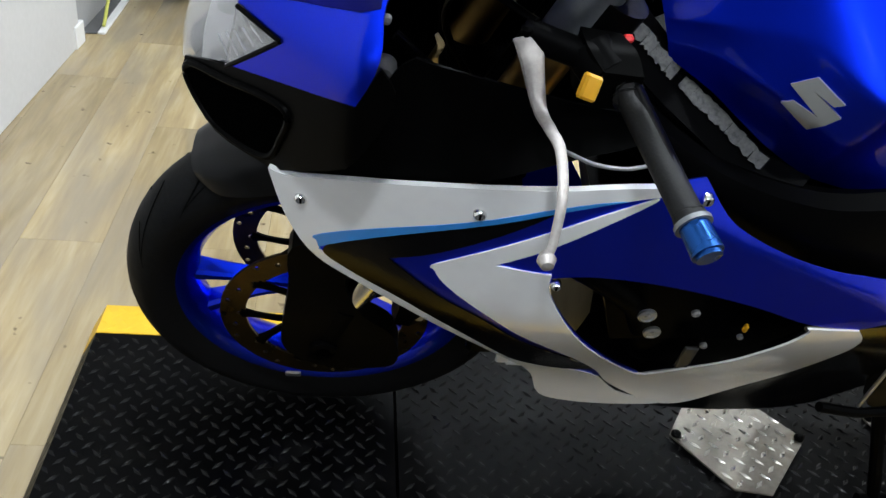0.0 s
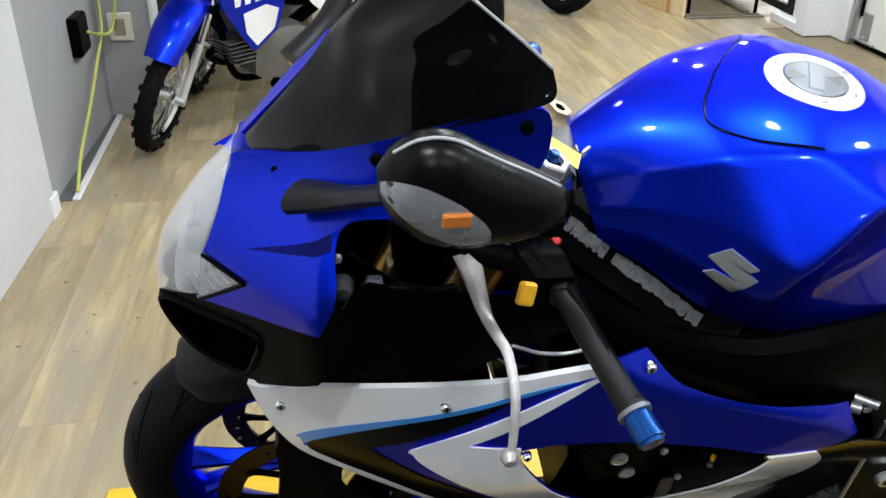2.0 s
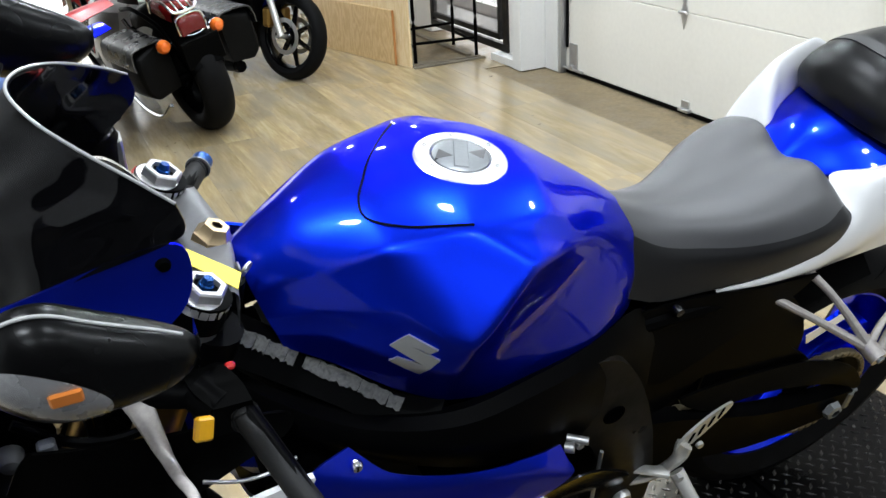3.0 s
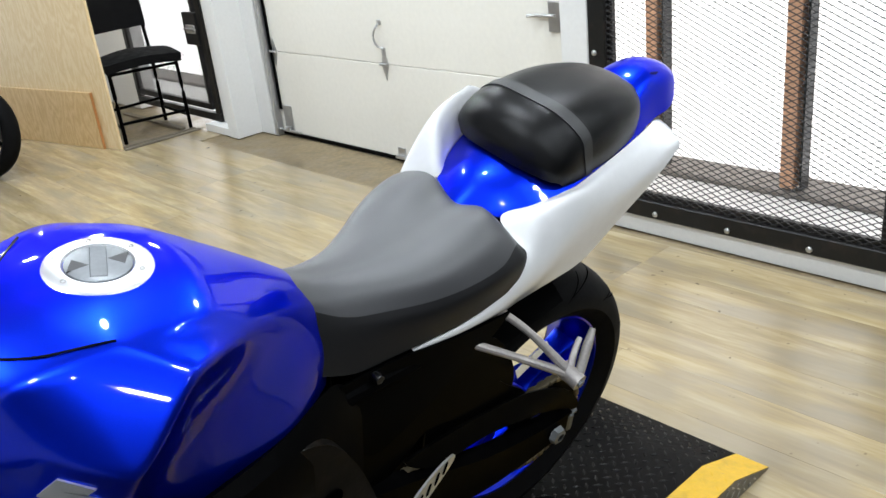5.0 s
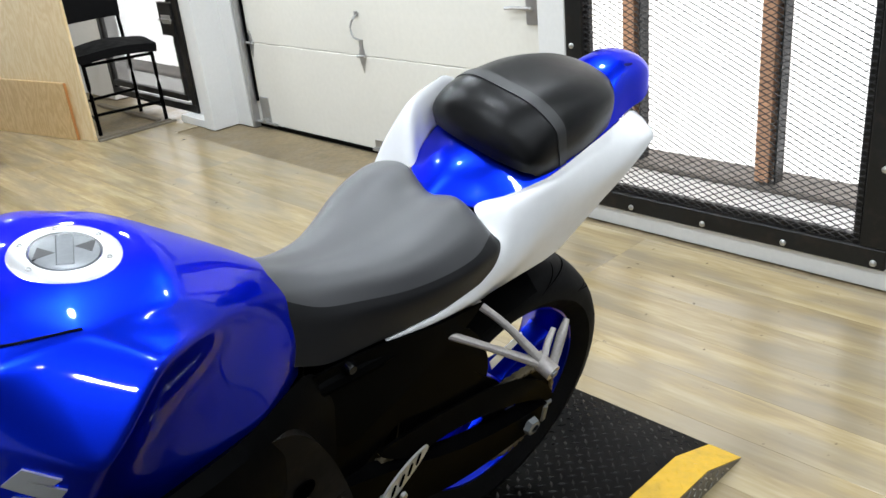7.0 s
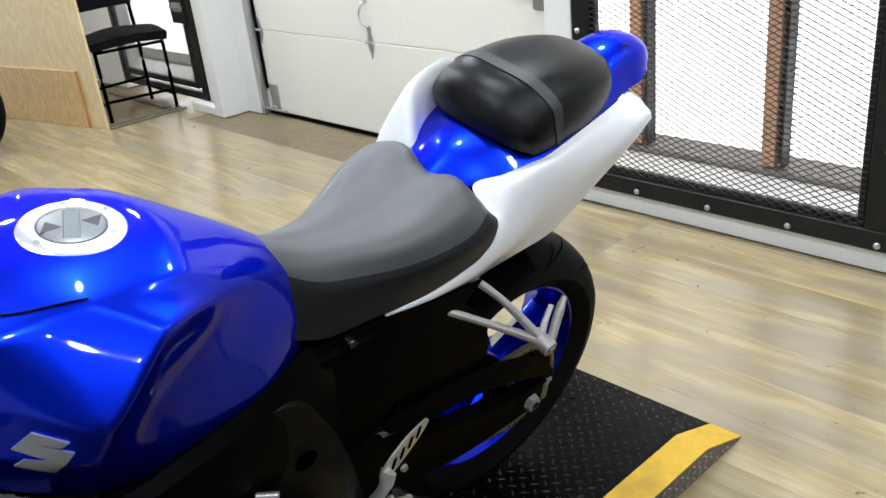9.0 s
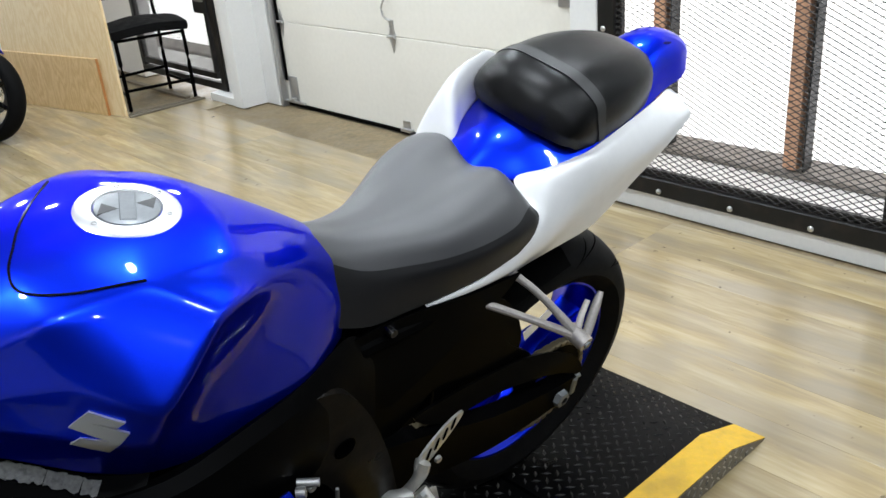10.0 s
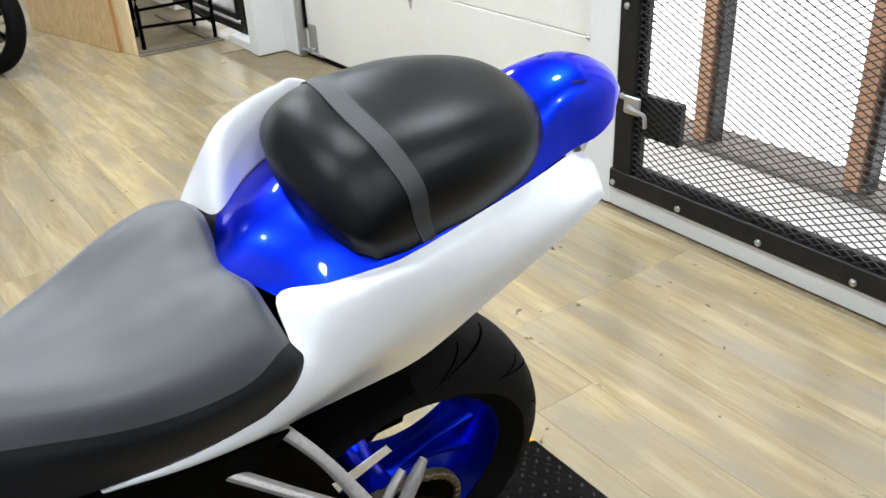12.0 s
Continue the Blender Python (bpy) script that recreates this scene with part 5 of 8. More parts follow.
# frame
def spar(s):
    rows = [[(x, s * y0, z0), (x, s * (y0 + 0.012), (z0 + z1) / 2), (x, s * y0, z1), (x, s * (y0 - 0.035), z1), (x, s * (y0 - 0.035), z0)] for x, y0, z0, z1 in
            ((0.245, 0.070, 0.76, 0.86), (0.32, 0.125, 0.735, 0.800), (0.42, 0.178, 0.70, 0.755), (0.54, 0.205, 0.65, 0.735), (0.66, 0.195, 0.60, 0.735), (0.76, 0.170, 0.55, 0.725), (0.86, 0.135, 0.40, 0.715), (0.91, 0.125, 0.30, 0.66))]
    return loft(rows, 5, 2, True, True)


frame_l = part("frame_spar", spar(-1), BLACK_METAL, bike, "black aluminium frame spar with torn stickers")
part("frame_spar", spar(1), BLACK_METAL, bike)


CAP_LINE = ((0.290, -0.088, 0.888), (0.340, -0.094, 0.842), (0.378, -0.103, 0.812), (0.425, -0.128, 0.786), (0.472, -0.158, 0.757), (0.520, -0.186, 0.740))


def on_cap(u, v):
    """A place on the slanted upper face of the spar: u along it, v across it."""
    k = u * (len(CAP_LINE) - 1)
    i = min(int(k), len(CAP_LINE) - 2)
    p = Vector(CAP_LINE[i]).lerp(Vector(CAP_LINE[i + 1]), k - i)
    return p - v * Vector((-0.60, -0.62, -0.36)) * 0.014


part("spar_cap", thick(([tuple(on_cap(u / 20, v) - Vector((0, -0.002, 0.003))) for u in range(21) for v in (1.9, 0.0, -1.7, -2.6)], [(4 * i + j, 4 * i + j + 1, 4 * i + j + 5, 4 * i + j + 4) for i in range(20) for j in range(3)]), 0.004), BLACK_METAL, frame_l)
rs = random.Random(11)
for u0, u1, count in ((0.03, 0.34, 6), (0.39, 0.83, 7)):
    bits = []
    step = (u1 - u0) / count
    for i in range(count):
        ua, ub = u0 + step * i, u0 + step * (i + rs.uniform(0.92, 1.06))
        top = [on_cap(ua + (ub - ua) * q / 4 + rs.uniform(-0.002, 0.002), rs.uniform(0.55, 0.80)) for q in range(5)]
        low = [on_cap(ua + (ub - ua) * q / 4 + rs.uniform(-0.002, 0.002), -rs.uniform(0.50, 0.85)) for q in range(5)]
        bits.append(([tuple(p) for p in top + low], [(q, q + 1, q + 6, q + 5) for q in range(4)]))
    part("torn_sticker", thick(merge(*bits), 0.0008), DECAL, frame_l, "torn white lettering sticker")
part("frame_plug", moved(turned([(0, -0.01), (0.006, -0.01), (0.008, 0.0)], 12), pose(0.738, -0.200, 0.600)), STEEL, frame_l)
part("frame_bolt", merge(rod((0.722, -0.195, 0.612), (0.745, -0.215, 0.616), 0.006), rod((0.714, -0.205, 0.606), (0.724, -0.213, 0.609), 0.008)), STEEL, frame_l, "bright bolt")
PIVOT = surf("rubbed_black_casting", (0.0042, 0.0036, 0.0030), 0.45, 0.0, 0.0, 0.4, 14, 120, 0.10, dirt=0.35, dirt_col=(0.014, 0.009, 0.005), spec=0.10)
plate = part("pivot_plate", panel([(0.655, 0.690), (0.705, 0.712), (0.760, 0.720), (0.815, 0.703), (0.860, 0.642), (0.898, 0.552), (0.925, 0.461), (0.945, 0.360), (0.930, 0.270), (0.850, 0.275), (0.838, 0.389), (0.815, 0.480), (0.780, 0.545), (0.715, 0.598)], lambda x, z: -0.168 - 0.006 * sm(0.70, 0.50, z), 0.0, 0.016, 0.022), PIVOT, frame_l, "rubbed black cast pivot plate")
part("plate_hole", moved(turned([(0.0, -0.0006), (0.014, -0.0006), (0.0165, -0.0016), (0.0190, 0.0)], 24), pose(0.822, -0.1725, 0.589)), GROOVE, plate)
part("sprocket_cover", panel([(0.600, 0.650), (0.700, 0.670), (0.790, 0.640), (0.860, 0.500), (0.850, 0.340), (0.700, 0.320), (0.600, 0.420)], lambda x, z: -0.140 + 0.6 * ((x - 0.73) ** 2 + (z - 0.49) ** 2), 0.0, 0.02, 0.010), BLACK_METAL, frame_l, "black sprocket cover")
# guard drawn larger than it is, for the shade round the rear wheel
part("hugger_side", panel([(0.925, 0.735), (1.160, 0.672), (1.205, 0.615), (1.250, 0.515), (1.335, 0.435), (1.300, 0.400), (1.190, 0.460), (1.080, 0.505), (1.000, 0.450), (0.880, 0.430), (0.870, 0.600)], lambda x, z: -0.104, 0.0, 0.02, 0.008), BLACK_PLASTIC, bike, "black plastic guard beside the rear wheel, enlarged to darken it")
part("pivot_bolt", moved(turned([(0.008, -0.012), (0.014, -0.012), (0.017, -0.004), (0.017, 0.0)], 16), pose(0.885, -0.176, 0.353)), STEEL, frame_l, "bright pivot bolt")

# engine block and dark inner shells
engine = thing("engine", "", "")
engine.parent = bike
for k in ("label", "category"):
    if k in engine:
        del engine[k]
part("crankcase", loft([[(x, -0.09 * w, z0), (x, -0.125 * w, (z0 + z1) / 2), (x, -0.13 * w, z1), (x, 0.13 * w, z1), (x, 0.125 * w, (z0 + z1) / 2), (x, 0.09 * w, z0)] for x, w, z0, z1 in ((0.38, 0.75, 0.22, 0.42), (0.46, 0.95, 0.19, 0.50), (0.60, 1.0, 0.17, 0.52), (0.72, 0.95, 0.18, 0.52), (0.82, 0.7, 0.24, 0.46))], 4, 3, True, True), BLACK_METAL, engine)
part("cylinder_block", loft([[(x - 0.35 * (z - 0.4), y, z) for x, y in ((0.40, -0.16), (0.58, -0.15), (0.58, 0.15), (0.40, 0.15))] for z in (0.40, 0.55, 0.68)], 2, 1, True, True), BLACK_METAL, engine)
part("radiator", block(0.20, -0.17, 0.36, 0.24, 0.17, 0.62, 0.006), BLACK_METAL, engine, "black radiator")
part("airbox", loft([[(x, -w, z0), (x, -w, z1), (x, w, z1), (x, w, z0)] for x, w, z0, z1 in ((0.36, 0.08, 0.66, 0.75), (0.50, 0.14, 0.64, 0.76), (0.70, 0.13, 0.62, 0.75), (0.88, 0.07, 0.60, 0.72))], 4, 2, True, True), BLACK_PLASTIC, engine)
for x, y, z, r in ((0.422, -0.187, 0.492, 0.017), (0.440, -0.187, 0.455, 0.016), (0.485, -0.187, 0.503, 0.008), (0.522, -0.187, 0.430, 0.007), (0.565, -0.187, 0.455, 0.006)):
    part("cover_bolt", moved(turned([(0.0, -0.002), (r * 0.2, -0.002), (r * 0.22, 0.0005), (r * 0.5, 0.0005), (r * 0.55, -0.0015), (r * 0.75, 0.0), (r * 0.75, 0.004)], 16), pose(x, y, z)), STEEL, engine, "bright round cover bolt")
part("hose_clip", block(0.556, -0.196, 0.478, 0.562, -0.188, 0.492, 0.002), YELLOW, engine, "yellow hose clip")
part("generator_cover", moved(turned([(0.0, -0.035), (0.045, -0.034), (0.062, -0.022), (0.066, 0.0)], 32), pose(0.50, -0.105, 0.36)), BLACK_METAL, engine)
part("coolant_hose", tube([(0.24, -0.15, 0.58), (0.32, -0.17, 0.56), (0.40, -0.17, 0.50), (0.44, -0.15, 0.42)], 0.016, 24, 12), BLACK_PLASTIC, engine)
part("inner_bracket", block(0.505, -0.178, 0.36, 0.526, -0.172, 0.41, 0.002), surf("dark_bracket", (0.05, 0.05, 0.05), 0.5, 0.5), engine)

# side fairing
fair = thing("side_fairing", "", "")
fair.parent = bike
for k in ("label", "category"):
    if k in fair:
        del fair[k]
RIDGE = ((0.335, 0.369, 0.406, 0.459, 0.540, 0.660, 0.710), (0.780, 0.760, 0.733, 0.705, 0.672, 0.620, 0.586))


def main_y(x, z):
    """The side panel's skin, bent inward above its ridge."""
    return side_y(x, z) + 0.68 * max(0.0, z - float(np.interp(x, *RIDGE)))


core = [(-0.064, 0.668, 1), (-0.030, 0.670), (0.055, 0.704), (0.140, 0.741), (0.225, 0.766), (0.335, 0.782), (0.360, 0.784), (0.390, 0.781, 1), (0.425, 0.741), (0.462, 0.716), (0.520, 0.689), (0.588, 0.664), (0.632, 0.651), (0.698, 0.629, 1), (0.709, 0.602, 1), (0.716, 0.587), (0.702, 0.570), (0.668, 0.556, 1), (0.594, 0.570), (0.520, 0.598), (0.440, 0.621), (0.368, 0.635), (0.300, 0.640), (0.256, 0.634, 1), (0.262, 0.600), (0.327, 0.492), (0.414, 0.368), (0.470, 0.310, 1), (0.38, 0.285), (0.282, 0.336), (0.206, 0.434), (0.126, 0.484), (0.052, 0.513), (-0.010, 0.543), (-0.048, 0.602)]
two_sides("main_panel", panel(core, main_y, 0.0, 0.009, 0.004), BLUE, fair, "glossy blue side fairing panel")
lower = [(0.594, 0.566), (0.668, 0.556, 1), (0.735, 0.560), (0.800, 0.530), (0.862, 0.450), (0.868, 0.300), (0.800, 0.205), (0.700, 0.182), (0.580, 0.185), (0.466, 0.198), (0.40, 0.205), (0.340, 0.228), (0.314, 0.318), (0.36, 0.275), (0.470, 0.312, 1), (0.557, 0.402), (0.576, 0.480), (0.599, 0.550, 1)]
two_sides("belly_panel", panel(lower, side_y, -0.0005, 0.014, 0.004), BLACK_GLOSS, fair, "black lower fairing panel")
band = [(-0.069, 0.675, 1), (-0.035, 0.673), (0.052, 0.706), (0.139, 0.743), (0.223, 0.769), (0.332, 0.785), (0.339, 0.774, 1), (0.306, 0.765), (0.229, 0.744), (0.121, 0.677), (-0.006, 0.590), (-0.012, 0.576, 1), (-0.002, 0.551), (0.038, 0.533), (0.115, 0.507), (0.195, 0.458), (0.262, 0.376), (0.282, 0.338, 1), (0.206, 0.434), (0.126, 0.484), (0.052, 0.512), (-0.012, 0.542), (-0.049, 0.602)]
two_sides("white_band", panel(band, side_y, 0.0022, 0.012, 0.008), WHITE, fair, "white painted band")
line = [(0.306, 0.765), (0.229, 0.744), (0.121, 0.677), (-0.006, 0.590), (-0.012, 0.576, 1), (-0.006, 0.560), (0.002, 0.574), (0.121, 0.667), (0.229, 0.737)]
two_sides("pinstripe", panel(line, side_y, 0.0030, 0.010, 0.002), SKY_LINE, fair, "light blue pinstripe")
# black decal; its lower part paints the shade on the down-facing blue band
wedge = [(0.002, 0.574, 1), (0.121, 0.667), (0.240, 0.742, 1), (0.130, 0.634), (0.074, 0.590, 1), (0.135, 0.556), (0.206, 0.523), (0.306, 0.427), (0.415, 0.340, 1), (0.350, 0.326), (0.272, 0.366), (0.195, 0.458), (0.115, 0.507), (0.038, 0.533), (-0.002, 0.553)]
two_sides("black_wedge", panel(wedge, side_y, 0.0021, 0.012, 0.002), WEDGE, fair, "glossy black wedge decal, run lower to paint the panel's shade")
vee = [(0.337, 0.772, 1), (0.237, 0.711), (0.131, 0.616), (0.128, 0.600), (0.147, 0.578), (0.215, 0.531), (0.315, 0.434), (0.395, 0.332), (0.44, 0.262), (0.530, 0.205), (0.604, 0.224), (0.684, 0.320), (0.690, 0.447), (0.690, 0.520), (0.668, 0.556, 1), (0.594, 0.563, 1), (0.600, 0.548), (0.572, 0.480), (0.545, 0.400), (0.480, 0.312), (0.416, 0.364), (0.327, 0.490), (0.262, 0.600), (0.253, 0.642, 1), (0.190, 0.642, 1), (0.268, 0.708), (0.330, 0.762)]
two_sides("white_chevron", panel(vee, side_y, 0.0024, 0.012, 0.003), WHITE, fair, "white painted chevron round the side opening")
two_sides("belly_lip", panel([(0.262, 0.376), (0.306, 0.345), (0.400, 0.300), (0.46, 0.232), (0.54, 0.204), (0.466, 0.194), (0.386, 0.199), (0.336, 0.220), (0.310, 0.290)], side_y, 0.0016, 0.012, 0.003), WHITE, fair, "white lower edge")


def fairing_screw(x, z, r=0.0075):
    y = main_y(x, z) - 0.004
    s = part("fairing_screw", moved(turned([(0.0, -0.003), (r * 0.75, -0.003), (r, 0.0), (r, 0.006)], 16), pose(x, y, z)), CHROME, fair, "bright fairing screw")
    part("screw_slot", block(x - 0.0012, y - 0.0036, z - 0.004, x + 0.0012, y - 0.0026, z + 0.004, 0.0003), GROOVE, s)


fairing_screw(-0.032, 0.640), fairing_screw(0.161, 0.715), fairing_screw(0.394, 0.762), fairing_screw(0.262, 0.625, 0.006)
# black inner shell between nose and side panel
inner = [(-0.062, 0.664, 1), (0.055, 0.700), (0.140, 0.737), (0.225, 0.762), (0.330, 0.780), (0.335, 0.80), (0.26, 0.815), (0.16, 0.845), (0.078, 0.862, 1), (0.058, 0.84), (0.018, 0.755), (-0.02, 0.70)]
two_sides("inner_shell", panel(inner, lambda x, z: side_y(x, z) * (0.97 - 0.30 * sm(0.0, 0.30, x) * sm(0.72, 0.80, z)), -0.004, 0.013, 0.004), BLACK_PLASTIC, fair, "black plastic inner cowl")

# nose
nose = thing("nose_cowl", "", "")
nose.parent = bike
for k in ("label", "category"):
    if k in nose:
        del nose[k]
cheek = [(-0.058, 0.962, 1), (-0.075, 0.914), (-0.098, 0.862, 1), (-0.053, 0.853, 1), (-0.116, 0.770, 1), (0.023, 0.838, 1), (0.043, 0.884), (0.045, 0.918), (0.062, 0.938), (0.110, 0.948), (0.19, 0.965), (0.243, 0.994), (0.260, 1.030), (0.250, 1.060), (0.196, 1.052), (0.142, 1.032), (0.088, 1.008), (0.032, 0.987), (-0.028, 0.972)]


def cheek_y(x, z):
    w = min(0.035 + 0.95 * (x + 0.168), 0.215)
    top = float(np.interp(x, [-0.10, -0.058, -0.025, 0.03, 0.09, 0.14, 0.25, 0.30], [0.045, 0.058, 0.072, 0.092, 0.112, 0.126, 0.137, 0.138]))
    u = sm(0.855, 0.972 + 0.36 * max(0.0, x + 0.03), z)
    return -max(w * (1 - u) + min(w, top) * u, 0.012)


near_cowl = panel(cheek, cheek_y, 0.0, 0.012, 0.004)
part("upper_cowl", near_cowl, BLUE, nose, "glossy blue upper cowl")
part("upper_cowl", ([(v[0] - 0.07 * sm(0.05, 0.25, v[0]), -v[1], v[2] - 0.075 * sm(0.84, 0.94, v[2])) for v in near_cowl[0]], [tuple(reversed(f)) for f in near_cowl[1]]), BLUE, nose, "glossy blue upper cowl")
# the shadow line under the hood, laid on as a thin dark sheet
nose_sides("cowl_dart", panel([(-0.049, 0.890, 1), (0.041, 0.916, 1), (0.043, 0.928, 1)], cheek_y, 0.0012, 0.01, 0.001), NAVY, nose, "dark blue shadow line painted on the cowl")
duct = [(-0.166, 0.730), (-0.170, 0.698), (-0.136, 0.662), (-0.075, 0.676), (-0.054, 0.724), (-0.046, 0.764), (-0.066, 0.768), (-0.118, 0.748)]
cowl_low = [(-0.172, 0.735, 1), (-0.176, 0.698), (-0.140, 0.650), (-0.064, 0.664, 1), (0.018, 0.752), (0.060, 0.842), (0.044, 0.884, 1), (0.023, 0.838, 1), (-0.116, 0.770, 1)]


def low_y(x, z):
    return -max(min(0.035 + 0.95 * (x + 0.168), 0.215), 0.016)


two_sides("lower_cowl", panel(cowl_low, low_y, 0.0, 0.012, 0.004), BLACK_PLASTIC, nose, "black plastic lower nose cowl")
# the intake is no hollow: its inner shade is a black sheet
two_sides("duct_mouth", panel(duct, low_y, 0.0016, 0.012, 0.002), GROOVE, nose, "black sheet painting the shade inside the ram-air intake")
ring = []
dp = smooth_outline(duct, 5)
for s in (-1, 1):
    pts = [(p.x, -s * low_y(p.x, p.y) + 0.001 * s, p.y) for p in dp]
    pts.append(pts[0])
    part("duct_lip", tube(pts, 0.0045, 60, 8), BLACK_PLASTIC, nose, "rounded intake lip")
# headlight: one clear lens round the prow
hl_rows = [
    [(-0.060, 0.0, 0.938), (-0.061, -0.032, 0.946), (-0.058, -0.060, 0.963)],
    [(-0.106, 0.0, 0.890), (-0.101, -0.036, 0.898), (-0.076, -0.080, 0.914)],
    [(-0.152, 0.0, 0.822), (-0.143, -0.036, 0.830), (-0.099, -0.086, 0.858)],
    [(-0.172, 0.0, 0.768), (-0.162, -0.034, 0.776), (-0.112, -0.080, 0.800)],
    [(-0.180, 0.0, 0.720), (-0.168, -0.034, 0.730), (-0.120, -0.072, 0.766)],
]
hl = part("headlight", thick(loft(falling(hl_rows, 0.8), 6, 6), 0.003), LENS, nose, "clear headlight lens over a bright reflector")
part("reflector", loft(falling([[(x + 0.022, y * 0.9, z - 0.004) for x, y, z in row] for row in hl_rows], 0.8), 6, 6), REFLECTOR, hl, "bright fluted reflector")
wing = [(-0.099, 0.858, 1), (-0.054, 0.853, 1), (-0.118, 0.768, 1), (-0.112, 0.800)]
g = panel(wing, low_y, 0.0012, 0.008, 0.003, 2)
for sgn in (-1, 1):
    part("lens_gasket", tube([(x, -sgn * (low_y(x, z) - 0.002), z - (0.085 if sgn > 0 else 0.0)) for x, z in ((-0.099, 0.859), (-0.0535, 0.853), (-0.0535, 0.8525), (-0.085, 0.810), (-0.118, 0.767))], 0.0026, 24, 8, smooth=False), BLACK_PLASTIC, hl, "black gasket round the side lens")
bowl_rows = [[(-0.075, -0.016, 0.912), (-0.072, -0.040, 0.916), (-0.062, -0.062, 0.921)], [(-0.112, -0.016, 0.860), (-0.106, -0.042, 0.866), (-0.086, -0.068, 0.876)], [(-0.136, -0.016, 0.800), (-0.128, -0.040, 0.806), (-0.104, -0.064, 0.818)]]
nose_sides("lamp_bowl", loft(bowl_rows, 5, 5), surf("lamp_bowl_grey", (0.34, 0.34, 0.35), 0.3, 0.5, 0.0, 0.2, 10, 80, 0.04), hl, "darker lamp bowl behind the lens")
nose_sides("side_lens", g, LENS, hl, "clear side lens")
nose_sides("side_reflector", panel(wing, low_y, -0.004, 0.006, 0.002, 2), LENS_GREY, hl)
for s in (-1, 1):
    for k in range(6):
        u = k / 5
        x, z = -0.112 + 0.050 * u, 0.776 + 0.070 * u
        y = low_y(x, z)
        z -= 0.085 if s > 0 else 0.0
        part("reflector_rib", rod((x, -s * y, z + 0.004), (x - 0.012, -s * low_y(x - 0.012, z), z + 0.028 - 0.018 * u), 0.0013, 6), REFLECTOR, hl)
# prow filler between the cheeks
part("prow", thick(loft(both([[(-0.172, 0, 0.700), (-0.165, -0.025, 0.702), (-0.150, -0.045, 0.70)], [(-0.140, 0, 0.655), (-0.130, -0.04, 0.655), (-0.10, -0.09, 0.655)], [(-0.08, 0, 0.65), (-0.075, -0.06, 0.652), (-0.06, -0.13, 0.66)]]), 4, 4), 0.003), BLACK_PLASTIC, nose)
part("top_cowl", thick(loft(falling([[(-0.060, 0.0, 0.938), (-0.060, -0.032, 0.946), (-0.057, -0.060, 0.963)], [(-0.052, 0.0, 0.945), (-0.050, -0.036, 0.954), (-0.042, -0.066, 0.970)], [(-0.030, 0, 0.952), (-0.028, -0.045, 0.960), (-0.020, -0.074, 0.974)]], 0.8), 4, 5), 0.003), BLUE, nose, "blue cowl below the screen")
# windscreen
scr_rows = [
    [(-0.046, 0.0, 0.950), (-0.041, -0.040, 0.958), (-0.026, -0.070, 0.972)],
    [(0.016, 0.0, 1.024), (0.026, -0.062, 1.012), (0.070, -0.106, 0.999)],
    [(0.080, 0.0, 1.102), (0.102, -0.078, 1.082), (0.172, -0.131, 1.040)],
    [(0.118, 0.0, 1.145), (0.155, -0.083, 1.121), (0.243, -0.138, 1.062)],
    [(0.133, 0.0, 1.161), (0.174, -0.083, 1.136), (0.261, -0.136, 1.074)],
    [(0.140, 0.0, 1.169), (0.186, -0.082, 1.145), (0.257, -0.126, 1.097)],
]
scr_whole = [[(x, -y, z + k * y) for x, y, z in reversed(r[1:])] + list(r) for r, k in zip(scr_rows, (0.85, 0.75, 0.45, 0.15, 0.05, 0.0))]
screen = part("windscreen", thick(loft(scr_whole, 8, 8), 0.003), SCREEN, nose, "dark tinted windscreen with a pale rim")
rim_line = [scr_rows[5][2], (0.229, -0.111, 1.118), scr_rows[5][1], (0.154, -0.045, 1.162), scr_rows[5][0]]
rim_line = rim_line + [(x, -y, z) for x, y, z in rim_line[-2::-1]]
part("screen_border", thick(loft([[(-0.049, -0.012, 0.954), (-0.052, 0.022, 0.938), (-0.038, 0.065, 0.905)], [(0.013, -0.014, 1.024), (0.009, 0.026, 1.008), (0.055, 0.085, 0.950)], [(0.034, -0.010, 1.048), (0.032, 0.020, 1.035), (0.075, 0.090, 0.985)], [(0.052, 0.004, 1.068), (0.054, 0.018, 1.060), (0.090, 0.090, 1.010)]], 6, 6), 0.003), BLUE, nose, "blue cowl edge beside the screen")
part("screen_rim", tube(rim_line, 0.0017, 60, 8), surf("screen_rim_clear", (0.30, 0.30, 0.30), 0.2), screen, "pale polished screen edge")
for p in ((-0.010, -0.082, 0.955), (0.092, -0.119, 0.992), (0.236, -0.140, 1.040)):
    for s in (1, -1):
        part("screen_screw", moved(turned([(0, -0.004), (0.006, -0.003), (0.008, 0.002)], 12), pose(p[0], p[1] * s, p[2])) if s > 0 else mirrored(moved(turned([(0, -0.004), (0.006, -0.003), (0.008, 0.002)], 12), pose(*p))), BLACK_PLASTIC, nose)
# instruments behind the screen
dash = part("dash", loft([[(0.15, -0.10, 0.97), (0.15, 0.10, 0.97)], [(0.22, -0.11, 1.00), (0.22, 0.11, 1.00)], [(0.25, -0.10, 0.94), (0.25, 0.10, 0.94)]], 4, 4), BLACK_PLASTIC, nose, "black instrument panel")
part("dial", moved(turned([(0, 0.002), (0.045, 0.002), (0.048, 0.004), (0.05, -0.02)], 28, axis="z"), pose(0.225, 0.03, 1.005, 0, 50)), BLACK_GLOSS, dash, "round dial")
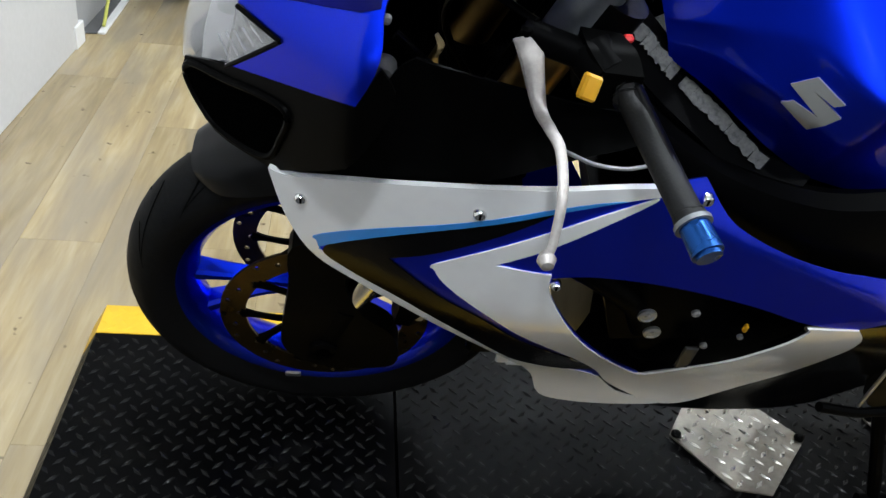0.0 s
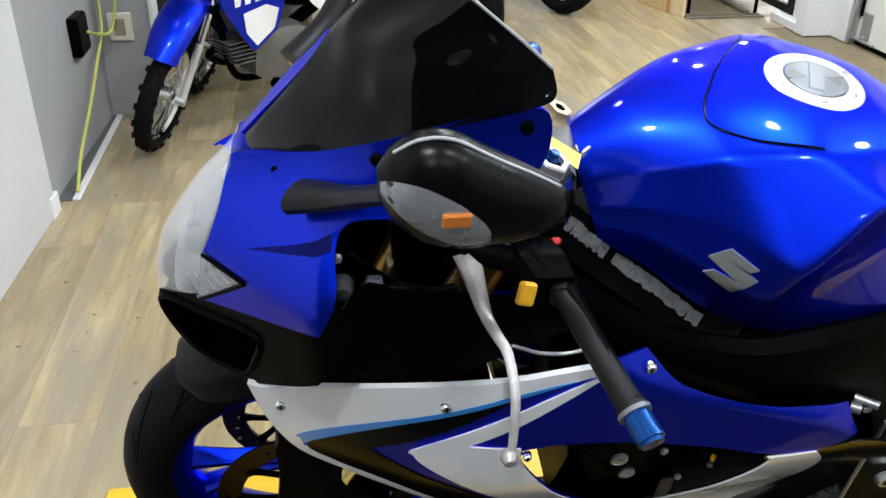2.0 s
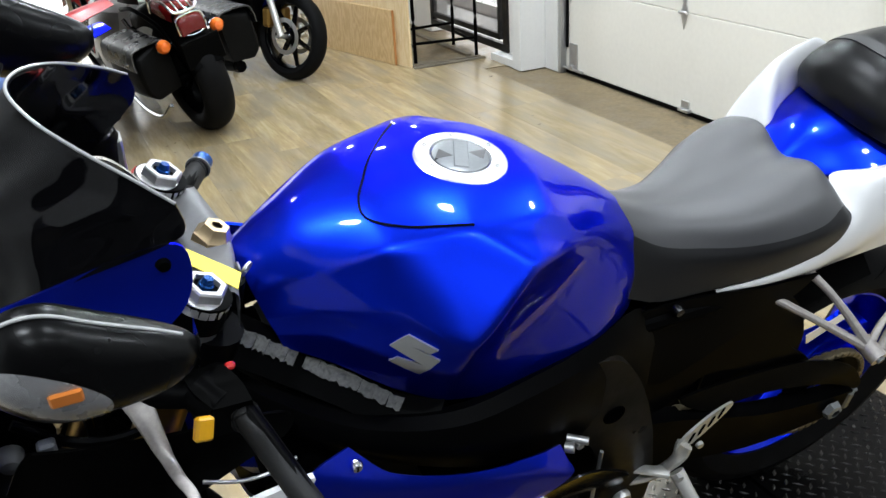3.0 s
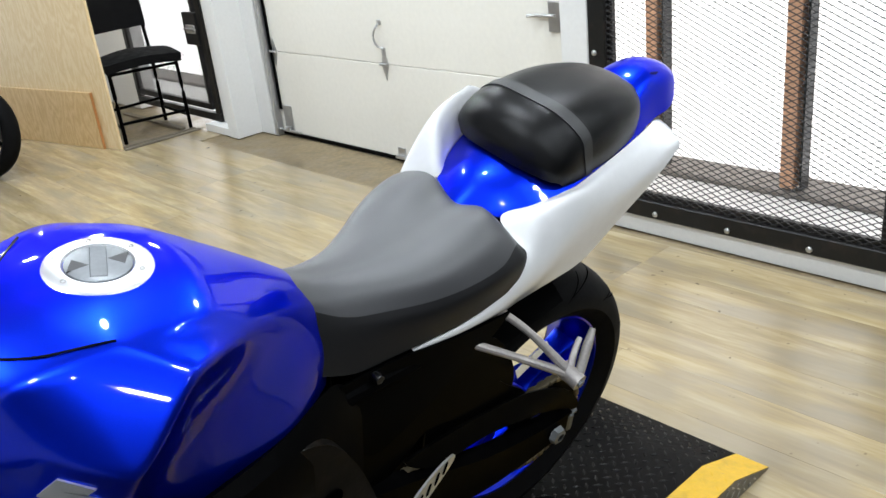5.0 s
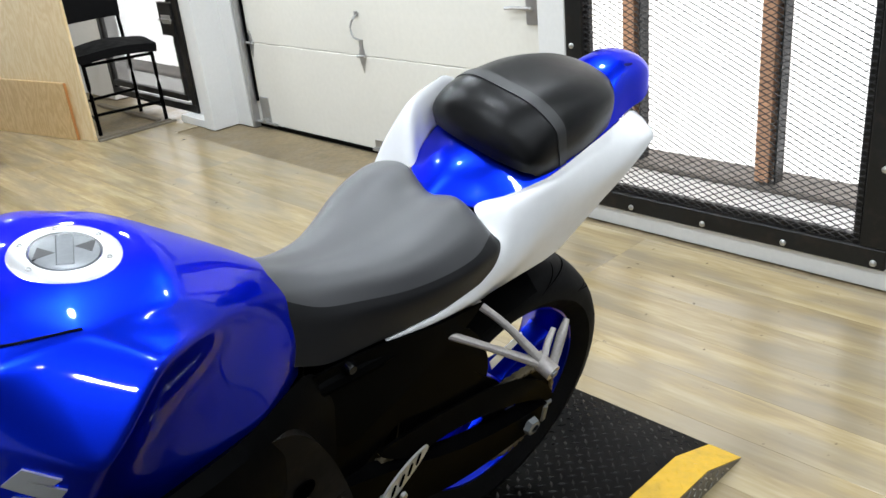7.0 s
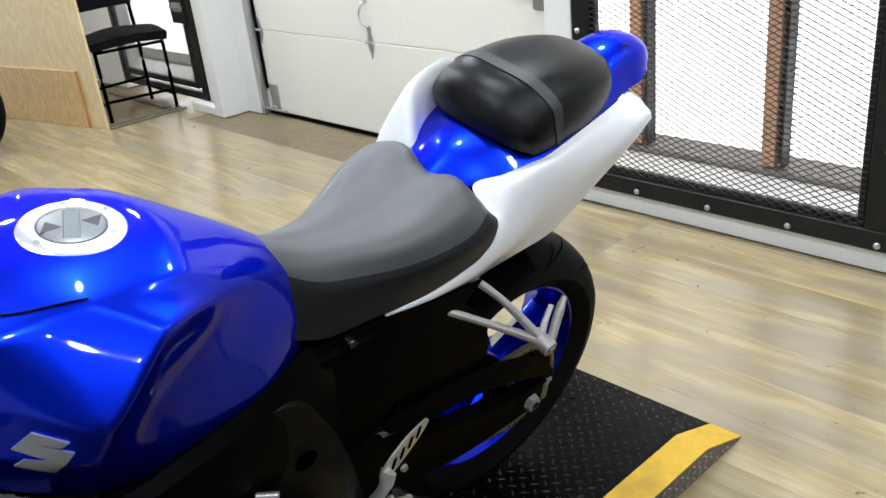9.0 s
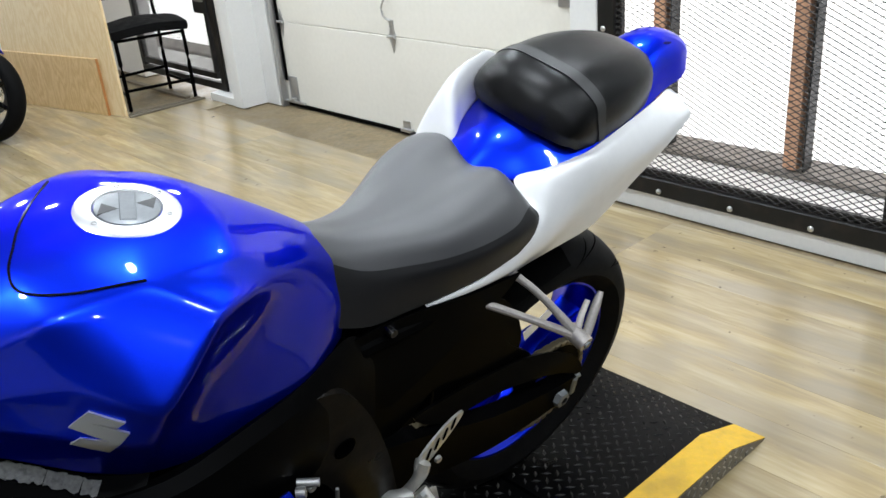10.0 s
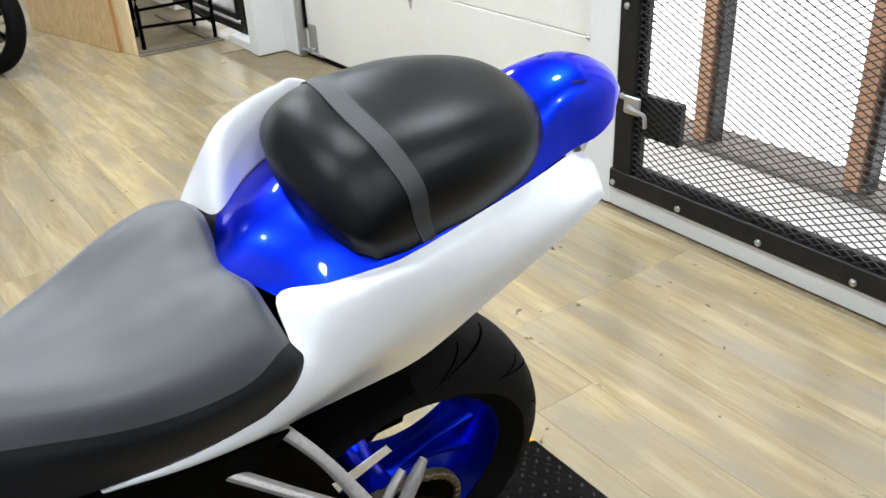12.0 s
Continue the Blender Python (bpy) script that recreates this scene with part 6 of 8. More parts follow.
part("dial_rim", moved(turned([(0.048, 0.0), (0.048, 0.006), (0.053, 0.006), (0.053, 0.0)], 28, True, axis="z"), pose(0.225, 0.03, 1.005, 0, 50)), CHROME, dash)


# small fittings seen between the cowl and the bars
for name, geom, mat, lab in (
        ("cowl_screw", moved(turned([(0, -0.004), (0.004, -0.003), (0.005, 0.003)], 10), pose(0.047, -0.168, 0.905)), STEEL, "bright cowl screw"),
        ("wire_tie", tube([(0.100, -0.118, 0.858), (0.106, -0.122, 0.846), (0.103, -0.120, 0.832)], [0.003, 0.006, 0.003], 8, 8, 0.5), surf("tan_tape", (0.36, 0.26, 0.12), 0.6), "tan tape on a wire"),
        ("connector", block(0.078, -0.128, 0.802, 0.097, -0.114, 0.824, 0.003), surf("grey_connector", (0.16, 0.17, 0.19), 0.4), "grey cable connector"),
        ("cable_clip", panel([(0.110, 0.780, 1), (0.125, 0.782, 1), (0.117, 0.797, 1)], lambda x, z: -0.121, 0.0, 0.02, 0.004, 1), surf("white_clip", (0.62, 0.62, 0.60), 0.4), "white plastic clip"),
        ("rubber_plug", moved(turned([(0, -0.012), (0.010, -0.010), (0.015, 0.0), (0.015, 0.01)], 16), pose(0.050, -0.118, 0.806)), surf("grey_rubber_plug", (0.05, 0.05, 0.05), 0.6), "dull grey rubber plug"),
        ("clutch_arm", tube([(0.205, -0.122, 0.737), (0.228, -0.124, 0.737), (0.243, -0.126, 0.744), (0.250, -0.126, 0.757)], [0.003, 0.006, 0.006, 0.003], 16, 8, 0.45), ALU, "pale cast cable arm"),
        ("wire_loom", tube([(0.06, -0.10, 0.84), (0.12, -0.115, 0.80), (0.19, -0.12, 0.80), (0.26, -0.10, 0.84)], 0.006, 24, 8), BLACK_PLASTIC, "black wire loom")):
    part(name, geom, mat, nose, lab)


# a black sheet added inside the far panels, for the darkness in the nose
part("inner_dark_sheet", block(-0.03, 0.138, 0.50, 0.36, 0.142, 0.80, 0.001), BLACK_PLASTIC, nose)

part("belly_bracket", merge(block(0.268, -0.104, 0.236, 0.290, -0.096, 0.262, 0.003), block(0.285, -0.106, 0.234, 0.318, -0.098, 0.242, 0.002)), WHITE, fair, "small white bracket below the fairing")

# mirrors
def mirror_thing(s):
    f = lambda p: (p[0], p[1] * s, p[2])
    secs = ((0.080, 0.010, 0.014, 1.102), (0.092, 0.024, 0.034, 1.098), (0.112, 0.033, 0.050, 1.094), (0.138, 0.036, 0.055, 1.088), (0.170, 0.034, 0.045, 1.079), (0.205, 0.027, 0.033, 1.071), (0.228, 0.018, 0.020, 1.069), (0.238, 0.008, 0.009, 1.070))

    def at(sec, deg, k=1.0, dy=0.0):
        x, ay, az, zc = sec
        a = radians(deg)
        return f((x, -0.281 - k * ay * math.cos(a) + dy, zc + k * az * math.sin(a)))
    ring = [d * 30 for d in range(12)]
    root = part("mirror", loft([[at(sec, d) for d in ring] for sec in secs], 5, 2, True, True), MIRROR_BLACK, bike, "black mirror with a clear turn signal")
    part("mirror_stem", tube([f((0.012, -0.125, 0.955)), f((0.055, -0.165, 0.985)), f((0.090, -0.215, 1.030)), f((0.12, -0.262, 1.070))], [0.026, 0.018, 0.015, 0.018], 20, 12, 0.6), MUDGUARD, root, "black mirror stem")
    part("housing_edge", tube([at(sec, 82, 1.01) for sec in secs[1:7]], 0.0016, 40, 8), surf("mirror_edge_grey", (0.35, 0.35, 0.35), 0.25), root, "pale housing edge")
    lens_secs = [(tuple(float(np.interp(x, [c[0] for c in secs], [c[i] for c in secs])) for i in range(4)), h) for x, h in ((0.081, 16), (0.086, 21), (0.096, 24), (0.115, 25), (0.138, 24), (0.152, 21), (0.161, 16), (0.166, 9), (0.1675, 3))]
    tip = lambda sec: 14 - 30 * (sec[0] - 0.081) / 0.0865
    sig = part("signal_lens", loft([[at(sec, tip(sec) + h * q, 1.085) for q in (1, 0.5, 0, -0.5, -1)] for sec, h in lens_secs], 3, 3), SIGNAL_LENS, root, "clear signal lens with an amber bulb")
    part("signal_reflector", loft([[at(sec, tip(sec) + h * q, 1.045) for q in (1, 0.5, 0, -0.5, -1)] for sec, h in lens_secs], 3, 3), surf("signal_reflector_grey", (0.36, 0.36, 0.37), 0.28, 0.6, var=0.22, scale=40, fine=220), sig, "bright signal reflector")
    part("signal_bulb", moved(block(-0.012, -0.002, -0.008, 0.012, 0.002, 0.008, 0.0018), Matrix.Translation(at(secs[3], 2, 1.05)) @ pose(0, 0, 0, 8 * s)), surf("signal_amber", (0.68, 0.20, 0.03), 0.3), sig, "amber bulb")
    part("mirror_glass", loft([[f((0.236, -0.268, 1.050)), f((0.236, -0.294, 1.055))], [f((0.240, -0.266, 1.088)), f((0.240, -0.292, 1.084))]], 2, 2), CHROME, root, "mirror glass")


mirror_thing(-1), mirror_thing(1)

# rider's seat: the fourth place of a row is where the side's shade tone starts
seat_rows = [
    [(0.850, 0.0, 0.880), (0.850, -0.034, 0.877), (0.850, -0.058, 0.862), (0.851, -0.066, 0.850), (0.852, -0.085, 0.815), (0.845, -0.105, 0.760)],
    [(0.905, 0.0, 0.858), (0.905, -0.040, 0.857), (0.905, -0.068, 0.844), (0.907, -0.086, 0.822), (0.908, -0.100, 0.795), (0.905, -0.112, 0.738)],
    [(0.970, 0.0, 0.848), (0.970, -0.045, 0.849), (0.968, -0.080, 0.839), (0.970, -0.102, 0.813), (0.970, -0.114, 0.792), (0.970, -0.118, 0.738)],
    [(1.040, 0.0, 0.848), (1.040, -0.056, 0.851), (1.035, -0.100, 0.841), (1.038, -0.123, 0.813), (1.040, -0.133, 0.793), (1.040, -0.128, 0.745)],
    [(1.100, 0.0, 0.858), (1.100, -0.064, 0.866), (1.100, -0.113, 0.855), (1.100, -0.139, 0.823), (1.100, -0.147, 0.805), (1.100, -0.139, 0.757)],
    [(1.150, 0.0, 0.868), (1.152, -0.064, 0.883), (1.153, -0.113, 0.869), (1.155, -0.143, 0.835), (1.155, -0.152, 0.815), (1.150, -0.147, 0.775)],
    [(1.182, 0.0, 0.866), (1.182, -0.060, 0.886), (1.186, -0.105, 0.871), (1.190, -0.132, 0.848), (1.198, -0.147, 0.825), (1.186, -0.150, 0.790)],
    [(1.192, 0.0, 0.852), (1.197, -0.056, 0.874), (1.201, -0.093, 0.863), (1.207, -0.122, 0.845), (1.216, -0.138, 0.830), (1.208, -0.147, 0.806)],
]
seat_skin = loft([off_side(r, 0.020 - 0.018 * sm(0.95, 1.16, r[0][0])) for r in seat_rows], 6, 5)
seat_cols = 10 * 5 + 1


def on_top(f):
    """Whether a face of the seat's skin takes the lighter tone of the top."""
    return abs(f[0] % seat_cols + 0.5 - 25) < 15


rider_seat = part("rider_seat", thick((seat_skin[0], [f for f in seat_skin[1] if on_top(f)]), 0.006), SEAT, bike, "grey vinyl rider seat, its sides darkened for shade", 50)
for sgn in (-1, 1):
    part("seat_side", thick((seat_skin[0], [f for f in seat_skin[1] if not on_top(f) and (f[0] % seat_cols - 25) * sgn > 0]), 0.006), SEAT_SIDE, rider_seat, "vinyl seat side in a darker shade tone", 50)

# pillion seat
pil_rows = [
    [(1.268, 0.0, 0.922), (1.272, -0.050, 0.920), (1.288, -0.095, 0.914), (1.300, -0.108, 0.912), (1.310, -0.112, 0.906)],
    [(1.264, 0.0, 0.955), (1.268, -0.055, 0.952), (1.285, -0.102, 0.940), (1.302, -0.115, 0.930), (1.330, -0.114, 0.904)],
    [(1.283, 0.0, 0.990), (1.288, -0.060, 0.984), (1.304, -0.106, 0.964), (1.318, -0.118, 0.938), (1.350, -0.115, 0.905)],
    [(1.330, 0.0, 1.010), (1.335, -0.062, 1.005), (1.345, -0.107, 0.980), (1.352, -0.117, 0.945), (1.370, -0.113, 0.907)],
    [(1.430, 0.0, 1.016), (1.430, -0.062, 1.012), (1.433, -0.101, 0.991), (1.437, -0.111, 0.955), (1.445, -0.106, 0.915)],
    [(1.510, 0.0, 1.010), (1.510, -0.053, 1.006), (1.512, -0.085, 0.987), (1.515, -0.093, 0.957), (1.520, -0.089, 0.922)],
    [(1.556, 0.0, 0.996), (1.554, -0.040, 0.992), (1.552, -0.062, 0.978), (1.553, -0.070, 0.953), (1.555, -0.068, 0.928)],
    [(1.580, 0.0, 0.966), (1.578, -0.030, 0.963), (1.573, -0.046, 0.956), (1.572, -0.051, 0.945), (1.571, -0.050, 0.932)],
]
pillion = part("pillion_seat", thick(loft(both(pil_rows), 6, 5), 0.005), SEAT_BLACK, bike, "black vinyl pillion seat with a grey strap", 50)


def strap_row(u):
    """A line across the pillion seat, a little above its cover; u counts its rows."""
    i = int(u)
    out = []
    for a, b, c, d in zip(pil_rows[i - 1], pil_rows[i], pil_rows[i + 1], pil_rows[i + 2]):
        p = curve_pts([a, b, c, d], 30)[10 + round(10 * (u - i))]
        lift = Vector((0, p.y, max(0.0, p.z - 0.925))).normalized() * 0.0020
        out.append(tuple(p + lift))
    return out


part("seat_strap", thick(loft(both([strap_row(u) for u in (2.9, 3.0, 3.1, 3.2)]), 2, 6), 0.002), SEAT_STRAP, pillion, "grey strap across the seat")

# tail
tail = thing("tail_unit", "", "")
tail.parent = bike
for k in ("label", "category"):
    if k in tail:
        del tail[k]
# the blue top, from the middle out to its joint with the white sides
top_rows = [
    [(1.180, 0.0, 0.856), (1.198, -0.036, 0.860), (1.216, -0.071, 0.861)],
    [(1.230, 0.0, 0.898), (1.241, -0.048, 0.893), (1.262, -0.096, 0.880)],
    [(1.290, 0.0, 0.922), (1.296, -0.062, 0.915), (1.310, -0.113, 0.895)],
    [(1.350, 0.0, 0.932), (1.350, -0.070, 0.923), (1.345, -0.118, 0.903)],
    [(1.450, 0.0, 0.948), (1.450, -0.066, 0.936), (1.450, -0.104, 0.913)],
    [(1.540, 0.0, 0.972), (1.540, -0.056, 0.958), (1.535, -0.089, 0.919)],
    [(1.600, 0.0, 0.992), (1.600, -0.048, 0.979), (1.605, -0.073, 0.926)],
    [(1.655, 0.0, 0.998), (1.655, -0.046, 0.984), (1.650, -0.069, 0.931)],
    [(1.702, 0.0, 0.984), (1.698, -0.036, 0.973), (1.687, -0.055, 0.938)],
    [(1.730, 0.0, 0.958), (1.725, -0.022, 0.953), (1.712, -0.034, 0.938)],
]
part("tail_top", thick(loft(both(top_rows), 6, 6), 0.004), BLUE, tail, "glossy blue tail top", 50)
for s in (-1, 1):
    part("tail_scoop", moved(turned([(0.0, 0.0012), (0.4, 0.0009), (0.8, 0.0003), (1.0, -0.0004)], 20, axis="z"), pose(1.640, s * 0.033, 0.9915, -14 * s, 2) @ Matrix.Diagonal((0.019, 0.0055, 1, 1))), NAVY, tail, "dark blue oval painting a scoop's shade on the tail top")
side_rows = [
    [(1.005, -0.119, 0.735), (1.006, -0.121, 0.732), (1.008, -0.121, 0.729), (1.012, -0.118, 0.725)],
    [(1.085, -0.136, 0.750), (1.087, -0.139, 0.745), (1.088, -0.139, 0.738), (1.091, -0.135, 0.733)],
    [(1.150, -0.146, 0.774), (1.154, -0.150, 0.765), (1.158, -0.150, 0.752), (1.166, -0.142, 0.737)],
    [(1.184, -0.148, 0.800), (1.192, -0.153, 0.786), (1.200, -0.152, 0.765), (1.212, -0.140, 0.739)],
    [(1.206, -0.130, 0.836), (1.220, -0.149, 0.818), (1.232, -0.154, 0.782), (1.244, -0.140, 0.741)],
    [(1.217, -0.073, 0.862), (1.240, -0.126, 0.872), (1.262, -0.154, 0.812), (1.272, -0.141, 0.744)],
    [(1.263, -0.098, 0.881), (1.276, -0.132, 0.891), (1.292, -0.154, 0.830), (1.305, -0.142, 0.747)],
    [(1.311, -0.115, 0.896), (1.322, -0.140, 0.900), (1.332, -0.153, 0.842), (1.345, -0.143, 0.752)],
    [(1.346, -0.120, 0.904), (1.357, -0.139, 0.900), (1.367, -0.151, 0.850), (1.385, -0.143, 0.766)],
    [(1.450, -0.106, 0.914), (1.455, -0.126, 0.904), (1.460, -0.144, 0.868), (1.470, -0.140, 0.812)],
    [(1.535, -0.091, 0.920), (1.540, -0.115, 0.910), (1.545, -0.135, 0.887), (1.550, -0.138, 0.856)],
    [(1.605, -0.075, 0.925), (1.612, -0.100, 0.915), (1.616, -0.122, 0.905), (1.615, -0.131, 0.893)],
]
far_side = [[(x, -y, z + (0.064 * sm(1.17, 1.24, x) * sm(1.46, 1.36, x) if j == 1 else 0.062 * sm(1.17, 1.24, x) * sm(1.46, 1.36, x) if j == 2 else 0.0)) for j, (x, y, z) in enumerate(r)] for r in side_rows]
part("tail_side", thick(loft(side_rows, 6, 6), 0.004), WHITE, tail, "white tail side panel", 50)
part("tail_side", thick(loft(far_side, 6, 6), 0.004), WHITE, tail, "white tail side panel", 50)
two_sides("tail_end_cap", loft([[(1.606, -0.074, 0.923), (1.613, -0.100, 0.913), (1.616, -0.129, 0.892)], [(1.630, -0.067, 0.916), (1.635, -0.092, 0.904), (1.632, -0.117, 0.880)], [(1.640, -0.030, 0.910), (1.645, -0.050, 0.890), (1.640, -0.070, 0.865)]], 4, 4), surf("pale_grey_plastic", (0.55, 0.55, 0.57), 0.4), tail, "pale grey inner end of the tail")
part("under_tail", thick(loft(both([[(1.05, 0, 0.70), (1.05, -0.10, 0.71)], [(1.25, 0, 0.70), (1.25, -0.12, 0.722)], [(1.45, 0, 0.76), (1.45, -0.10, 0.782)], [(1.65, 0, 0.872), (1.65, -0.07, 0.880)]]), 5, 4), 0.004), BLACK_PLASTIC, tail)
part("tail_lamp", thick(loft(both([[(1.712, 0, 0.946), (1.705, -0.026, 0.936), (1.684, -0.046, 0.930)], [(1.690, 0, 0.912), (1.684, -0.028, 0.908), (1.664, -0.048, 0.910)], [(1.664, 0, 0.890), (1.656, -0.036, 0.890), (1.642, -0.060, 0.896)]]), 4, 5), 0.003), LENS, tail, "clear tail lamp lens")
part("tail_lamp_inner", loft(both([[(1.690, 0, 0.942), (1.668, -0.040, 0.928)], [(1.655, 0, 0.896), (1.640, -0.050, 0.896)]]), 3, 3), REFLECTOR, tail)
part("subframe_rail", merge(tube([(0.86, -0.11, 0.70), (1.05, -0.115, 0.705), (1.25, -0.10, 0.72), (1.45, -0.085, 0.80)], 0.016, 20, 10), tube([(0.86, 0.11, 0.70), (1.05, 0.115, 0.705), (1.25, 0.10, 0.72), (1.45, 0.085, 0.80)], 0.016, 20, 10)), BLACK_METAL, tail)
side_cover = [(0.86, 0.73, 1), (1.00, 0.735), (1.10, 0.728), (1.20, 0.722, 1), (1.16, 0.685), (1.08, 0.64), (1.00, 0.58), (0.94, 0.55), (0.88, 0.62)]
two_sides("seat_side_cover", panel(side_cover, lambda x, z: -0.118 - 0.02 * sm(0.9, 1.1, x), 0, 0.02, 0.004), BLACK_PLASTIC, tail, "black plastic cover under the seat")
part("side_cover_bolt", moved(turned([(0, -0.012), (0.007, -0.012), (0.010, -0.006), (0.011, 0.004)], 14), pose(0.935, -0.120, 0.722)), BLACK_GLOSS, tail, "glossy black cover bolt")


# passenger peg hangers
def hanger(s):
    f = lambda p: (p[0], p[1] * s, p[2])
    root = part("pillion_hanger", merge(tube([f((1.188, -0.120, 0.722)), f((1.228, -0.165, 0.680)), f((1.266, -0.225, 0.622))], [0.009, 0.008, 0.0105], 16, 10, 0.75), tube([f((1.108, -0.116, 0.696)), f((1.185, -0.170, 0.658)), f((1.258, -0.222, 0.620))], [0.009, 0.008, 0.010], 16, 10, 0.75)), LEVER, bike, "cast aluminium pillion peg hanger")
    part("hanger_boss", rod(f((1.266, -0.212, 0.620)), f((1.268, -0.252, 0.612)), 0.015, 16), LEVER, root)
    part("hanger_bolt", rod(f((1.268, -0.250, 0.613)), f((1.2685, -0.256, 0.612)), 0.007, 10), CAP_GREY, root)
    peg = part("pillion_peg", tube([f((1.278, -0.240, 0.606)), f((1.294, -0.232, 0.628)), f((1.314, -0.222, 0.656)), f((1.328, -0.216, 0.676))], [0.008, 0.0085, 0.0085, 0.005], 16, 10, 0.55), LEVER, root, "folded aluminium pillion peg")
    part("peg_spring_plate", tube([f((1.264, -0.230, 0.618)), f((1.284, -0.218, 0.645)), f((1.304, -0.21, 0.664))], [0.007, 0.006, 0.005], 12, 8, 0.5), LEVER, root)
    part("hanger_bolt", moved(turned([(0, -0.006), (0.008, -0.006), (0.009, 0.0)], 10), pose(*f((1.108, -0.127, 0.696)))), STEEL, root)


hanger(-1), hanger(1)


# rider's footrests
def footrest(s):
    f = lambda p: (p[0], p[1] * s, p[2])
    root = part("footrest_hanger", merge(tube([f((0.90, -0.155, 0.36)), f((0.93, -0.185, 0.40)), f((0.955, -0.200, 0.445)), f((0.965, -0.198, 0.48))], [0.014, 0.011, 0.012, 0.014], 18, 10, 0.6), tube([f((0.905, -0.165, 0.405)), f((0.925, -0.19, 0.42)), f((0.945, -0.205, 0.425))], [0.010, 0.010, 0.013], 14, 10, 0.6)), ALU, bike, "cast aluminium footrest hanger")
    peg = part("footpeg", tube([f((0.952, -0.212, 0.432)), f((0.963, -0.25, 0.402)), f((0.981, -0.300, 0.361))], [0.014, 0.0125, 0.0105], 14, 12, 0.8), ALU, root, "worn aluminium footpeg")
    part("peg_bead", moved(turned([(0, -0.006), (0.006, -0.005), (0.008, 0.0), (0.006, 0.006)], 12), pose(*f((0.982, -0.304, 0.358)))), ALU, peg)
    gs = lambda x, z: (0.952 + 0.79 * (x - 0.958), 0.466 + 0.79 * (z - 0.470))
    guard = [gs(*q) for q in ((0.958, 0.470), (0.985, 0.462), (1.020, 0.478), (1.078, 0.522), (1.092, 0.545), (1.080, 0.552), (1.040, 0.545), (0.990, 0.520), (0.962, 0.492))]
    yy = lambda x, z: -0.196 + 0.10 * (x - 0.96)
    gd = part("heel_guard", panel(guard, yy, 0.0, 0.02, 0.004, 3) if s < 0 else mirrored(panel(guard, yy, 0.0, 0.02, 0.004, 3)), ALU, root, "bare aluminium heel guard with slots")
    for k in range(4):
        cx, cz = 0.992 + 0.023 * k, 0.492 + 0.0135 * k
        sl = panel([gs(cx - 0.006, cz - 0.012), gs(cx + 0.001, cz - 0.012), gs(cx + 0.008, cz + 0.014), gs(cx + 0.001, cz + 0.014)], yy, 0.0014, 0.02, 0.001, 2)
        part("guard_slot", sl if s < 0 else mirrored(sl), GROOVE, gd)
    part("hanger_bolt", moved(turned([(0, -0.008), (0.008, -0.008), (0.009, 0.0)], 6), pose(*f((0.945, -0.222, 0.436)))), STEEL, root)
    part("guard_bolt", moved(turned([(0, -0.006), (0.006, -0.006), (0.007, 0.0)], 10), pose(*f((1.00, -0.196, 0.462)))), STEEL, root)
    if s < 0:
        part("shift_lever", tube([(0.86, -0.20, 0.30), (0.80, -0.21, 0.31), (0.73, -0.215, 0.33)], 0.008, 12, 8), BLACK_METAL, root, "gear lever")
        part("shift_rod", rod((0.785, -0.205, 0.56), (0.80, -0.205, 0.32), 0.003, 8), STEEL, root, "thin steel shift rod")


footrest(-1), footrest(1)

# swingarm, chain and rear mudguard
# black sheet added beyond the wheel, to shut out the bright floor
part("far_dark_sheet", block(0.93, 0.118, 0.20, 1.57, 0.124, 0.50, 0.002), BLACK_METAL, bike)
# black inner side, added to keep the shaded wheel dark
part("hugger_side", panel([(1.075, 0.40, 1), (1.085, 0.58), (1.15, 0.635), (1.225, 0.625), (1.290, 0.52), (1.290, 0.43, 1), (1.18, 0.40)], lambda x, z: -0.100, 0, 0.03, 0.004), BLACK_PLASTIC, bike, "black plastic hugger side, added to darken the wheel")
swing = part("swingarm", merge(*[loft([[(x, s * y0, z0), (x, s * (y0 + 0.034), z0), (x, s * (y0 + 0.034), z1), (x, s * y0, z1)] for x, y0, z0, z1 in ((0.88, 0.075, 0.33, 0.45), (1.02, 0.10, 0.32, 0.44), (1.20, 0.112, 0.29, 0.385), (1.36, 0.112, 0.285, 0.352), (1.45, 0.112, 0.290, 0.345))], 4, 1, True, True) for s in (-1, 1)]), BLACK_METAL, bike, "black box-section swingarm")
part("chain_adjuster", merge(rod((1.45, -0.13, 0.317), (1.485, -0.13, 0.317), 0.006), block(1.44, -0.150, 0.295, 1.455, -0.112, 0.340, 0.003)), CAP_GREY, swing, "dull steel chain adjuster")
part("axle_nut", moved(turned([(0.010, -0.014), (0.018, -0.012), (0.021, 0.0)], 6), pose(1.400, -0.150, 0.317)), CAP_GREY, swing, "dull steel axle nut")
part("rear_axle", rod((1.40, -0.155, 0.317), (1.40, 0.15, 0.317), 0.011), STEEL, swing)
sprv = []
for k in range(43 * 4):
    a = 2 * math.pi * k / (43 * 4)
    r = 0.112 if k % 4 in (1, 2) else 0.105
    sprv.append((r * math.cos(a), r * math.sin(a)))
sp = []
n = len(sprv)
sv = [(1.40 + x, -0.103, 0.317 + z) for x, z in sprv] + [(1.40 + x, -0.109, 0.317 + z) for x, z in sprv] + [(1.40 + 0.05 * x / 0.112, -0.103, 0.317 + 0.05 * z / 0.112) for x, z in sprv] + [(1.40 + 0.05 * x / 0.112, -0.109, 0.317 + 0.05 * z / 0.112) for x, z in sprv]
sf = []
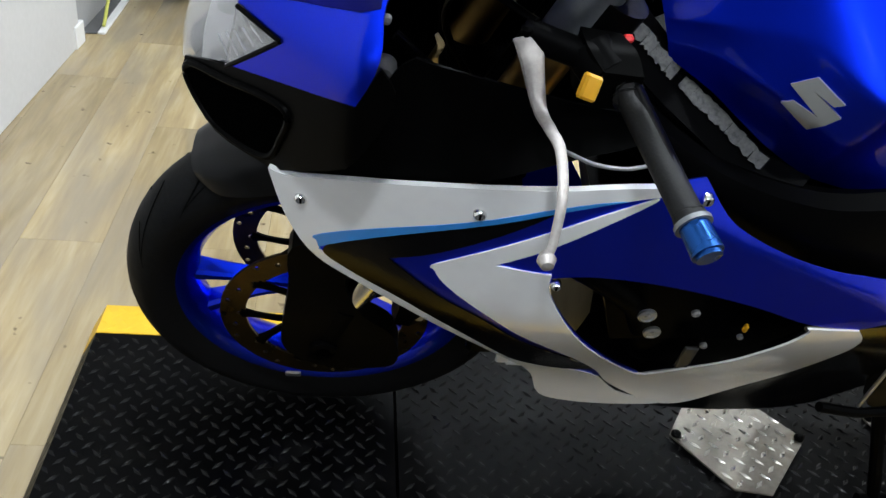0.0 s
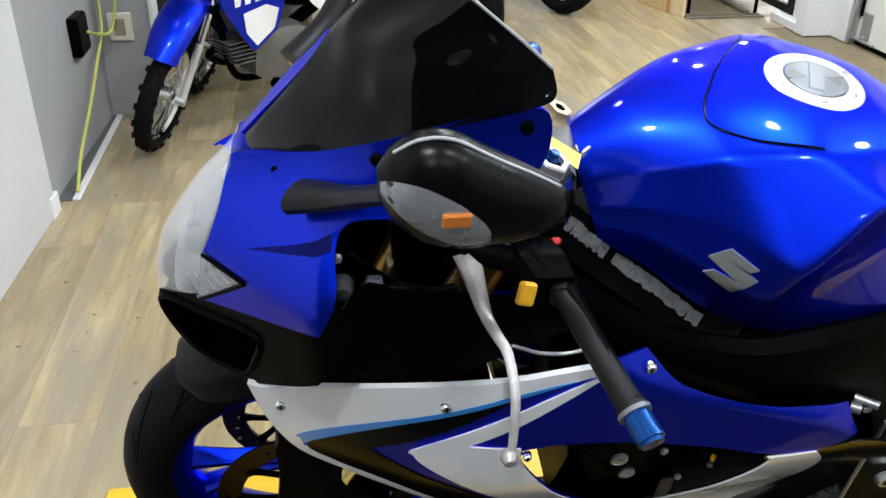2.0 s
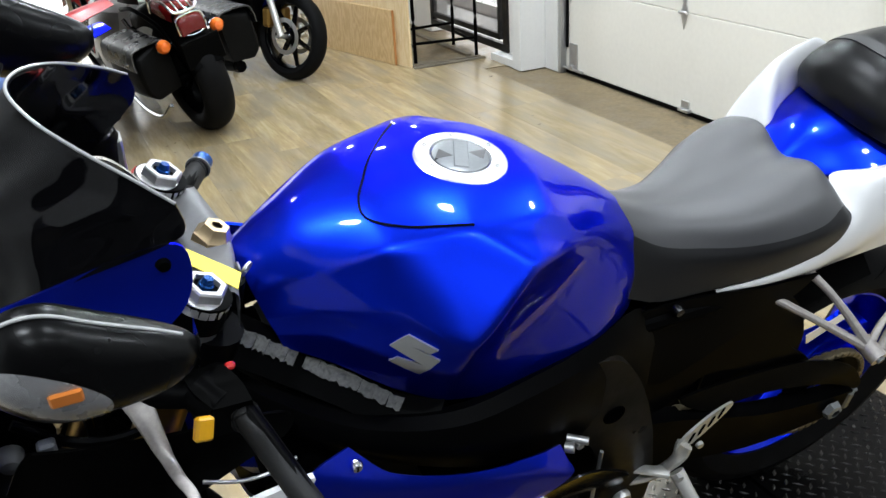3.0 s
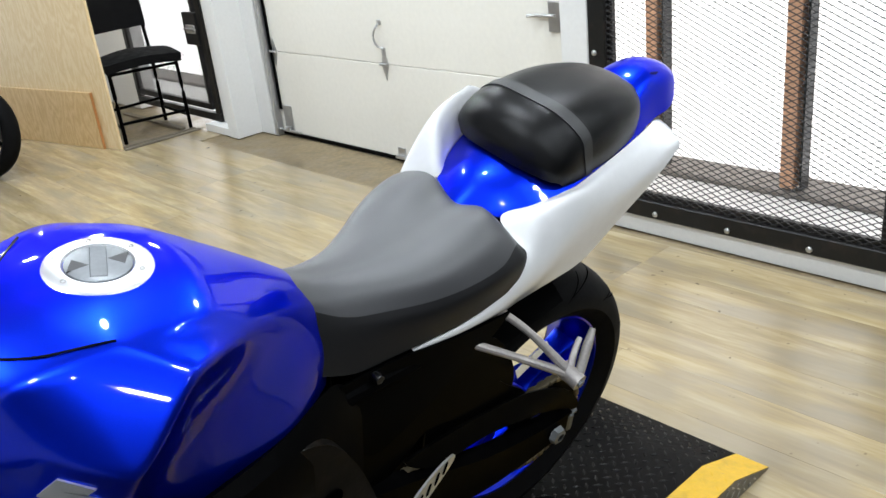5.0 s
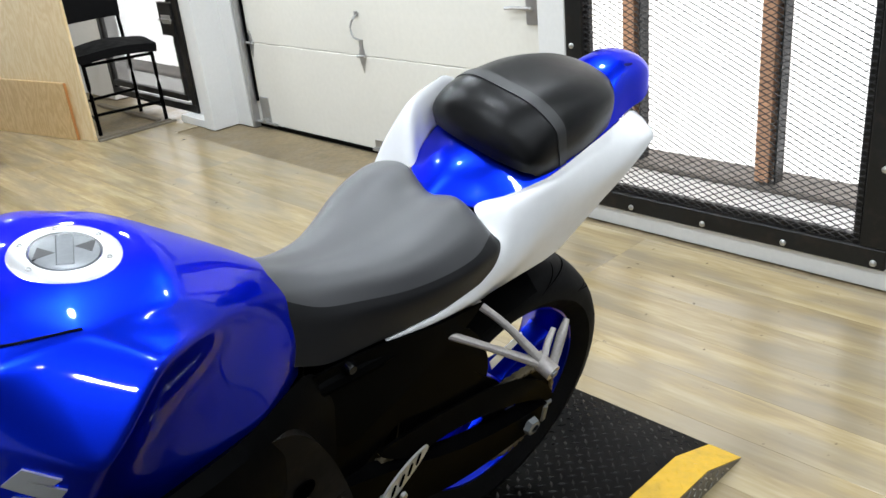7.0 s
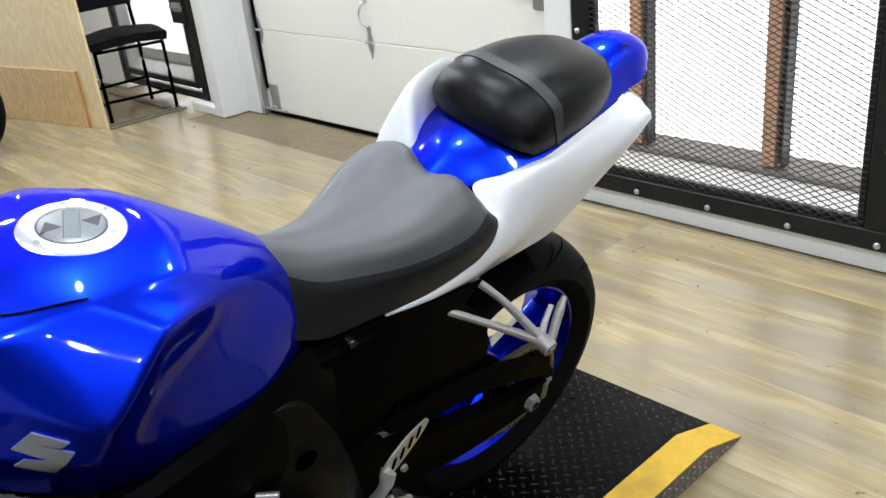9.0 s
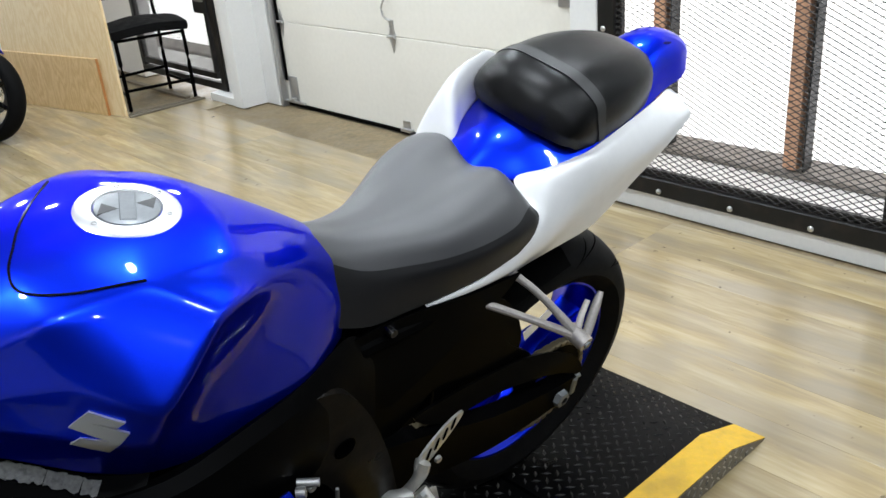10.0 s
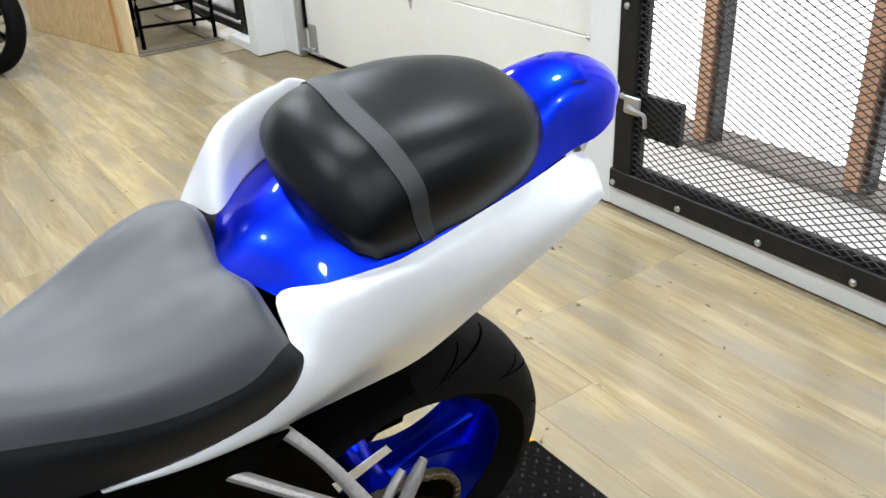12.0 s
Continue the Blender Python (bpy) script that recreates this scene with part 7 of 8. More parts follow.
for k in range(n):
    j = (k + 1) % n
    sf += [(k, j, n + j, n + k), (n + k, n + j, 3 * n + j, 3 * n + k), (k, 2 * n + k, 2 * n + j, j)]
part("sprocket", (sv, sf), BLACK_METAL, rw, "dark rear sprocket")
# chain links round front and rear sprockets
path = []
for k in range(40):
    a = radians(-95 + 190 * k / 39)
    path.append((1.40 + 0.108 * math.cos(a), 0.317 + 0.108 * math.sin(a)))
for k in range(1, 42):
    u = k / 42
    path.append((1.39 + (0.815 - 1.39) * u, 0.425 + (0.435 - 0.425) * u))
for k in range(12):
    a = radians(90 + 180 * k / 11)
    path.append((0.815 + 0.038 * math.cos(a), 0.397 + 0.038 * math.sin(a)))
for k in range(1, 42):
    u = k / 42
    path.append((0.815 + (1.39 - 0.815) * u, 0.359 + (0.209 - 0.359) * u))
cv = []
for i, (x, z) in enumerate(path):
    x2, z2 = path[(i + 1) % len(path)]
    d = math.hypot(x2 - x, z2 - z)
    a = math.atan2(z2 - z, x2 - x)
    w = 0.0085 if i % 2 else 0.0065
    cv.append(moved(block(-0.003, -w, -0.0062, d + 0.003, w, 0.0062, 0.0025), Matrix.Translation((x, -0.106, z)) @ Matrix.Rotation(-a, 4, "Y")))
part("drive_chain", merge(*cv), surf("chain_steel", (0.16, 0.13, 0.08), 0.45, 0.8, var=0.3, fine=120), bike, "oily steel drive chain")
hug_rows = []
for a in (20, 45, 75, 105, 130, 150):
    rr = 0.338
    w = 0.10 * (0.75 if a < 30 else 1)
    hug_rows.append([(1.400 + rr * math.cos(radians(a + 45)), -w * b, 0.317 + (rr - d) * math.sin(radians(a + 45))) for b, d in ((0, 0.0), (0.6, 0.004), (1.0, 0.03))])
part("rear_mudguard", thick(loft(both(hug_rows[1:]), 5, 4), 0.004), BLACK_PLASTIC, bike, "black plastic rear hugger")
guard_l = [(1.02, 0.470), (1.10, 0.475), (1.20, 0.468), (1.32, 0.452), (1.42, 0.415), (1.478, 0.350), (1.470, 0.330), (1.40, 0.372), (1.30, 0.408), (1.20, 0.425), (1.08, 0.430)]
part("chain_guard", panel(guard_l, lambda x, z: -0.135 + 0.02 * sm(0.40, 0.47, z), 0.0, 0.02, 0.005), BLACK_PLASTIC, bike, "black plastic chain guard")
part("swingarm_sticker", panel([(1.272, 0.536, 1), (1.350, 0.566, 1), (1.360, 0.548, 1), (1.282, 0.512, 1)], lambda x, z: -0.118, 0.0, 0.02, 0.0015, 1), WHITE, bike, "white warning label plate")
part("number_hanger", loft([[(1.46, -0.02, 0.75), (1.46, 0.02, 0.75)], [(1.60, -0.03, 0.74), (1.60, 0.03, 0.74)], [(1.68, -0.03, 0.70), (1.68, 0.03, 0.70)]], 3, 2), BLACK_PLASTIC, tail)
# shock and linkage
part("shock_absorber", merge(rod((0.93, 0.0, 0.42), (0.90, 0.0, 0.68), 0.022), rod((0.925, 0, 0.46), (0.905, 0, 0.64), 0.035)), BLACK_METAL, bike)
# exhaust on the far side
part("exhaust_can", loft([[(x, y + r * math.cos(a), z + r * math.sin(a)) for a in [2 * math.pi * k / 12 for k in range(12)]] for x, y, z, r in ((0.95, 0.14, 0.24, 0.028), (1.02, 0.16, 0.25, 0.055), (1.15, 0.175, 0.29, 0.062), (1.30, 0.19, 0.34, 0.058), (1.34, 0.195, 0.355, 0.03))], 4, 1, True, True), BLACK_METAL, bike, "dark exhaust silencer")
# side stand: its foot stands on the deck
foot = BIKE_INV @ Vector((2.03, 2.25, 0.063))
part("side_stand", merge(tube([(0.89, -0.14, 0.27), tuple(Vector((0.89, -0.14, 0.27)).lerp(foot, 0.5)), tuple(foot)], [0.014, 0.011, 0.011], 10, 10), rod(tuple(foot + Vector((-0.03, 0, 0))), tuple(foot + Vector((0.03, 0, 0))), 0.012)), BLACK_METAL, bike, "black side stand, folded out")
part("brake_line", tube([(0.12, -0.10, 0.46), (0.09, -0.13, 0.55), (0.16, -0.12, 0.64)], 0.005, 16, 8), BLACK_PLASTIC, fork)

# ---- things along the far side ----
ply_dir = Vector((3.21 - 3.446, 7.64 - 6.62, 0)).normalized()
ply_at = Matrix.Translation((3.446, 6.615, 0)) @ Matrix.Rotation(math.atan2(ply_dir.y, ply_dir.x), 4, "Z")
ply_tall = part("plywood_sheet", moved(block(0.0, -0.018, 0.001, 1.22, 0.0, 2.30, 0.002), ply_at), PLY)
tagged(ply_tall, "tall pale plywood sheet standing upright on the floor", "plywood")
ply_low = part("plywood_sheet", moved(block(0.155, 0.002, 0.001, 1.26, 0.019, 0.363, 0.002), ply_at), PLY_LOW)
tagged(ply_low, "low knotty plywood offcut leaning on the tall sheet", "plywood")
part("edge_band", moved(block(0.148, 0.003, 0.001, 0.155, 0.020, 0.363, 0.001), ply_at), surf("ply_edge", (0.45, 0.20, 0.06), 0.6), ply_low, "reddish edge of the offcut")

chair = thing("chair", "black fabric chair with a black tubular steel frame", "chair", pose(0, 0, -0.006))
CH = [Vector((3.54, 6.75, 0)), Vector((3.965, 6.675, 0)), Vector((4.00, 7.11, 0)), Vector((3.61, 7.09, 0))]
up = lambda p, z: (p.x, p.y, z)
for a, b in ((0, 3), (1, 2)):
    f, r = CH[a], CH[b]
    part("leg", tube([up(f, 0.0), up(f, 0.37), up(f.lerp(r, 0.04), 0.480), up(f.lerp(r, 0.15), 0.498)], 0.0125, 24, 8), BLACK_METAL, chair)
    part("leg", tube([up(r, 0.0), up(r, 0.40), up(r.lerp(f, -0.04), 0.60), up(r.lerp(f, -0.12), 0.91)], 0.0125, 24, 8), BLACK_METAL, chair)
    part("side_stretcher", rod(up(f, 0.10), up(r, 0.10), 0.010), BLACK_METAL, chair)
for a, b, z in ((0, 1, 0.13), (3, 2, 0.16), (0, 1, 0.445), (3, 2, 0.445)):
    part("cross_bar", rod(up(CH[a], z), up(CH[b], z), 0.010), BLACK_METAL, chair)
seat_c = [[up(CH[0] + Vector((-0.03, -0.03, 0)), 0.455), up(CH[0].lerp(CH[1], 0.5) + Vector((0, -0.045, 0)), 0.475), up(CH[1] + Vector((0.03, -0.03, 0)), 0.455)],
          [up(CH[0].lerp(CH[3], 0.5) + Vector((-0.035, 0, 0)), 0.478), up((CH[0] + CH[2]) / 2, 0.500), up(CH[1].lerp(CH[2], 0.5) + Vector((0.035, 0, 0)), 0.478)],
          [up(CH[3], 0.458), up(CH[3].lerp(CH[2], 0.5), 0.475), up(CH[2], 0.458)]]
part("seat", thick(moved(loft(seat_c, 5, 5), pose(0, 0, 0.054)), 0.055), FABRIC, chair, "black fabric seat")
bc = [[up(CH[3] + Vector((-0.01, 0.03, 0)), 0.60), up(CH[3].lerp(CH[2], 0.5) + Vector((0, 0.05, 0)), 0.60), up(CH[2] + Vector((0.01, 0.03, 0)), 0.60)],
      [up(CH[3] + Vector((-0.01, 0.06, 0)), 0.93), up(CH[3].lerp(CH[2], 0.5) + Vector((0, 0.085, 0)), 0.95), up(CH[2] + Vector((0.01, 0.06, 0)), 0.93)]]
part("backrest", thick(moved(loft(bc, 5, 5), pose(0, 0, 0.058)), 0.045), FABRIC, chair, "black fabric backrest")


whole_part = part


def plain_wheel(root, cx, cz, r, half, height, rim_r, rim_mat, spokes, tread=False, disc=0.0, wire=False, turn=Matrix()):
    def part(name, g, *rest, **kw):
        return whole_part(name, moved(g, turn), *rest, **kw)
    w = part("wheel", moved(turned([(0.02, -half), (0.03, -half * 0.8), (0.028, 0), (0.03, half * 0.8), (0.02, half)], 20), pose(cx, 0, cz)), rim_mat, root)
    t = part("tyre", moved(turned(tyre_profile(r, half, height, rim_r), 56), pose(cx, 0, cz)), RUBBER, w, "black tyre")
    hw = half * 0.6
    part("rim", moved(turned([(rim_r + 0.012, -hw), (rim_r - 0.004, -hw), (rim_r - 0.016, -hw * 0.4), (rim_r - 0.016, hw * 0.4), (rim_r - 0.004, hw), (rim_r + 0.012, hw), (rim_r + 0.004, 0)], 48, True), pose(cx, 0, cz)), rim_mat, w)
    for k in range(spokes):
        a = 2 * math.pi * k / spokes
        e = (cx + (rim_r - 0.01) * math.cos(a), 0.0, cz + (rim_r - 0.01) * math.sin(a))
        if wire:
            b = a + (0.5 if k % 2 else -0.5)
            part("spoke", rod((cx + 0.026 * math.cos(b), half * (0.6 if k % 4 < 2 else -0.6), cz + 0.026 * math.sin(b)), e, 0.0016, 5), CHROME, w)
        else:
            part("spoke", rod((cx + 0.02 * math.cos(a), 0, cz + 0.02 * math.sin(a)), e, 0.020, 8, 0.013), rim_mat, w)
    if tread:
        kv = []
        for k in range(36):
            a = 2 * math.pi * k / 36
            for j, u in enumerate((-0.75, -0.28, 0.28, 0.75)):
                if (k + j) % 2:
                    continue
                b = u * math.pi / 2
                rr = r - height + height * math.cos(b) ** 0.9
                m = Matrix.Translation((cx, 0, cz)) @ Matrix.Rotation(-a, 4, "Y") @ Matrix.Translation((rr, half * math.sin(b), 0)) @ Matrix.Rotation(b, 4, "Z")
                kv.append(moved(block(-0.004, -0.008, -0.011, 0.009, 0.008, 0.011, 0.002), m))
        tagged(part("tread_knob", merge(*kv), RUBBER, t, "knobbly tread"), kind="stuff")
    if disc:
        for s in (-1, 1):
            part("brake_disc", moved(turned([(disc * 0.76, s * half * 1.1), (disc, s * half * 1.1), (disc, s * half * 1.1 + 0.004), (disc * 0.76, s * half * 1.1 + 0.004)], 40, True), pose(cx, 0, cz)), STEEL, w, "bright steel brake disc")
    return w


def lettering(text, size):
    """Raised characters in the plane x, y, centred on x."""
    cu = bpy.data.curves.new("lettering", "FONT")
    cu.body, cu.size, cu.extrude, cu.align_x = text, size, 0.0008, "CENTER"
    tmp = bpy.data.objects.new("lettering", cu)
    me = bpy.data.meshes.new_from_object(tmp)
    g = [tuple(v.co) for v in me.vertices], [tuple(f.vertices) for f in me.polygons]
    bpy.data.objects.remove(tmp)
    bpy.data.meshes.remove(me)
    bpy.data.curves.remove(cu)
    return g


# small dirt bikes
def dirt_bike(at, paint, label, shroud=WHITE, steer=36):
    root = thing("dirt_bike", label, "motorcycle", at, "stored dirt bikes")
    turn = Matrix.Translation((0.165, 0, 0.58)) @ Matrix.Rotation(radians(steer), 4, Vector((0.23, 0, 0.47)).normalized()) @ Matrix.Translation((-0.165, 0, -0.58))

    def turned_part(name, g, *rest):
        return part(name, moved(g, turn), *rest)
    plain_wheel(root, 0.0, 0.235, 0.235, 0.034, 0.035, 0.185, CHROME, 24, True, 0, True, turn)
    plain_wheel(root, 1.035, 0.215, 0.215, 0.042, 0.042, 0.155, CHROME, 24, True, 0, True)
    for s in (-1, 1):
        turned_part("fork_leg", rod((-0.005, 0.068 * s, 0.215), (0.10, 0.068 * s, 0.44), 0.016, 12), ALU, root, "bare fork slider")
        turned_part("fork_tube", rod((0.10, 0.068 * s, 0.44), (0.22, 0.068 * s, 0.70), 0.0125, 12), CHROME, root)
        turned_part("axle_lug", rod((-0.015, 0.05 * s, 0.235), (-0.015, 0.088 * s, 0.235), 0.018, 12), ALU, root)
        turned_part("handlebar", tube([(0.245, 0.03 * s, 0.74), (0.25, 0.12 * s, 0.80), (0.29, 0.26 * s, 0.83), (0.33, 0.33 * s, 0.82)], 0.010, 24, 8), CHROME, root, "chrome handlebar")
        turned_part("grip", rod((0.30, 0.27 * s, 0.828), (0.335, 0.36 * s, 0.82), 0.016, 12), GRIP, root)
    turned_part("fork_clamp", block(0.14, -0.09, 0.55, 0.20, 0.09, 0.585, 0.008), BLACK_METAL, root)
    part("front_fender", thick(moved(loft(both([[(-0.16, 0, 0.46), (-0.15, -0.035, 0.455), (-0.13, -0.06, 0.44)], [(-0.05, 0, 0.56), (-0.05, -0.05, 0.55), (-0.04, -0.075, 0.525)], [(0.08, 0, 0.61), (0.08, -0.055, 0.60), (0.08, -0.075, 0.575)], [(0.20, 0, 0.60), (0.20, -0.045, 0.595), (0.20, -0.065, 0.57)]]), 6, 5), turn), 0.004), paint, root, "high plastic front fender")
    plate = panel([(-0.085, 0.155), (0.085, 0.155), (0.115, 0.08), (0.10, -0.04), (0.05, -0.085), (-0.05, -0.085), (-0.10, -0.04), (-0.115, 0.08)], lambda a, b: 0.01 * (abs(a) / 0.1) ** 2, 0, 0.02, 0.004)
    np_ = turned_part("number_plate", ([(0.145 + 0.25 * v[2] + v[1], v[0] * 0.70, 0.672 + v[2] * 0.70) for v in plate[0]], plate[1]), shroud, root, "blank plastic front plate")
    turned_part("plate_screw", moved(turned([(0, -0.004), (0.012, -0.003), (0.013, 0.003)], 12), pose(0.156, 0.0, 0.726, 0, 0, -90)), BLACK_PLASTIC, np_)
    turned_part("plate_screw", moved(turned([(0, -0.004), (0.007, -0.003), (0.008, 0.003)], 12), pose(0.134, 0.0, 0.645, 0, 0, -90)), BLACK_PLASTIC, np_)
    part("fuel_tank", loft(both([[(0.24, 0, 0.70), (0.24, -0.05, 0.69), (0.25, -0.06, 0.60)], [(0.34, 0, 0.725), (0.34, -0.085, 0.70), (0.34, -0.10, 0.58)], [(0.48, 0, 0.69), (0.48, -0.09, 0.66), (0.48, -0.10, 0.55)], [(0.58, 0, 0.63), (0.58, -0.06, 0.61), (0.58, -0.07, 0.54)]]), 5, 4), paint, root, "plastic fuel tank")
    sh = [(0.20, 0.60), (0.27, 0.66), (0.42, 0.64), (0.52, 0.56), (0.48, 0.43, 1), (0.36, 0.36, 1), (0.27, 0.47)]
    g = panel(sh, lambda x, z: -0.108, 0, 0.03, 0.004)
    two_sides("tank_shroud", g, paint, root)
    g = panel([(0.305, 0.525, 1), (0.42, 0.545, 1), (0.485, 0.520, 1), (0.460, 0.440, 1), (0.370, 0.385, 1), (0.318, 0.445, 1)], lambda x, z: -0.114, 0, 0.03, 0.003)
    two_sides("shroud_panel", g, shroud, root, "pale shroud graphic")
    for k in range(4):
        g = panel([(0.262 + 0.05 * k, 0.592 + 0.004 * k, 1), (0.298 + 0.05 * k, 0.598 + 0.004 * k, 1), (0.290 + 0.05 * k, 0.558 + 0.004 * k, 1), (0.266 + 0.05 * k, 0.556 + 0.004 * k, 1)], lambda x, z: -0.113, 0, 0.03, 0.002, 1)
        two_sides("graphic_bar", g, WHITE, root)
    part("seat", loft(both([[(0.46, 0, 0.70), (0.46, -0.055, 0.69), (0.46, -0.065, 0.62)], [(0.62, 0, 0.645), (0.62, -0.08, 0.635), (0.62, -0.085, 0.57)], [(0.85, 0, 0.66), (0.85, -0.085, 0.65), (0.85, -0.09, 0.58)], [(1.0, 0, 0.695), (1.0, -0.06, 0.685), (1.0, -0.065, 0.63)]]), 5, 4), surf("blue_seat_vinyl", (0.10, 0.16, 0.36), 0.6, spec=0.3) if paint is BLUE else SEAT_BLACK, root, "vinyl bench seat")
    g = panel([(0.66, 0.56), (0.92, 0.61), (1.05, 0.64), (1.0, 0.52), (0.84, 0.44), (0.72, 0.47)], lambda x, z: -0.105, 0, 0.03, 0.004)
    two_sides("side_panel", g, shroud, root, "pale side panel")
    g = panel([(0.82, 0.545, 1), (0.88, 0.555, 1), (0.885, 0.50, 1), (0.83, 0.49, 1)], lambda x, z: -0.110, 0, 0.03, 0.002, 1)
    for s in (-1, 1):
        num = lettering("90", 0.085)
        part("side_number", ([(0.845 + s * -v[0], s * 0.1105 + s * v[2], 0.50 + v[1]) for v in num[0]], num[1]), BLACK_PLASTIC, root, "black number on the side panel")
    part("rear_fender", thick(loft(both([[(0.88, 0, 0.66), (0.88, -0.075, 0.63)], [(1.08, 0, 0.70), (1.08, -0.08, 0.67)], [(1.30, 0, 0.72), (1.30, -0.06, 0.70)]]), 5, 4), 0.004), paint, root)
    part("frame_tube", merge(tube([(0.22, 0, 0.66), (0.28, 0, 0.42), (0.36, 0, 0.22), (0.62, 0, 0.20)], 0.016, 20, 8), tube([(0.25, 0, 0.64), (0.55, 0, 0.52), (0.75, 0, 0.48), (0.95, 0, 0.58)], 0.016, 20, 8)), BLACK_METAL, root)
    part("crankcase", loft([[(x, -w, z0), (x, -w * 1.1, (z0 + z1) / 2), (x, -w, z1), (x, w, z1), (x, w * 1.1, (z0 + z1) / 2), (x, w, z0)] for x, w, z0, z1 in ((0.40, 0.06, 0.24, 0.36), (0.48, 0.09, 0.19, 0.42), (0.60, 0.095, 0.18, 0.42), (0.70, 0.08, 0.21, 0.38))], 4, 2, True, True), surf("dull_engine_alloy", (0.16, 0.155, 0.145), 0.45, 0.6), root, "cast engine case")
    part("clutch_cover", moved(turned([(0, -0.03), (0.05, -0.028), (0.062, -0.015), (0.065, 0.0)], 28), pose(0.60, -0.10, 0.30)), ALU, root, "round alloy engine cover")
    part("cylinder", loft([[(0.36 - 0.5 * (z - 0.3), -0.055, z + 0.10), (0.46 - 0.5 * (z - 0.3), -0.055, z), (0.46 - 0.5 * (z - 0.3), 0.055, z), (0.36 - 0.5 * (z - 0.3), 0.055, z + 0.1)] for z in (0.26, 0.32, 0.40)], 3, 1, True, True), MATS["dull_engine_alloy"], root)
    for k in range(6):
        z = 0.30 + 0.018 * k
        part("cooling_fin", block(0.30 - 0.008 * k, -0.068, z, 0.43 - 0.008 * k, 0.068, z + 0.005, 0.001), MATS["dull_engine_alloy"], root)
    part("swingarm", merge(rod((0.68, -0.06, 0.28), (1.035, -0.06, 0.215), 0.016), rod((0.68, 0.06, 0.28), (1.035, 0.06, 0.215), 0.016)), BLACK_METAL, root)
    part("exhaust_pipe", tube([(0.33, 0.05, 0.36), (0.28, 0.09, 0.30), (0.45, 0.12, 0.24), (0.75, 0.12, 0.34), (1.05, 0.11, 0.48)], [0.016, 0.016, 0.018, 0.03, 0.032], 30, 10), BLACK_METAL, root)
    part("footpeg", rod((0.62, -0.20, 0.24), (0.62, -0.08, 0.24), 0.011), STEEL, root)
    part("side_stand", rod((0.62, -0.09, 0.22), (0.68, -0.22, 0.03), 0.009), BLACK_METAL, root)
    return root


dirt_bike(pose(0.51, 4.74, 0.0) @ pose(0, 0, 0, 0, 0, 42) @ pose(0, 0, 0, 6), BLUE, "small blue and white dirt bike on its side stand")
dirt_bike(pose(0.60, 5.46, 0.0) @ pose(0, 0, 0, 0, 0, 42) @ pose(0, 0, 0, 6), surf("red_plastic_body", (0.45, 0.01, 0.01), 0.35, 0, 0.3), "small red dirt bike behind the blue one", BLACK_PLASTIC)


# cruiser seen from behind
cru = thing("cruiser_motorcycle", "black cruiser motorcycle with leather saddlebags and red tail lamp", "motorcycle", pose(1.678, 7.64, 0.0) @ pose(0, 0, 0, 0, 0, -77.3) @ pose(0, 0, 0, 12))
CRU_RED = surf("cruiser_red_paint", (0.42, 0.012, 0.01), 0.25, 0.2, 0.8)
LEATHER = surf("black_leather", (0.003, 0.003, 0.003), 0.34, 0, 0, 0.2, 12, 200, 0.3, spec=0.06)
# glossier flap leather, its colour also lightened for the lamps mirrored on top
LEATHER_LID = surf("shiny_leather_flap", (0.020, 0.020, 0.021), 0.28, 0, 0, 0.25, 12, 200, 0.35, spec=0.9)
plain_wheel(cru, 0.0, 0.31, 0.31, 0.055, 0.05, 0.23, CHROME, 40, False, 0.13, True)
plain_wheel(cru, 1.60, 0.32, 0.32, 0.085, 0.07, 0.205, BLACK_METAL, 5, False, 0.0)
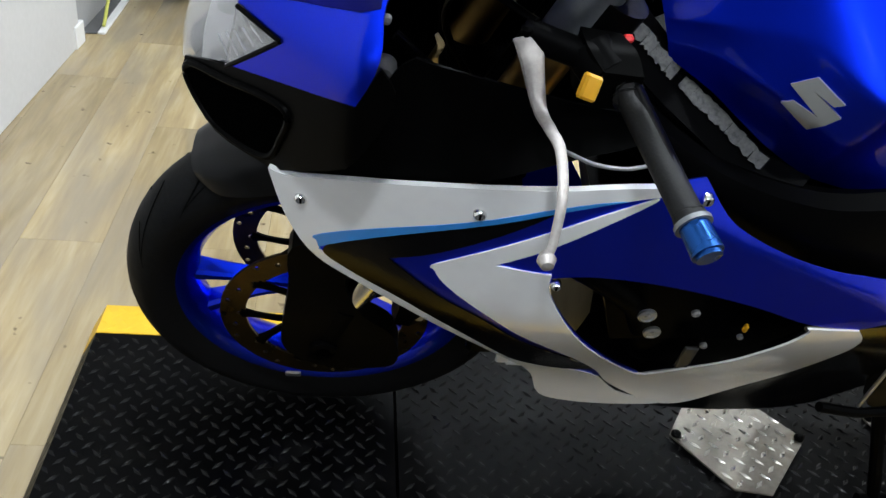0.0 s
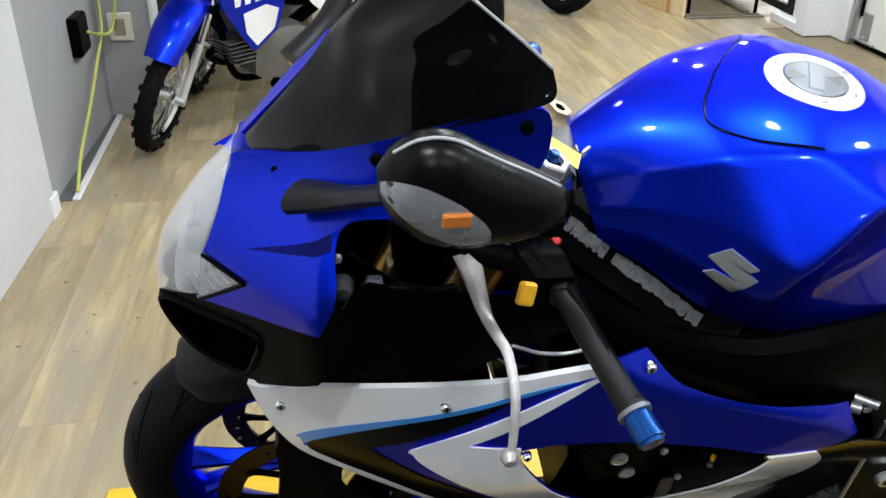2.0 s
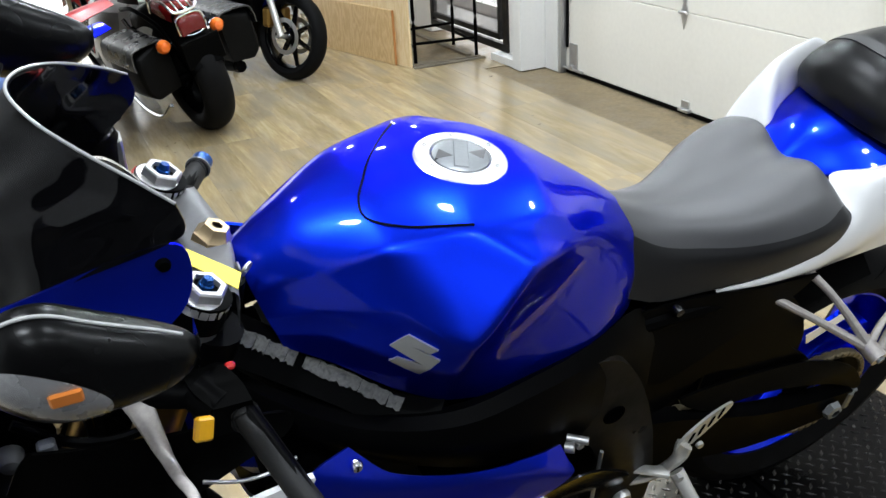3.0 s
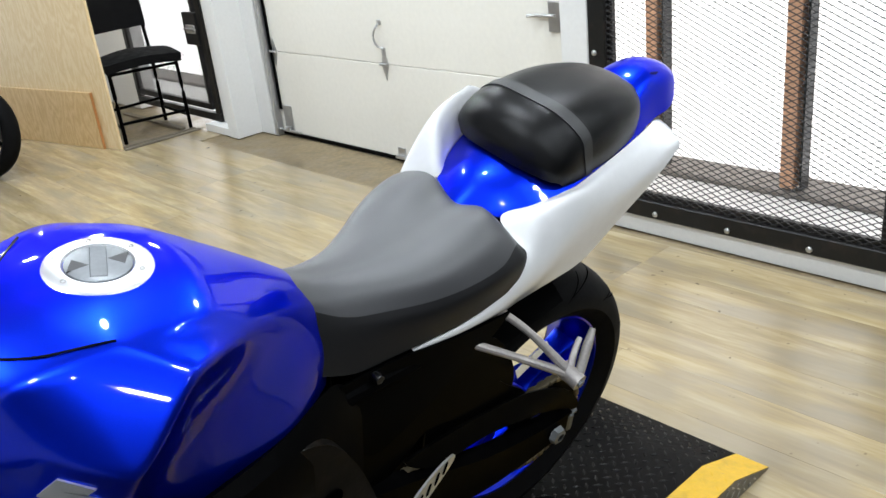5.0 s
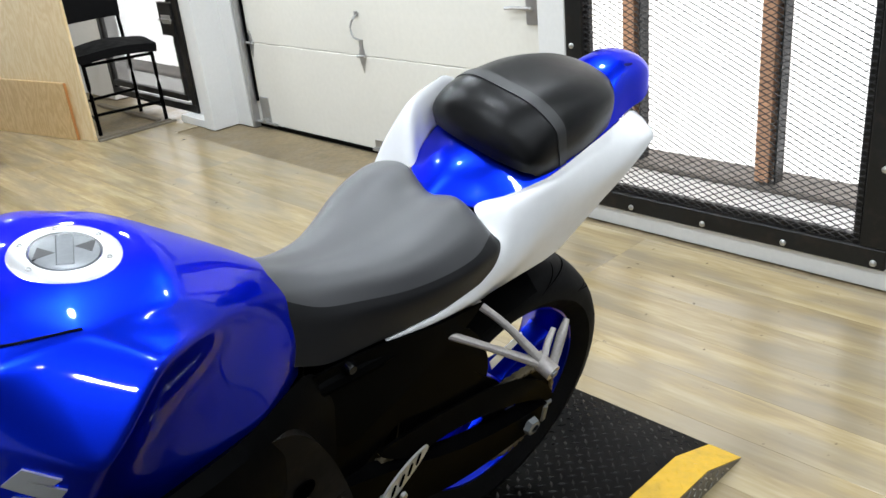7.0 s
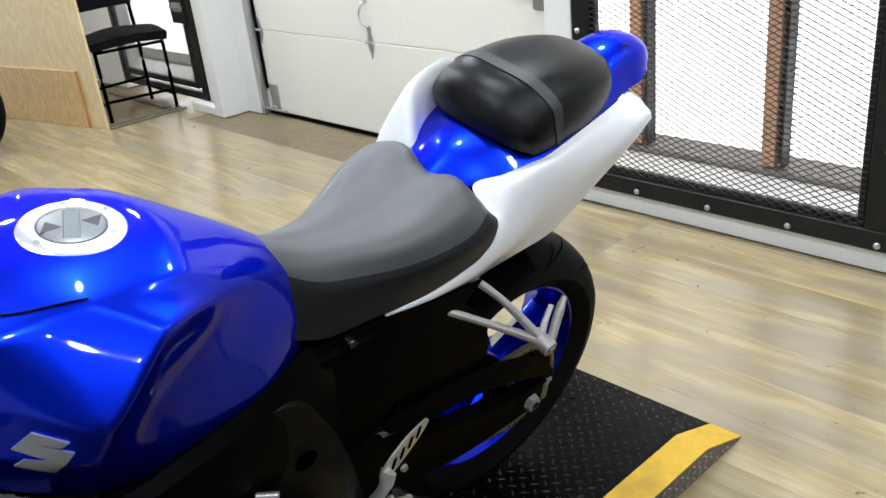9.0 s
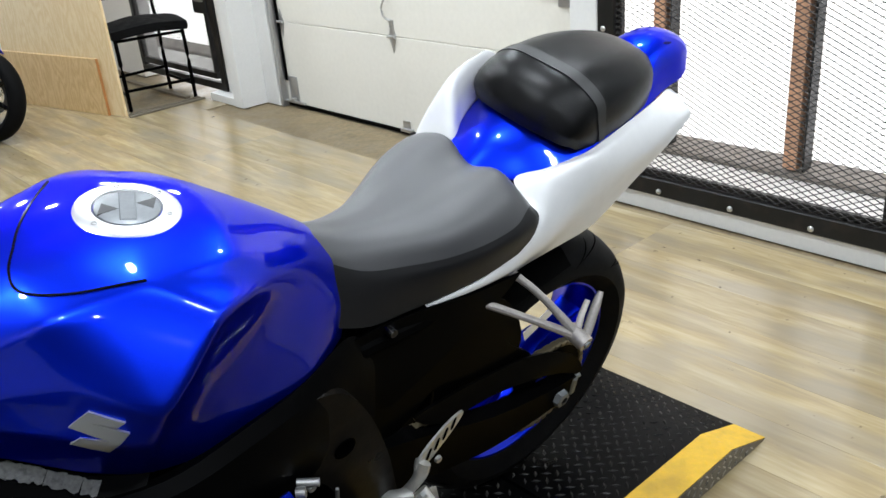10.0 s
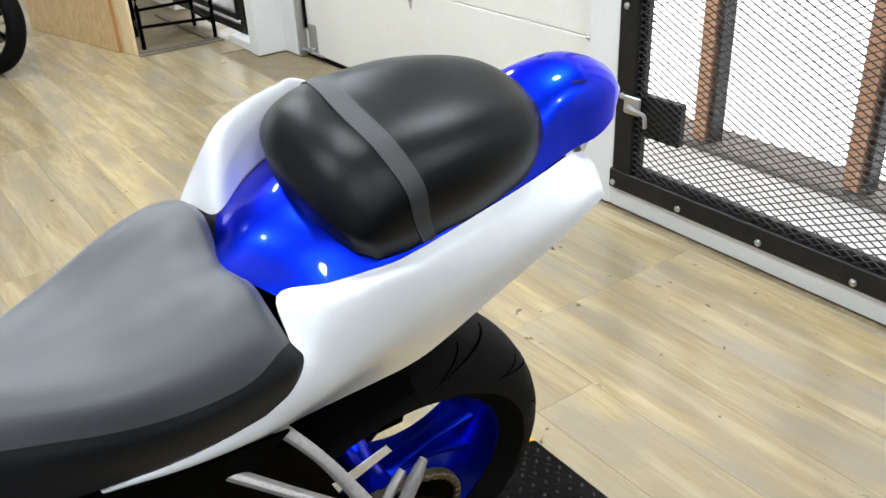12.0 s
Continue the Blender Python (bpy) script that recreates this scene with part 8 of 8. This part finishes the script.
for s in (-1, 1):
    part("fork_leg", rod((0.0, 0.10 * s, 0.31), (0.32, 0.10 * s, 0.92), 0.022, 14), CHROME, cru, "chrome fork leg")
    part("handlebar", tube([(0.36, 0.04 * s, 0.98), (0.38, 0.20 * s, 1.05), (0.50, 0.38 * s, 1.04), (0.60, 0.42 * s, 1.01)], 0.0125, 24, 8), CHROME, cru)
    bag_rows = []
    for x, k in ((1.28, 0.85), (1.34, 1.0), (1.60, 1.0), (1.70, 0.94), (1.72, 0.85)):
        y0, y1 = 0.155, 0.155 + 0.19 * k
        bag_rows.append([(x, s * y + 0.035, z) for y, z in ((y0, 0.32), (y0, 0.53), (y0 + 0.03, 0.572), (y1 - 0.03, 0.562 * (0.5 + 0.5 * k)), (y1, 0.51), (y1, 0.35), (y1 - 0.04, 0.30))])
    bag = part("saddlebag", loft(bag_rows, 4, 3, True, True), LEATHER, cru, "black leather saddlebag")
    lid = [[(x, s * y + 0.035, z) for y, z in ((0.150, 0.556), (0.180, 0.586), (0.325, 0.576), (0.352, 0.522), (0.352, 0.475))] for x in (1.27, 1.50, 1.735)]
    part("bag_lid", thick(loft(lid, 4, 4), 0.006), LEATHER_LID, bag, "leather flap")
    part("bag_stud", moved(turned([(0, -0.004), (0.008, -0.003), (0.010, 0.003)], 10), pose(1.66, 0.356 * s + 0.035, 0.51, 0, 0, 0 if s < 0 else 180)), CHROME, bag)
    sg = part("turn_signal", moved(turned([(0, 0.03), (0.022, 0.026), (0.034, 0.010), (0.036, -0.005), (0.030, -0.025), (0, -0.035)], 20, axis="x"), pose(1.78, 0.152 * s, 0.555)), ORANGE, cru, "round amber turn signal")
    part("signal_cup", moved(turned([(0.034, -0.002), (0.037, -0.006), (0.030, -0.032), (0, -0.045)], 20, axis="x"), pose(1.778, 0.152 * s, 0.555)), CHROME, sg)
    part("signal_stalk", rod((1.755, 0.09 * s, 0.55), (1.76, 0.15 * s, 0.555), 0.008), CHROME, sg)
    part("shock", merge(rod((1.22, 0.13 * s, 0.62), (1.52, 0.13 * s, 0.36), 0.012), rod((1.28, 0.13 * s, 0.57), (1.44, 0.13 * s, 0.43), 0.028)), CHROME, cru, "chrome shock absorber")
    part("fender_rail", tube([(1.15, 0.10 * s, 0.66), (1.40, 0.115 * s, 0.69), (1.66, 0.105 * s, 0.63), (1.78, 0.09 * s, 0.52)], 0.012, 24, 8), BLACK_METAL, cru, "black fender rail")
part("rear_fender", thick(loft(both([[(1.22, 0, 0.66), (1.22, -0.085, 0.63), (1.22, -0.10, 0.55)], [(1.45, 0, 0.705), (1.45, -0.09, 0.68), (1.45, -0.10, 0.60)], [(1.65, 0, 0.68), (1.64, -0.09, 0.655), (1.62, -0.10, 0.58)], [(1.82, 0, 0.58), (1.81, -0.085, 0.56), (1.78, -0.095, 0.50)], [(1.90, 0, 0.42), (1.89, -0.08, 0.41), (1.86, -0.09, 0.38)]]), 5, 5), 0.005), BLACK_METAL, cru, "black rear fender")
tl = part("tail_lamp", loft(both([[(1.80, 0, 0.675), (1.80, -0.055, 0.67), (1.80, -0.065, 0.60)], [(1.855, 0, 0.665), (1.855, -0.06, 0.655), (1.855, -0.066, 0.585)], [(1.862, 0, 0.59), (1.862, -0.05, 0.585), (1.862, -0.055, 0.58)]]), 4, 4), surf("deep_red_lens", (0.10, 0.004, 0.004), 0.2), cru, "red tail lamp lens")
part("lamp_hood", loft(both([[(1.60, 0, 0.745), (1.60, -0.07, 0.735), (1.60, -0.085, 0.69)], [(1.72, 0, 0.735), (1.72, -0.075, 0.725), (1.72, -0.085, 0.67)], [(1.80, 0, 0.70), (1.80, -0.06, 0.695), (1.80, -0.07, 0.65)]]), 4, 4), MATS["deep_red_lens"], tl, "red lamp hood")
part("lamp_bezel", tube([(1.845, -0.07, 0.59), (1.845, -0.066, 0.665), (1.845, 0, 0.680), (1.845, 0.066, 0.665), (1.845, 0.07, 0.59), (1.85, 0, 0.572), (1.845, -0.07, 0.59)], 0.006, 40, 8), CHROME, tl)
part("plate_holder", block(1.875, -0.105, 0.42, 1.885, 0.105, 0.56, 0.004), BLACK_PLASTIC, cru, "dark blank plate holder")
rack_pts = [(1.56, -0.082, 0.768), (1.76, -0.075, 0.750), (1.84, -0.055, 0.700), (1.84, 0.055, 0.700), (1.76, 0.075, 0.750), (1.56, 0.082, 0.768)]
rack = part("luggage_rack", tube(rack_pts, 0.0075, 50, 8), CHROME, cru, "chrome luggage rack")
for y in (-0.035, 0.0, 0.035):
    part("rack_bar", tube([(1.565, y, 0.768), (1.70, y, 0.759), (1.76, y, 0.750), (1.84, y, 0.700)], 0.0045, 16, 8), CHROME, rack)
for x in (1.58, 1.70):
    part("rack_cross", rod((x, -0.079, 0.768 - 0.07 * (x - 1.56)), (x, 0.079, 0.768 - 0.07 * (x - 1.56)), 0.0045, 8), CHROME, rack)
for s in (-1, 1):
    part("rack_post", rod((1.575, 0.080 * s, 0.767), (1.575, 0.088 * s, 0.68), 0.006, 8), CHROME, rack)
part("pillion_pad", loft(both([[(1.18, 0, 0.78), (1.18, -0.09, 0.77), (1.18, -0.11, 0.71)], [(1.35, 0, 0.80), (1.35, -0.10, 0.79), (1.35, -0.12, 0.72)], [(1.49, 0, 0.78), (1.49, -0.08, 0.77), (1.49, -0.10, 0.72)]]), 5, 5), LEATHER, cru, "black pillion pad")
part("rider_seat", loft(both([[(0.78, 0, 0.73), (0.78, -0.09, 0.72), (0.78, -0.11, 0.67)], [(0.98, 0, 0.71), (0.98, -0.16, 0.71), (0.98, -0.18, 0.66)], [(1.17, 0, 0.80), (1.17, -0.13, 0.79), (1.17, -0.15, 0.70)]]), 5, 5), LEATHER, cru, "black saddle")
part("fuel_tank", loft(both([[(0.36, 0, 0.86), (0.36, -0.06, 0.84), (0.36, -0.07, 0.76)], [(0.50, 0, 0.93), (0.50, -0.13, 0.88), (0.50, -0.14, 0.77)], [(0.70, 0, 0.88), (0.70, -0.12, 0.84), (0.70, -0.13, 0.74)], [(0.84, 0, 0.76), (0.84, -0.05, 0.75), (0.84, -0.06, 0.72)]]), 5, 5), CRU_RED, cru, "red teardrop tank")
part("engine", loft([[(x, -w, 0.22), (x, -w * 1.1, 0.40), (x, -w * 0.7, 0.62), (x, w * 0.7, 0.62), (x, w * 1.1, 0.40), (x, w, 0.22)] for x, w in ((0.45, 0.10), (0.60, 0.16), (0.85, 0.17), (1.02, 0.12))], 4, 2, True, True), STEEL, cru, "grey engine block")
part("front_fender", thick(loft(both([[(-0.28, 0, 0.52), (-0.28, -0.06, 0.50)], [(-0.08, 0, 0.65), (-0.08, -0.07, 0.62)], [(0.18, 0, 0.62), (0.18, -0.07, 0.58)], [(0.34, 0, 0.44), (0.33, -0.06, 0.42)]]), 5, 4), 0.004), CRU_RED, cru)
part("exhaust_pipe", merge(tube([(0.55, 0.17, 0.42), (0.62, 0.22, 0.24), (1.0, 0.23, 0.21), (1.66, 0.235, 0.27)], [0.022, 0.022, 0.03, 0.036], 30, 12), rod((1.66, 0.235, 0.27), (1.685, 0.235, 0.272), 0.032)), BLACK_METAL, cru, "dark exhaust pipe")
part("side_pipe", tube([(1.0, -0.20, 0.18), (1.35, -0.24, 0.16), (1.62, -0.25, 0.18), (1.75, -0.22, 0.26)], 0.012, 24, 8), CHROME, cru, "thin chrome guard rail")
part("headlight", moved(turned([(0, -0.09), (0.05, -0.07), (0.085, -0.02), (0.09, 0.03), (0, 0.035)], 24, axis="x"), pose(0.22, 0, 0.88, 0, 0, 180)), CHROME, cru)
part("frame_tube", merge(tube([(0.32, 0.06, 0.86), (0.42, 0.09, 0.3), (0.7, 0.1, 0.18), (1.2, 0.1, 0.24), (1.6, 0.12, 0.32)], 0.018, 24, 8), tube([(0.32, -0.06, 0.86), (0.42, -0.09, 0.3), (0.7, -0.1, 0.18), (1.2, -0.1, 0.24), (1.6, -0.12, 0.32)], 0.018, 24, 8)), BLACK_METAL, cru)
part("footboard", block(0.52, -0.34, 0.25, 0.80, -0.22, 0.27, 0.006), STEEL, cru)
part("side_stand", rod((0.75, -0.15, 0.18), (0.80, -0.34, 0.085), 0.012), BLACK_METAL, cru)

# second sport bike
sp2 = thing("street_motorcycle", "dark purple street motorcycle with gold forks and blue mudguard", "motorcycle", pose(2.70, 6.83, 0.0) @ pose(0, 0, 0, 0, 0, 120) @ pose(0, 0, 0, 9))
PURPLE = surf("dark_purple_paint", (0.02, 0.008, 0.06), 0.2, 0.4, 0.8)
plain_wheel(sp2, 0.0, 0.278, 0.278, 0.058, 0.048, 0.205, BLACK_GLOSS, 7, False, 0.115)
plain_wheel(sp2, 1.40, 0.31, 0.31, 0.088, 0.06, 0.222, BLACK_GLOSS, 5, False, 0.11)
for s in (-1, 1):
    part("slider", rod((0.0, 0.10 * s, 0.28), (0.10, 0.10 * s, 0.52), 0.022, 14), ALU, sp2)
    part("outer_tube", rod((0.10, 0.10 * s, 0.52), (0.29, 0.10 * s, 0.95), 0.028, 16), GOLD, sp2, "gold fork tube")
    part("caliper", block(0.10, 0.07 * s - 0.03, 0.33, 0.16, 0.07 * s + 0.04, 0.45, 0.012), GOLD, sp2, "gold brake caliper")
    part("handlebar", tube([(0.30, 0.08 * s, 0.96), (0.32, 0.2 * s, 1.0), (0.38, 0.36 * s, 1.0)], 0.012, 16, 8), BLACK_METAL, sp2)
part("axle_cap", rod((0, -0.13, 0.278), (0, 0.13, 0.278), 0.014), STEEL, sp2)
fr = [[(-0.296 * math.cos(radians(a)), -0.070 * b, 0.278 + (0.298 - d) * math.sin(radians(a))) for b, d in ((0, 0), (0.6, 0.006), (1.0, 0.04 + (0.03 if 90 < a < 130 else 0)))] for a in (64, 82, 102, 126, 150)]
part("front_mudguard", thick(loft(both(fr), 6, 5), 0.004), BLUE, sp2, "bright blue front mudguard")
part("fuel_tank", loft(both([[(0.36, 0, 0.86), (0.36, -0.07, 0.84), (0.36, -0.09, 0.76)], [(0.52, 0, 0.95), (0.52, -0.15, 0.90), (0.52, -0.17, 0.78)], [(0.72, 0, 0.90), (0.72, -0.12, 0.86), (0.72, -0.13, 0.74)], [(0.84, 0, 0.78), (0.84, -0.06, 0.77), (0.84, -0.07, 0.73)]]), 5, 5), PURPLE, sp2, "dark purple tank")
part("side_cowl", loft(both([[(0.12, 0, 0.86), (0.12, -0.10, 0.82), (0.14, -0.10, 0.70)], [(0.25, 0, 0.86), (0.25, -0.20, 0.80), (0.25, -0.20, 0.58)], [(0.42, 0, 0.82), (0.42, -0.21, 0.74), (0.42, -0.18, 0.50)], [(0.60, 0, 0.74), (0.60, -0.18, 0.68), (0.60, -0.15, 0.48)]]), 5, 5), PURPLE, sp2, "dark purple cowl")
part("headlight", moved(turned([(0, -0.07), (0.06, -0.05), (0.085, 0.0), (0.08, 0.05)], 24, axis="x"), pose(0.10, 0, 0.88)), CHROME, sp2)
part("engine", loft([[(x, -w, 0.18), (x, -w * 1.1, 0.35), (x, -w, 0.52), (x, w, 0.52), (x, w * 1.1, 0.35), (x, w, 0.18)] for x, w in ((0.36, 0.12), (0.50, 0.18), (0.75, 0.18), (0.90, 0.12))], 4, 2, True, True), BLACK_METAL, sp2)
part("seat", loft(both([[(0.84, 0, 0.80), (0.84, -0.08, 0.79)], [(1.05, 0, 0.80), (1.05, -0.13, 0.79)], [(1.40, 0, 0.90), (1.40, -0.09, 0.89)], [(1.62, 0, 0.95), (1.62, -0.04, 0.94)]]), 5, 4), SEAT_BLACK, sp2)
part("radiator", block(0.19, -0.16, 0.36, 0.23, 0.16, 0.62, 0.006), BLACK_METAL, sp2)
part("swingarm", merge(rod((0.88, -0.11, 0.40), (1.42, -0.12, 0.31), 0.03), rod((0.88, 0.11, 0.40), (1.42, 0.12, 0.31), 0.03)), BLACK_METAL, sp2)
part("side_stand", rod((0.78, -0.14, 0.24), (0.84, -0.30, 0.055), 0.012), BLACK_METAL, sp2)

# ---- floor planks ----
PW, PL = 0.182, 1.22


def plank_mesh(w, l):
    return mesh_of("plank", *block(0.0002, 0.0002, -0.006, w - 0.0002, l - 0.0002, 0.0, 0.0005), WOOD)


PLANKS = {}


def lay(x, y, w, l):
    key = (round(w, 3), round(l, 3))
    if key not in PLANKS:
        PLANKS[key] = plank_mesh(w, l)
    ob = new("plank", PLANKS[key])
    ob.location = (x, y, 0)
    ob.parent = floor


rng = random.Random(5)
col = 0
x = -2.9
while x < 4.04:
    w = min(PW, 4.04 - x)
    y = -1.58 - rng.choice((0.0, 0.3, 0.61, 0.92))
    while y < 9.18:
        a, b = max(y, -1.58), min(y + PL, 9.18)
        spans = [(a, b)]
        if 3.78 < x + w / 2:
            spans = [(s, min(e, 3.45)) for s, e in spans if s < 3.45] + [(max(s, 6.30), e) for s, e in spans if e > 6.30]
        if 3.42 < x + w / 2:
            spans = [(s, min(e, 6.565)) for s, e in spans if s < 6.565]
        edge = 2.083 if x + w / 2 < 2.80 else 1.25
        spans = [(max(s, edge), e) for s, e in spans if e > edge]
        for s, e in spans:
            if e - s > 0.02:
                lay(x, s, w, e - s)
        y += PL
    x += PW
    col += 1
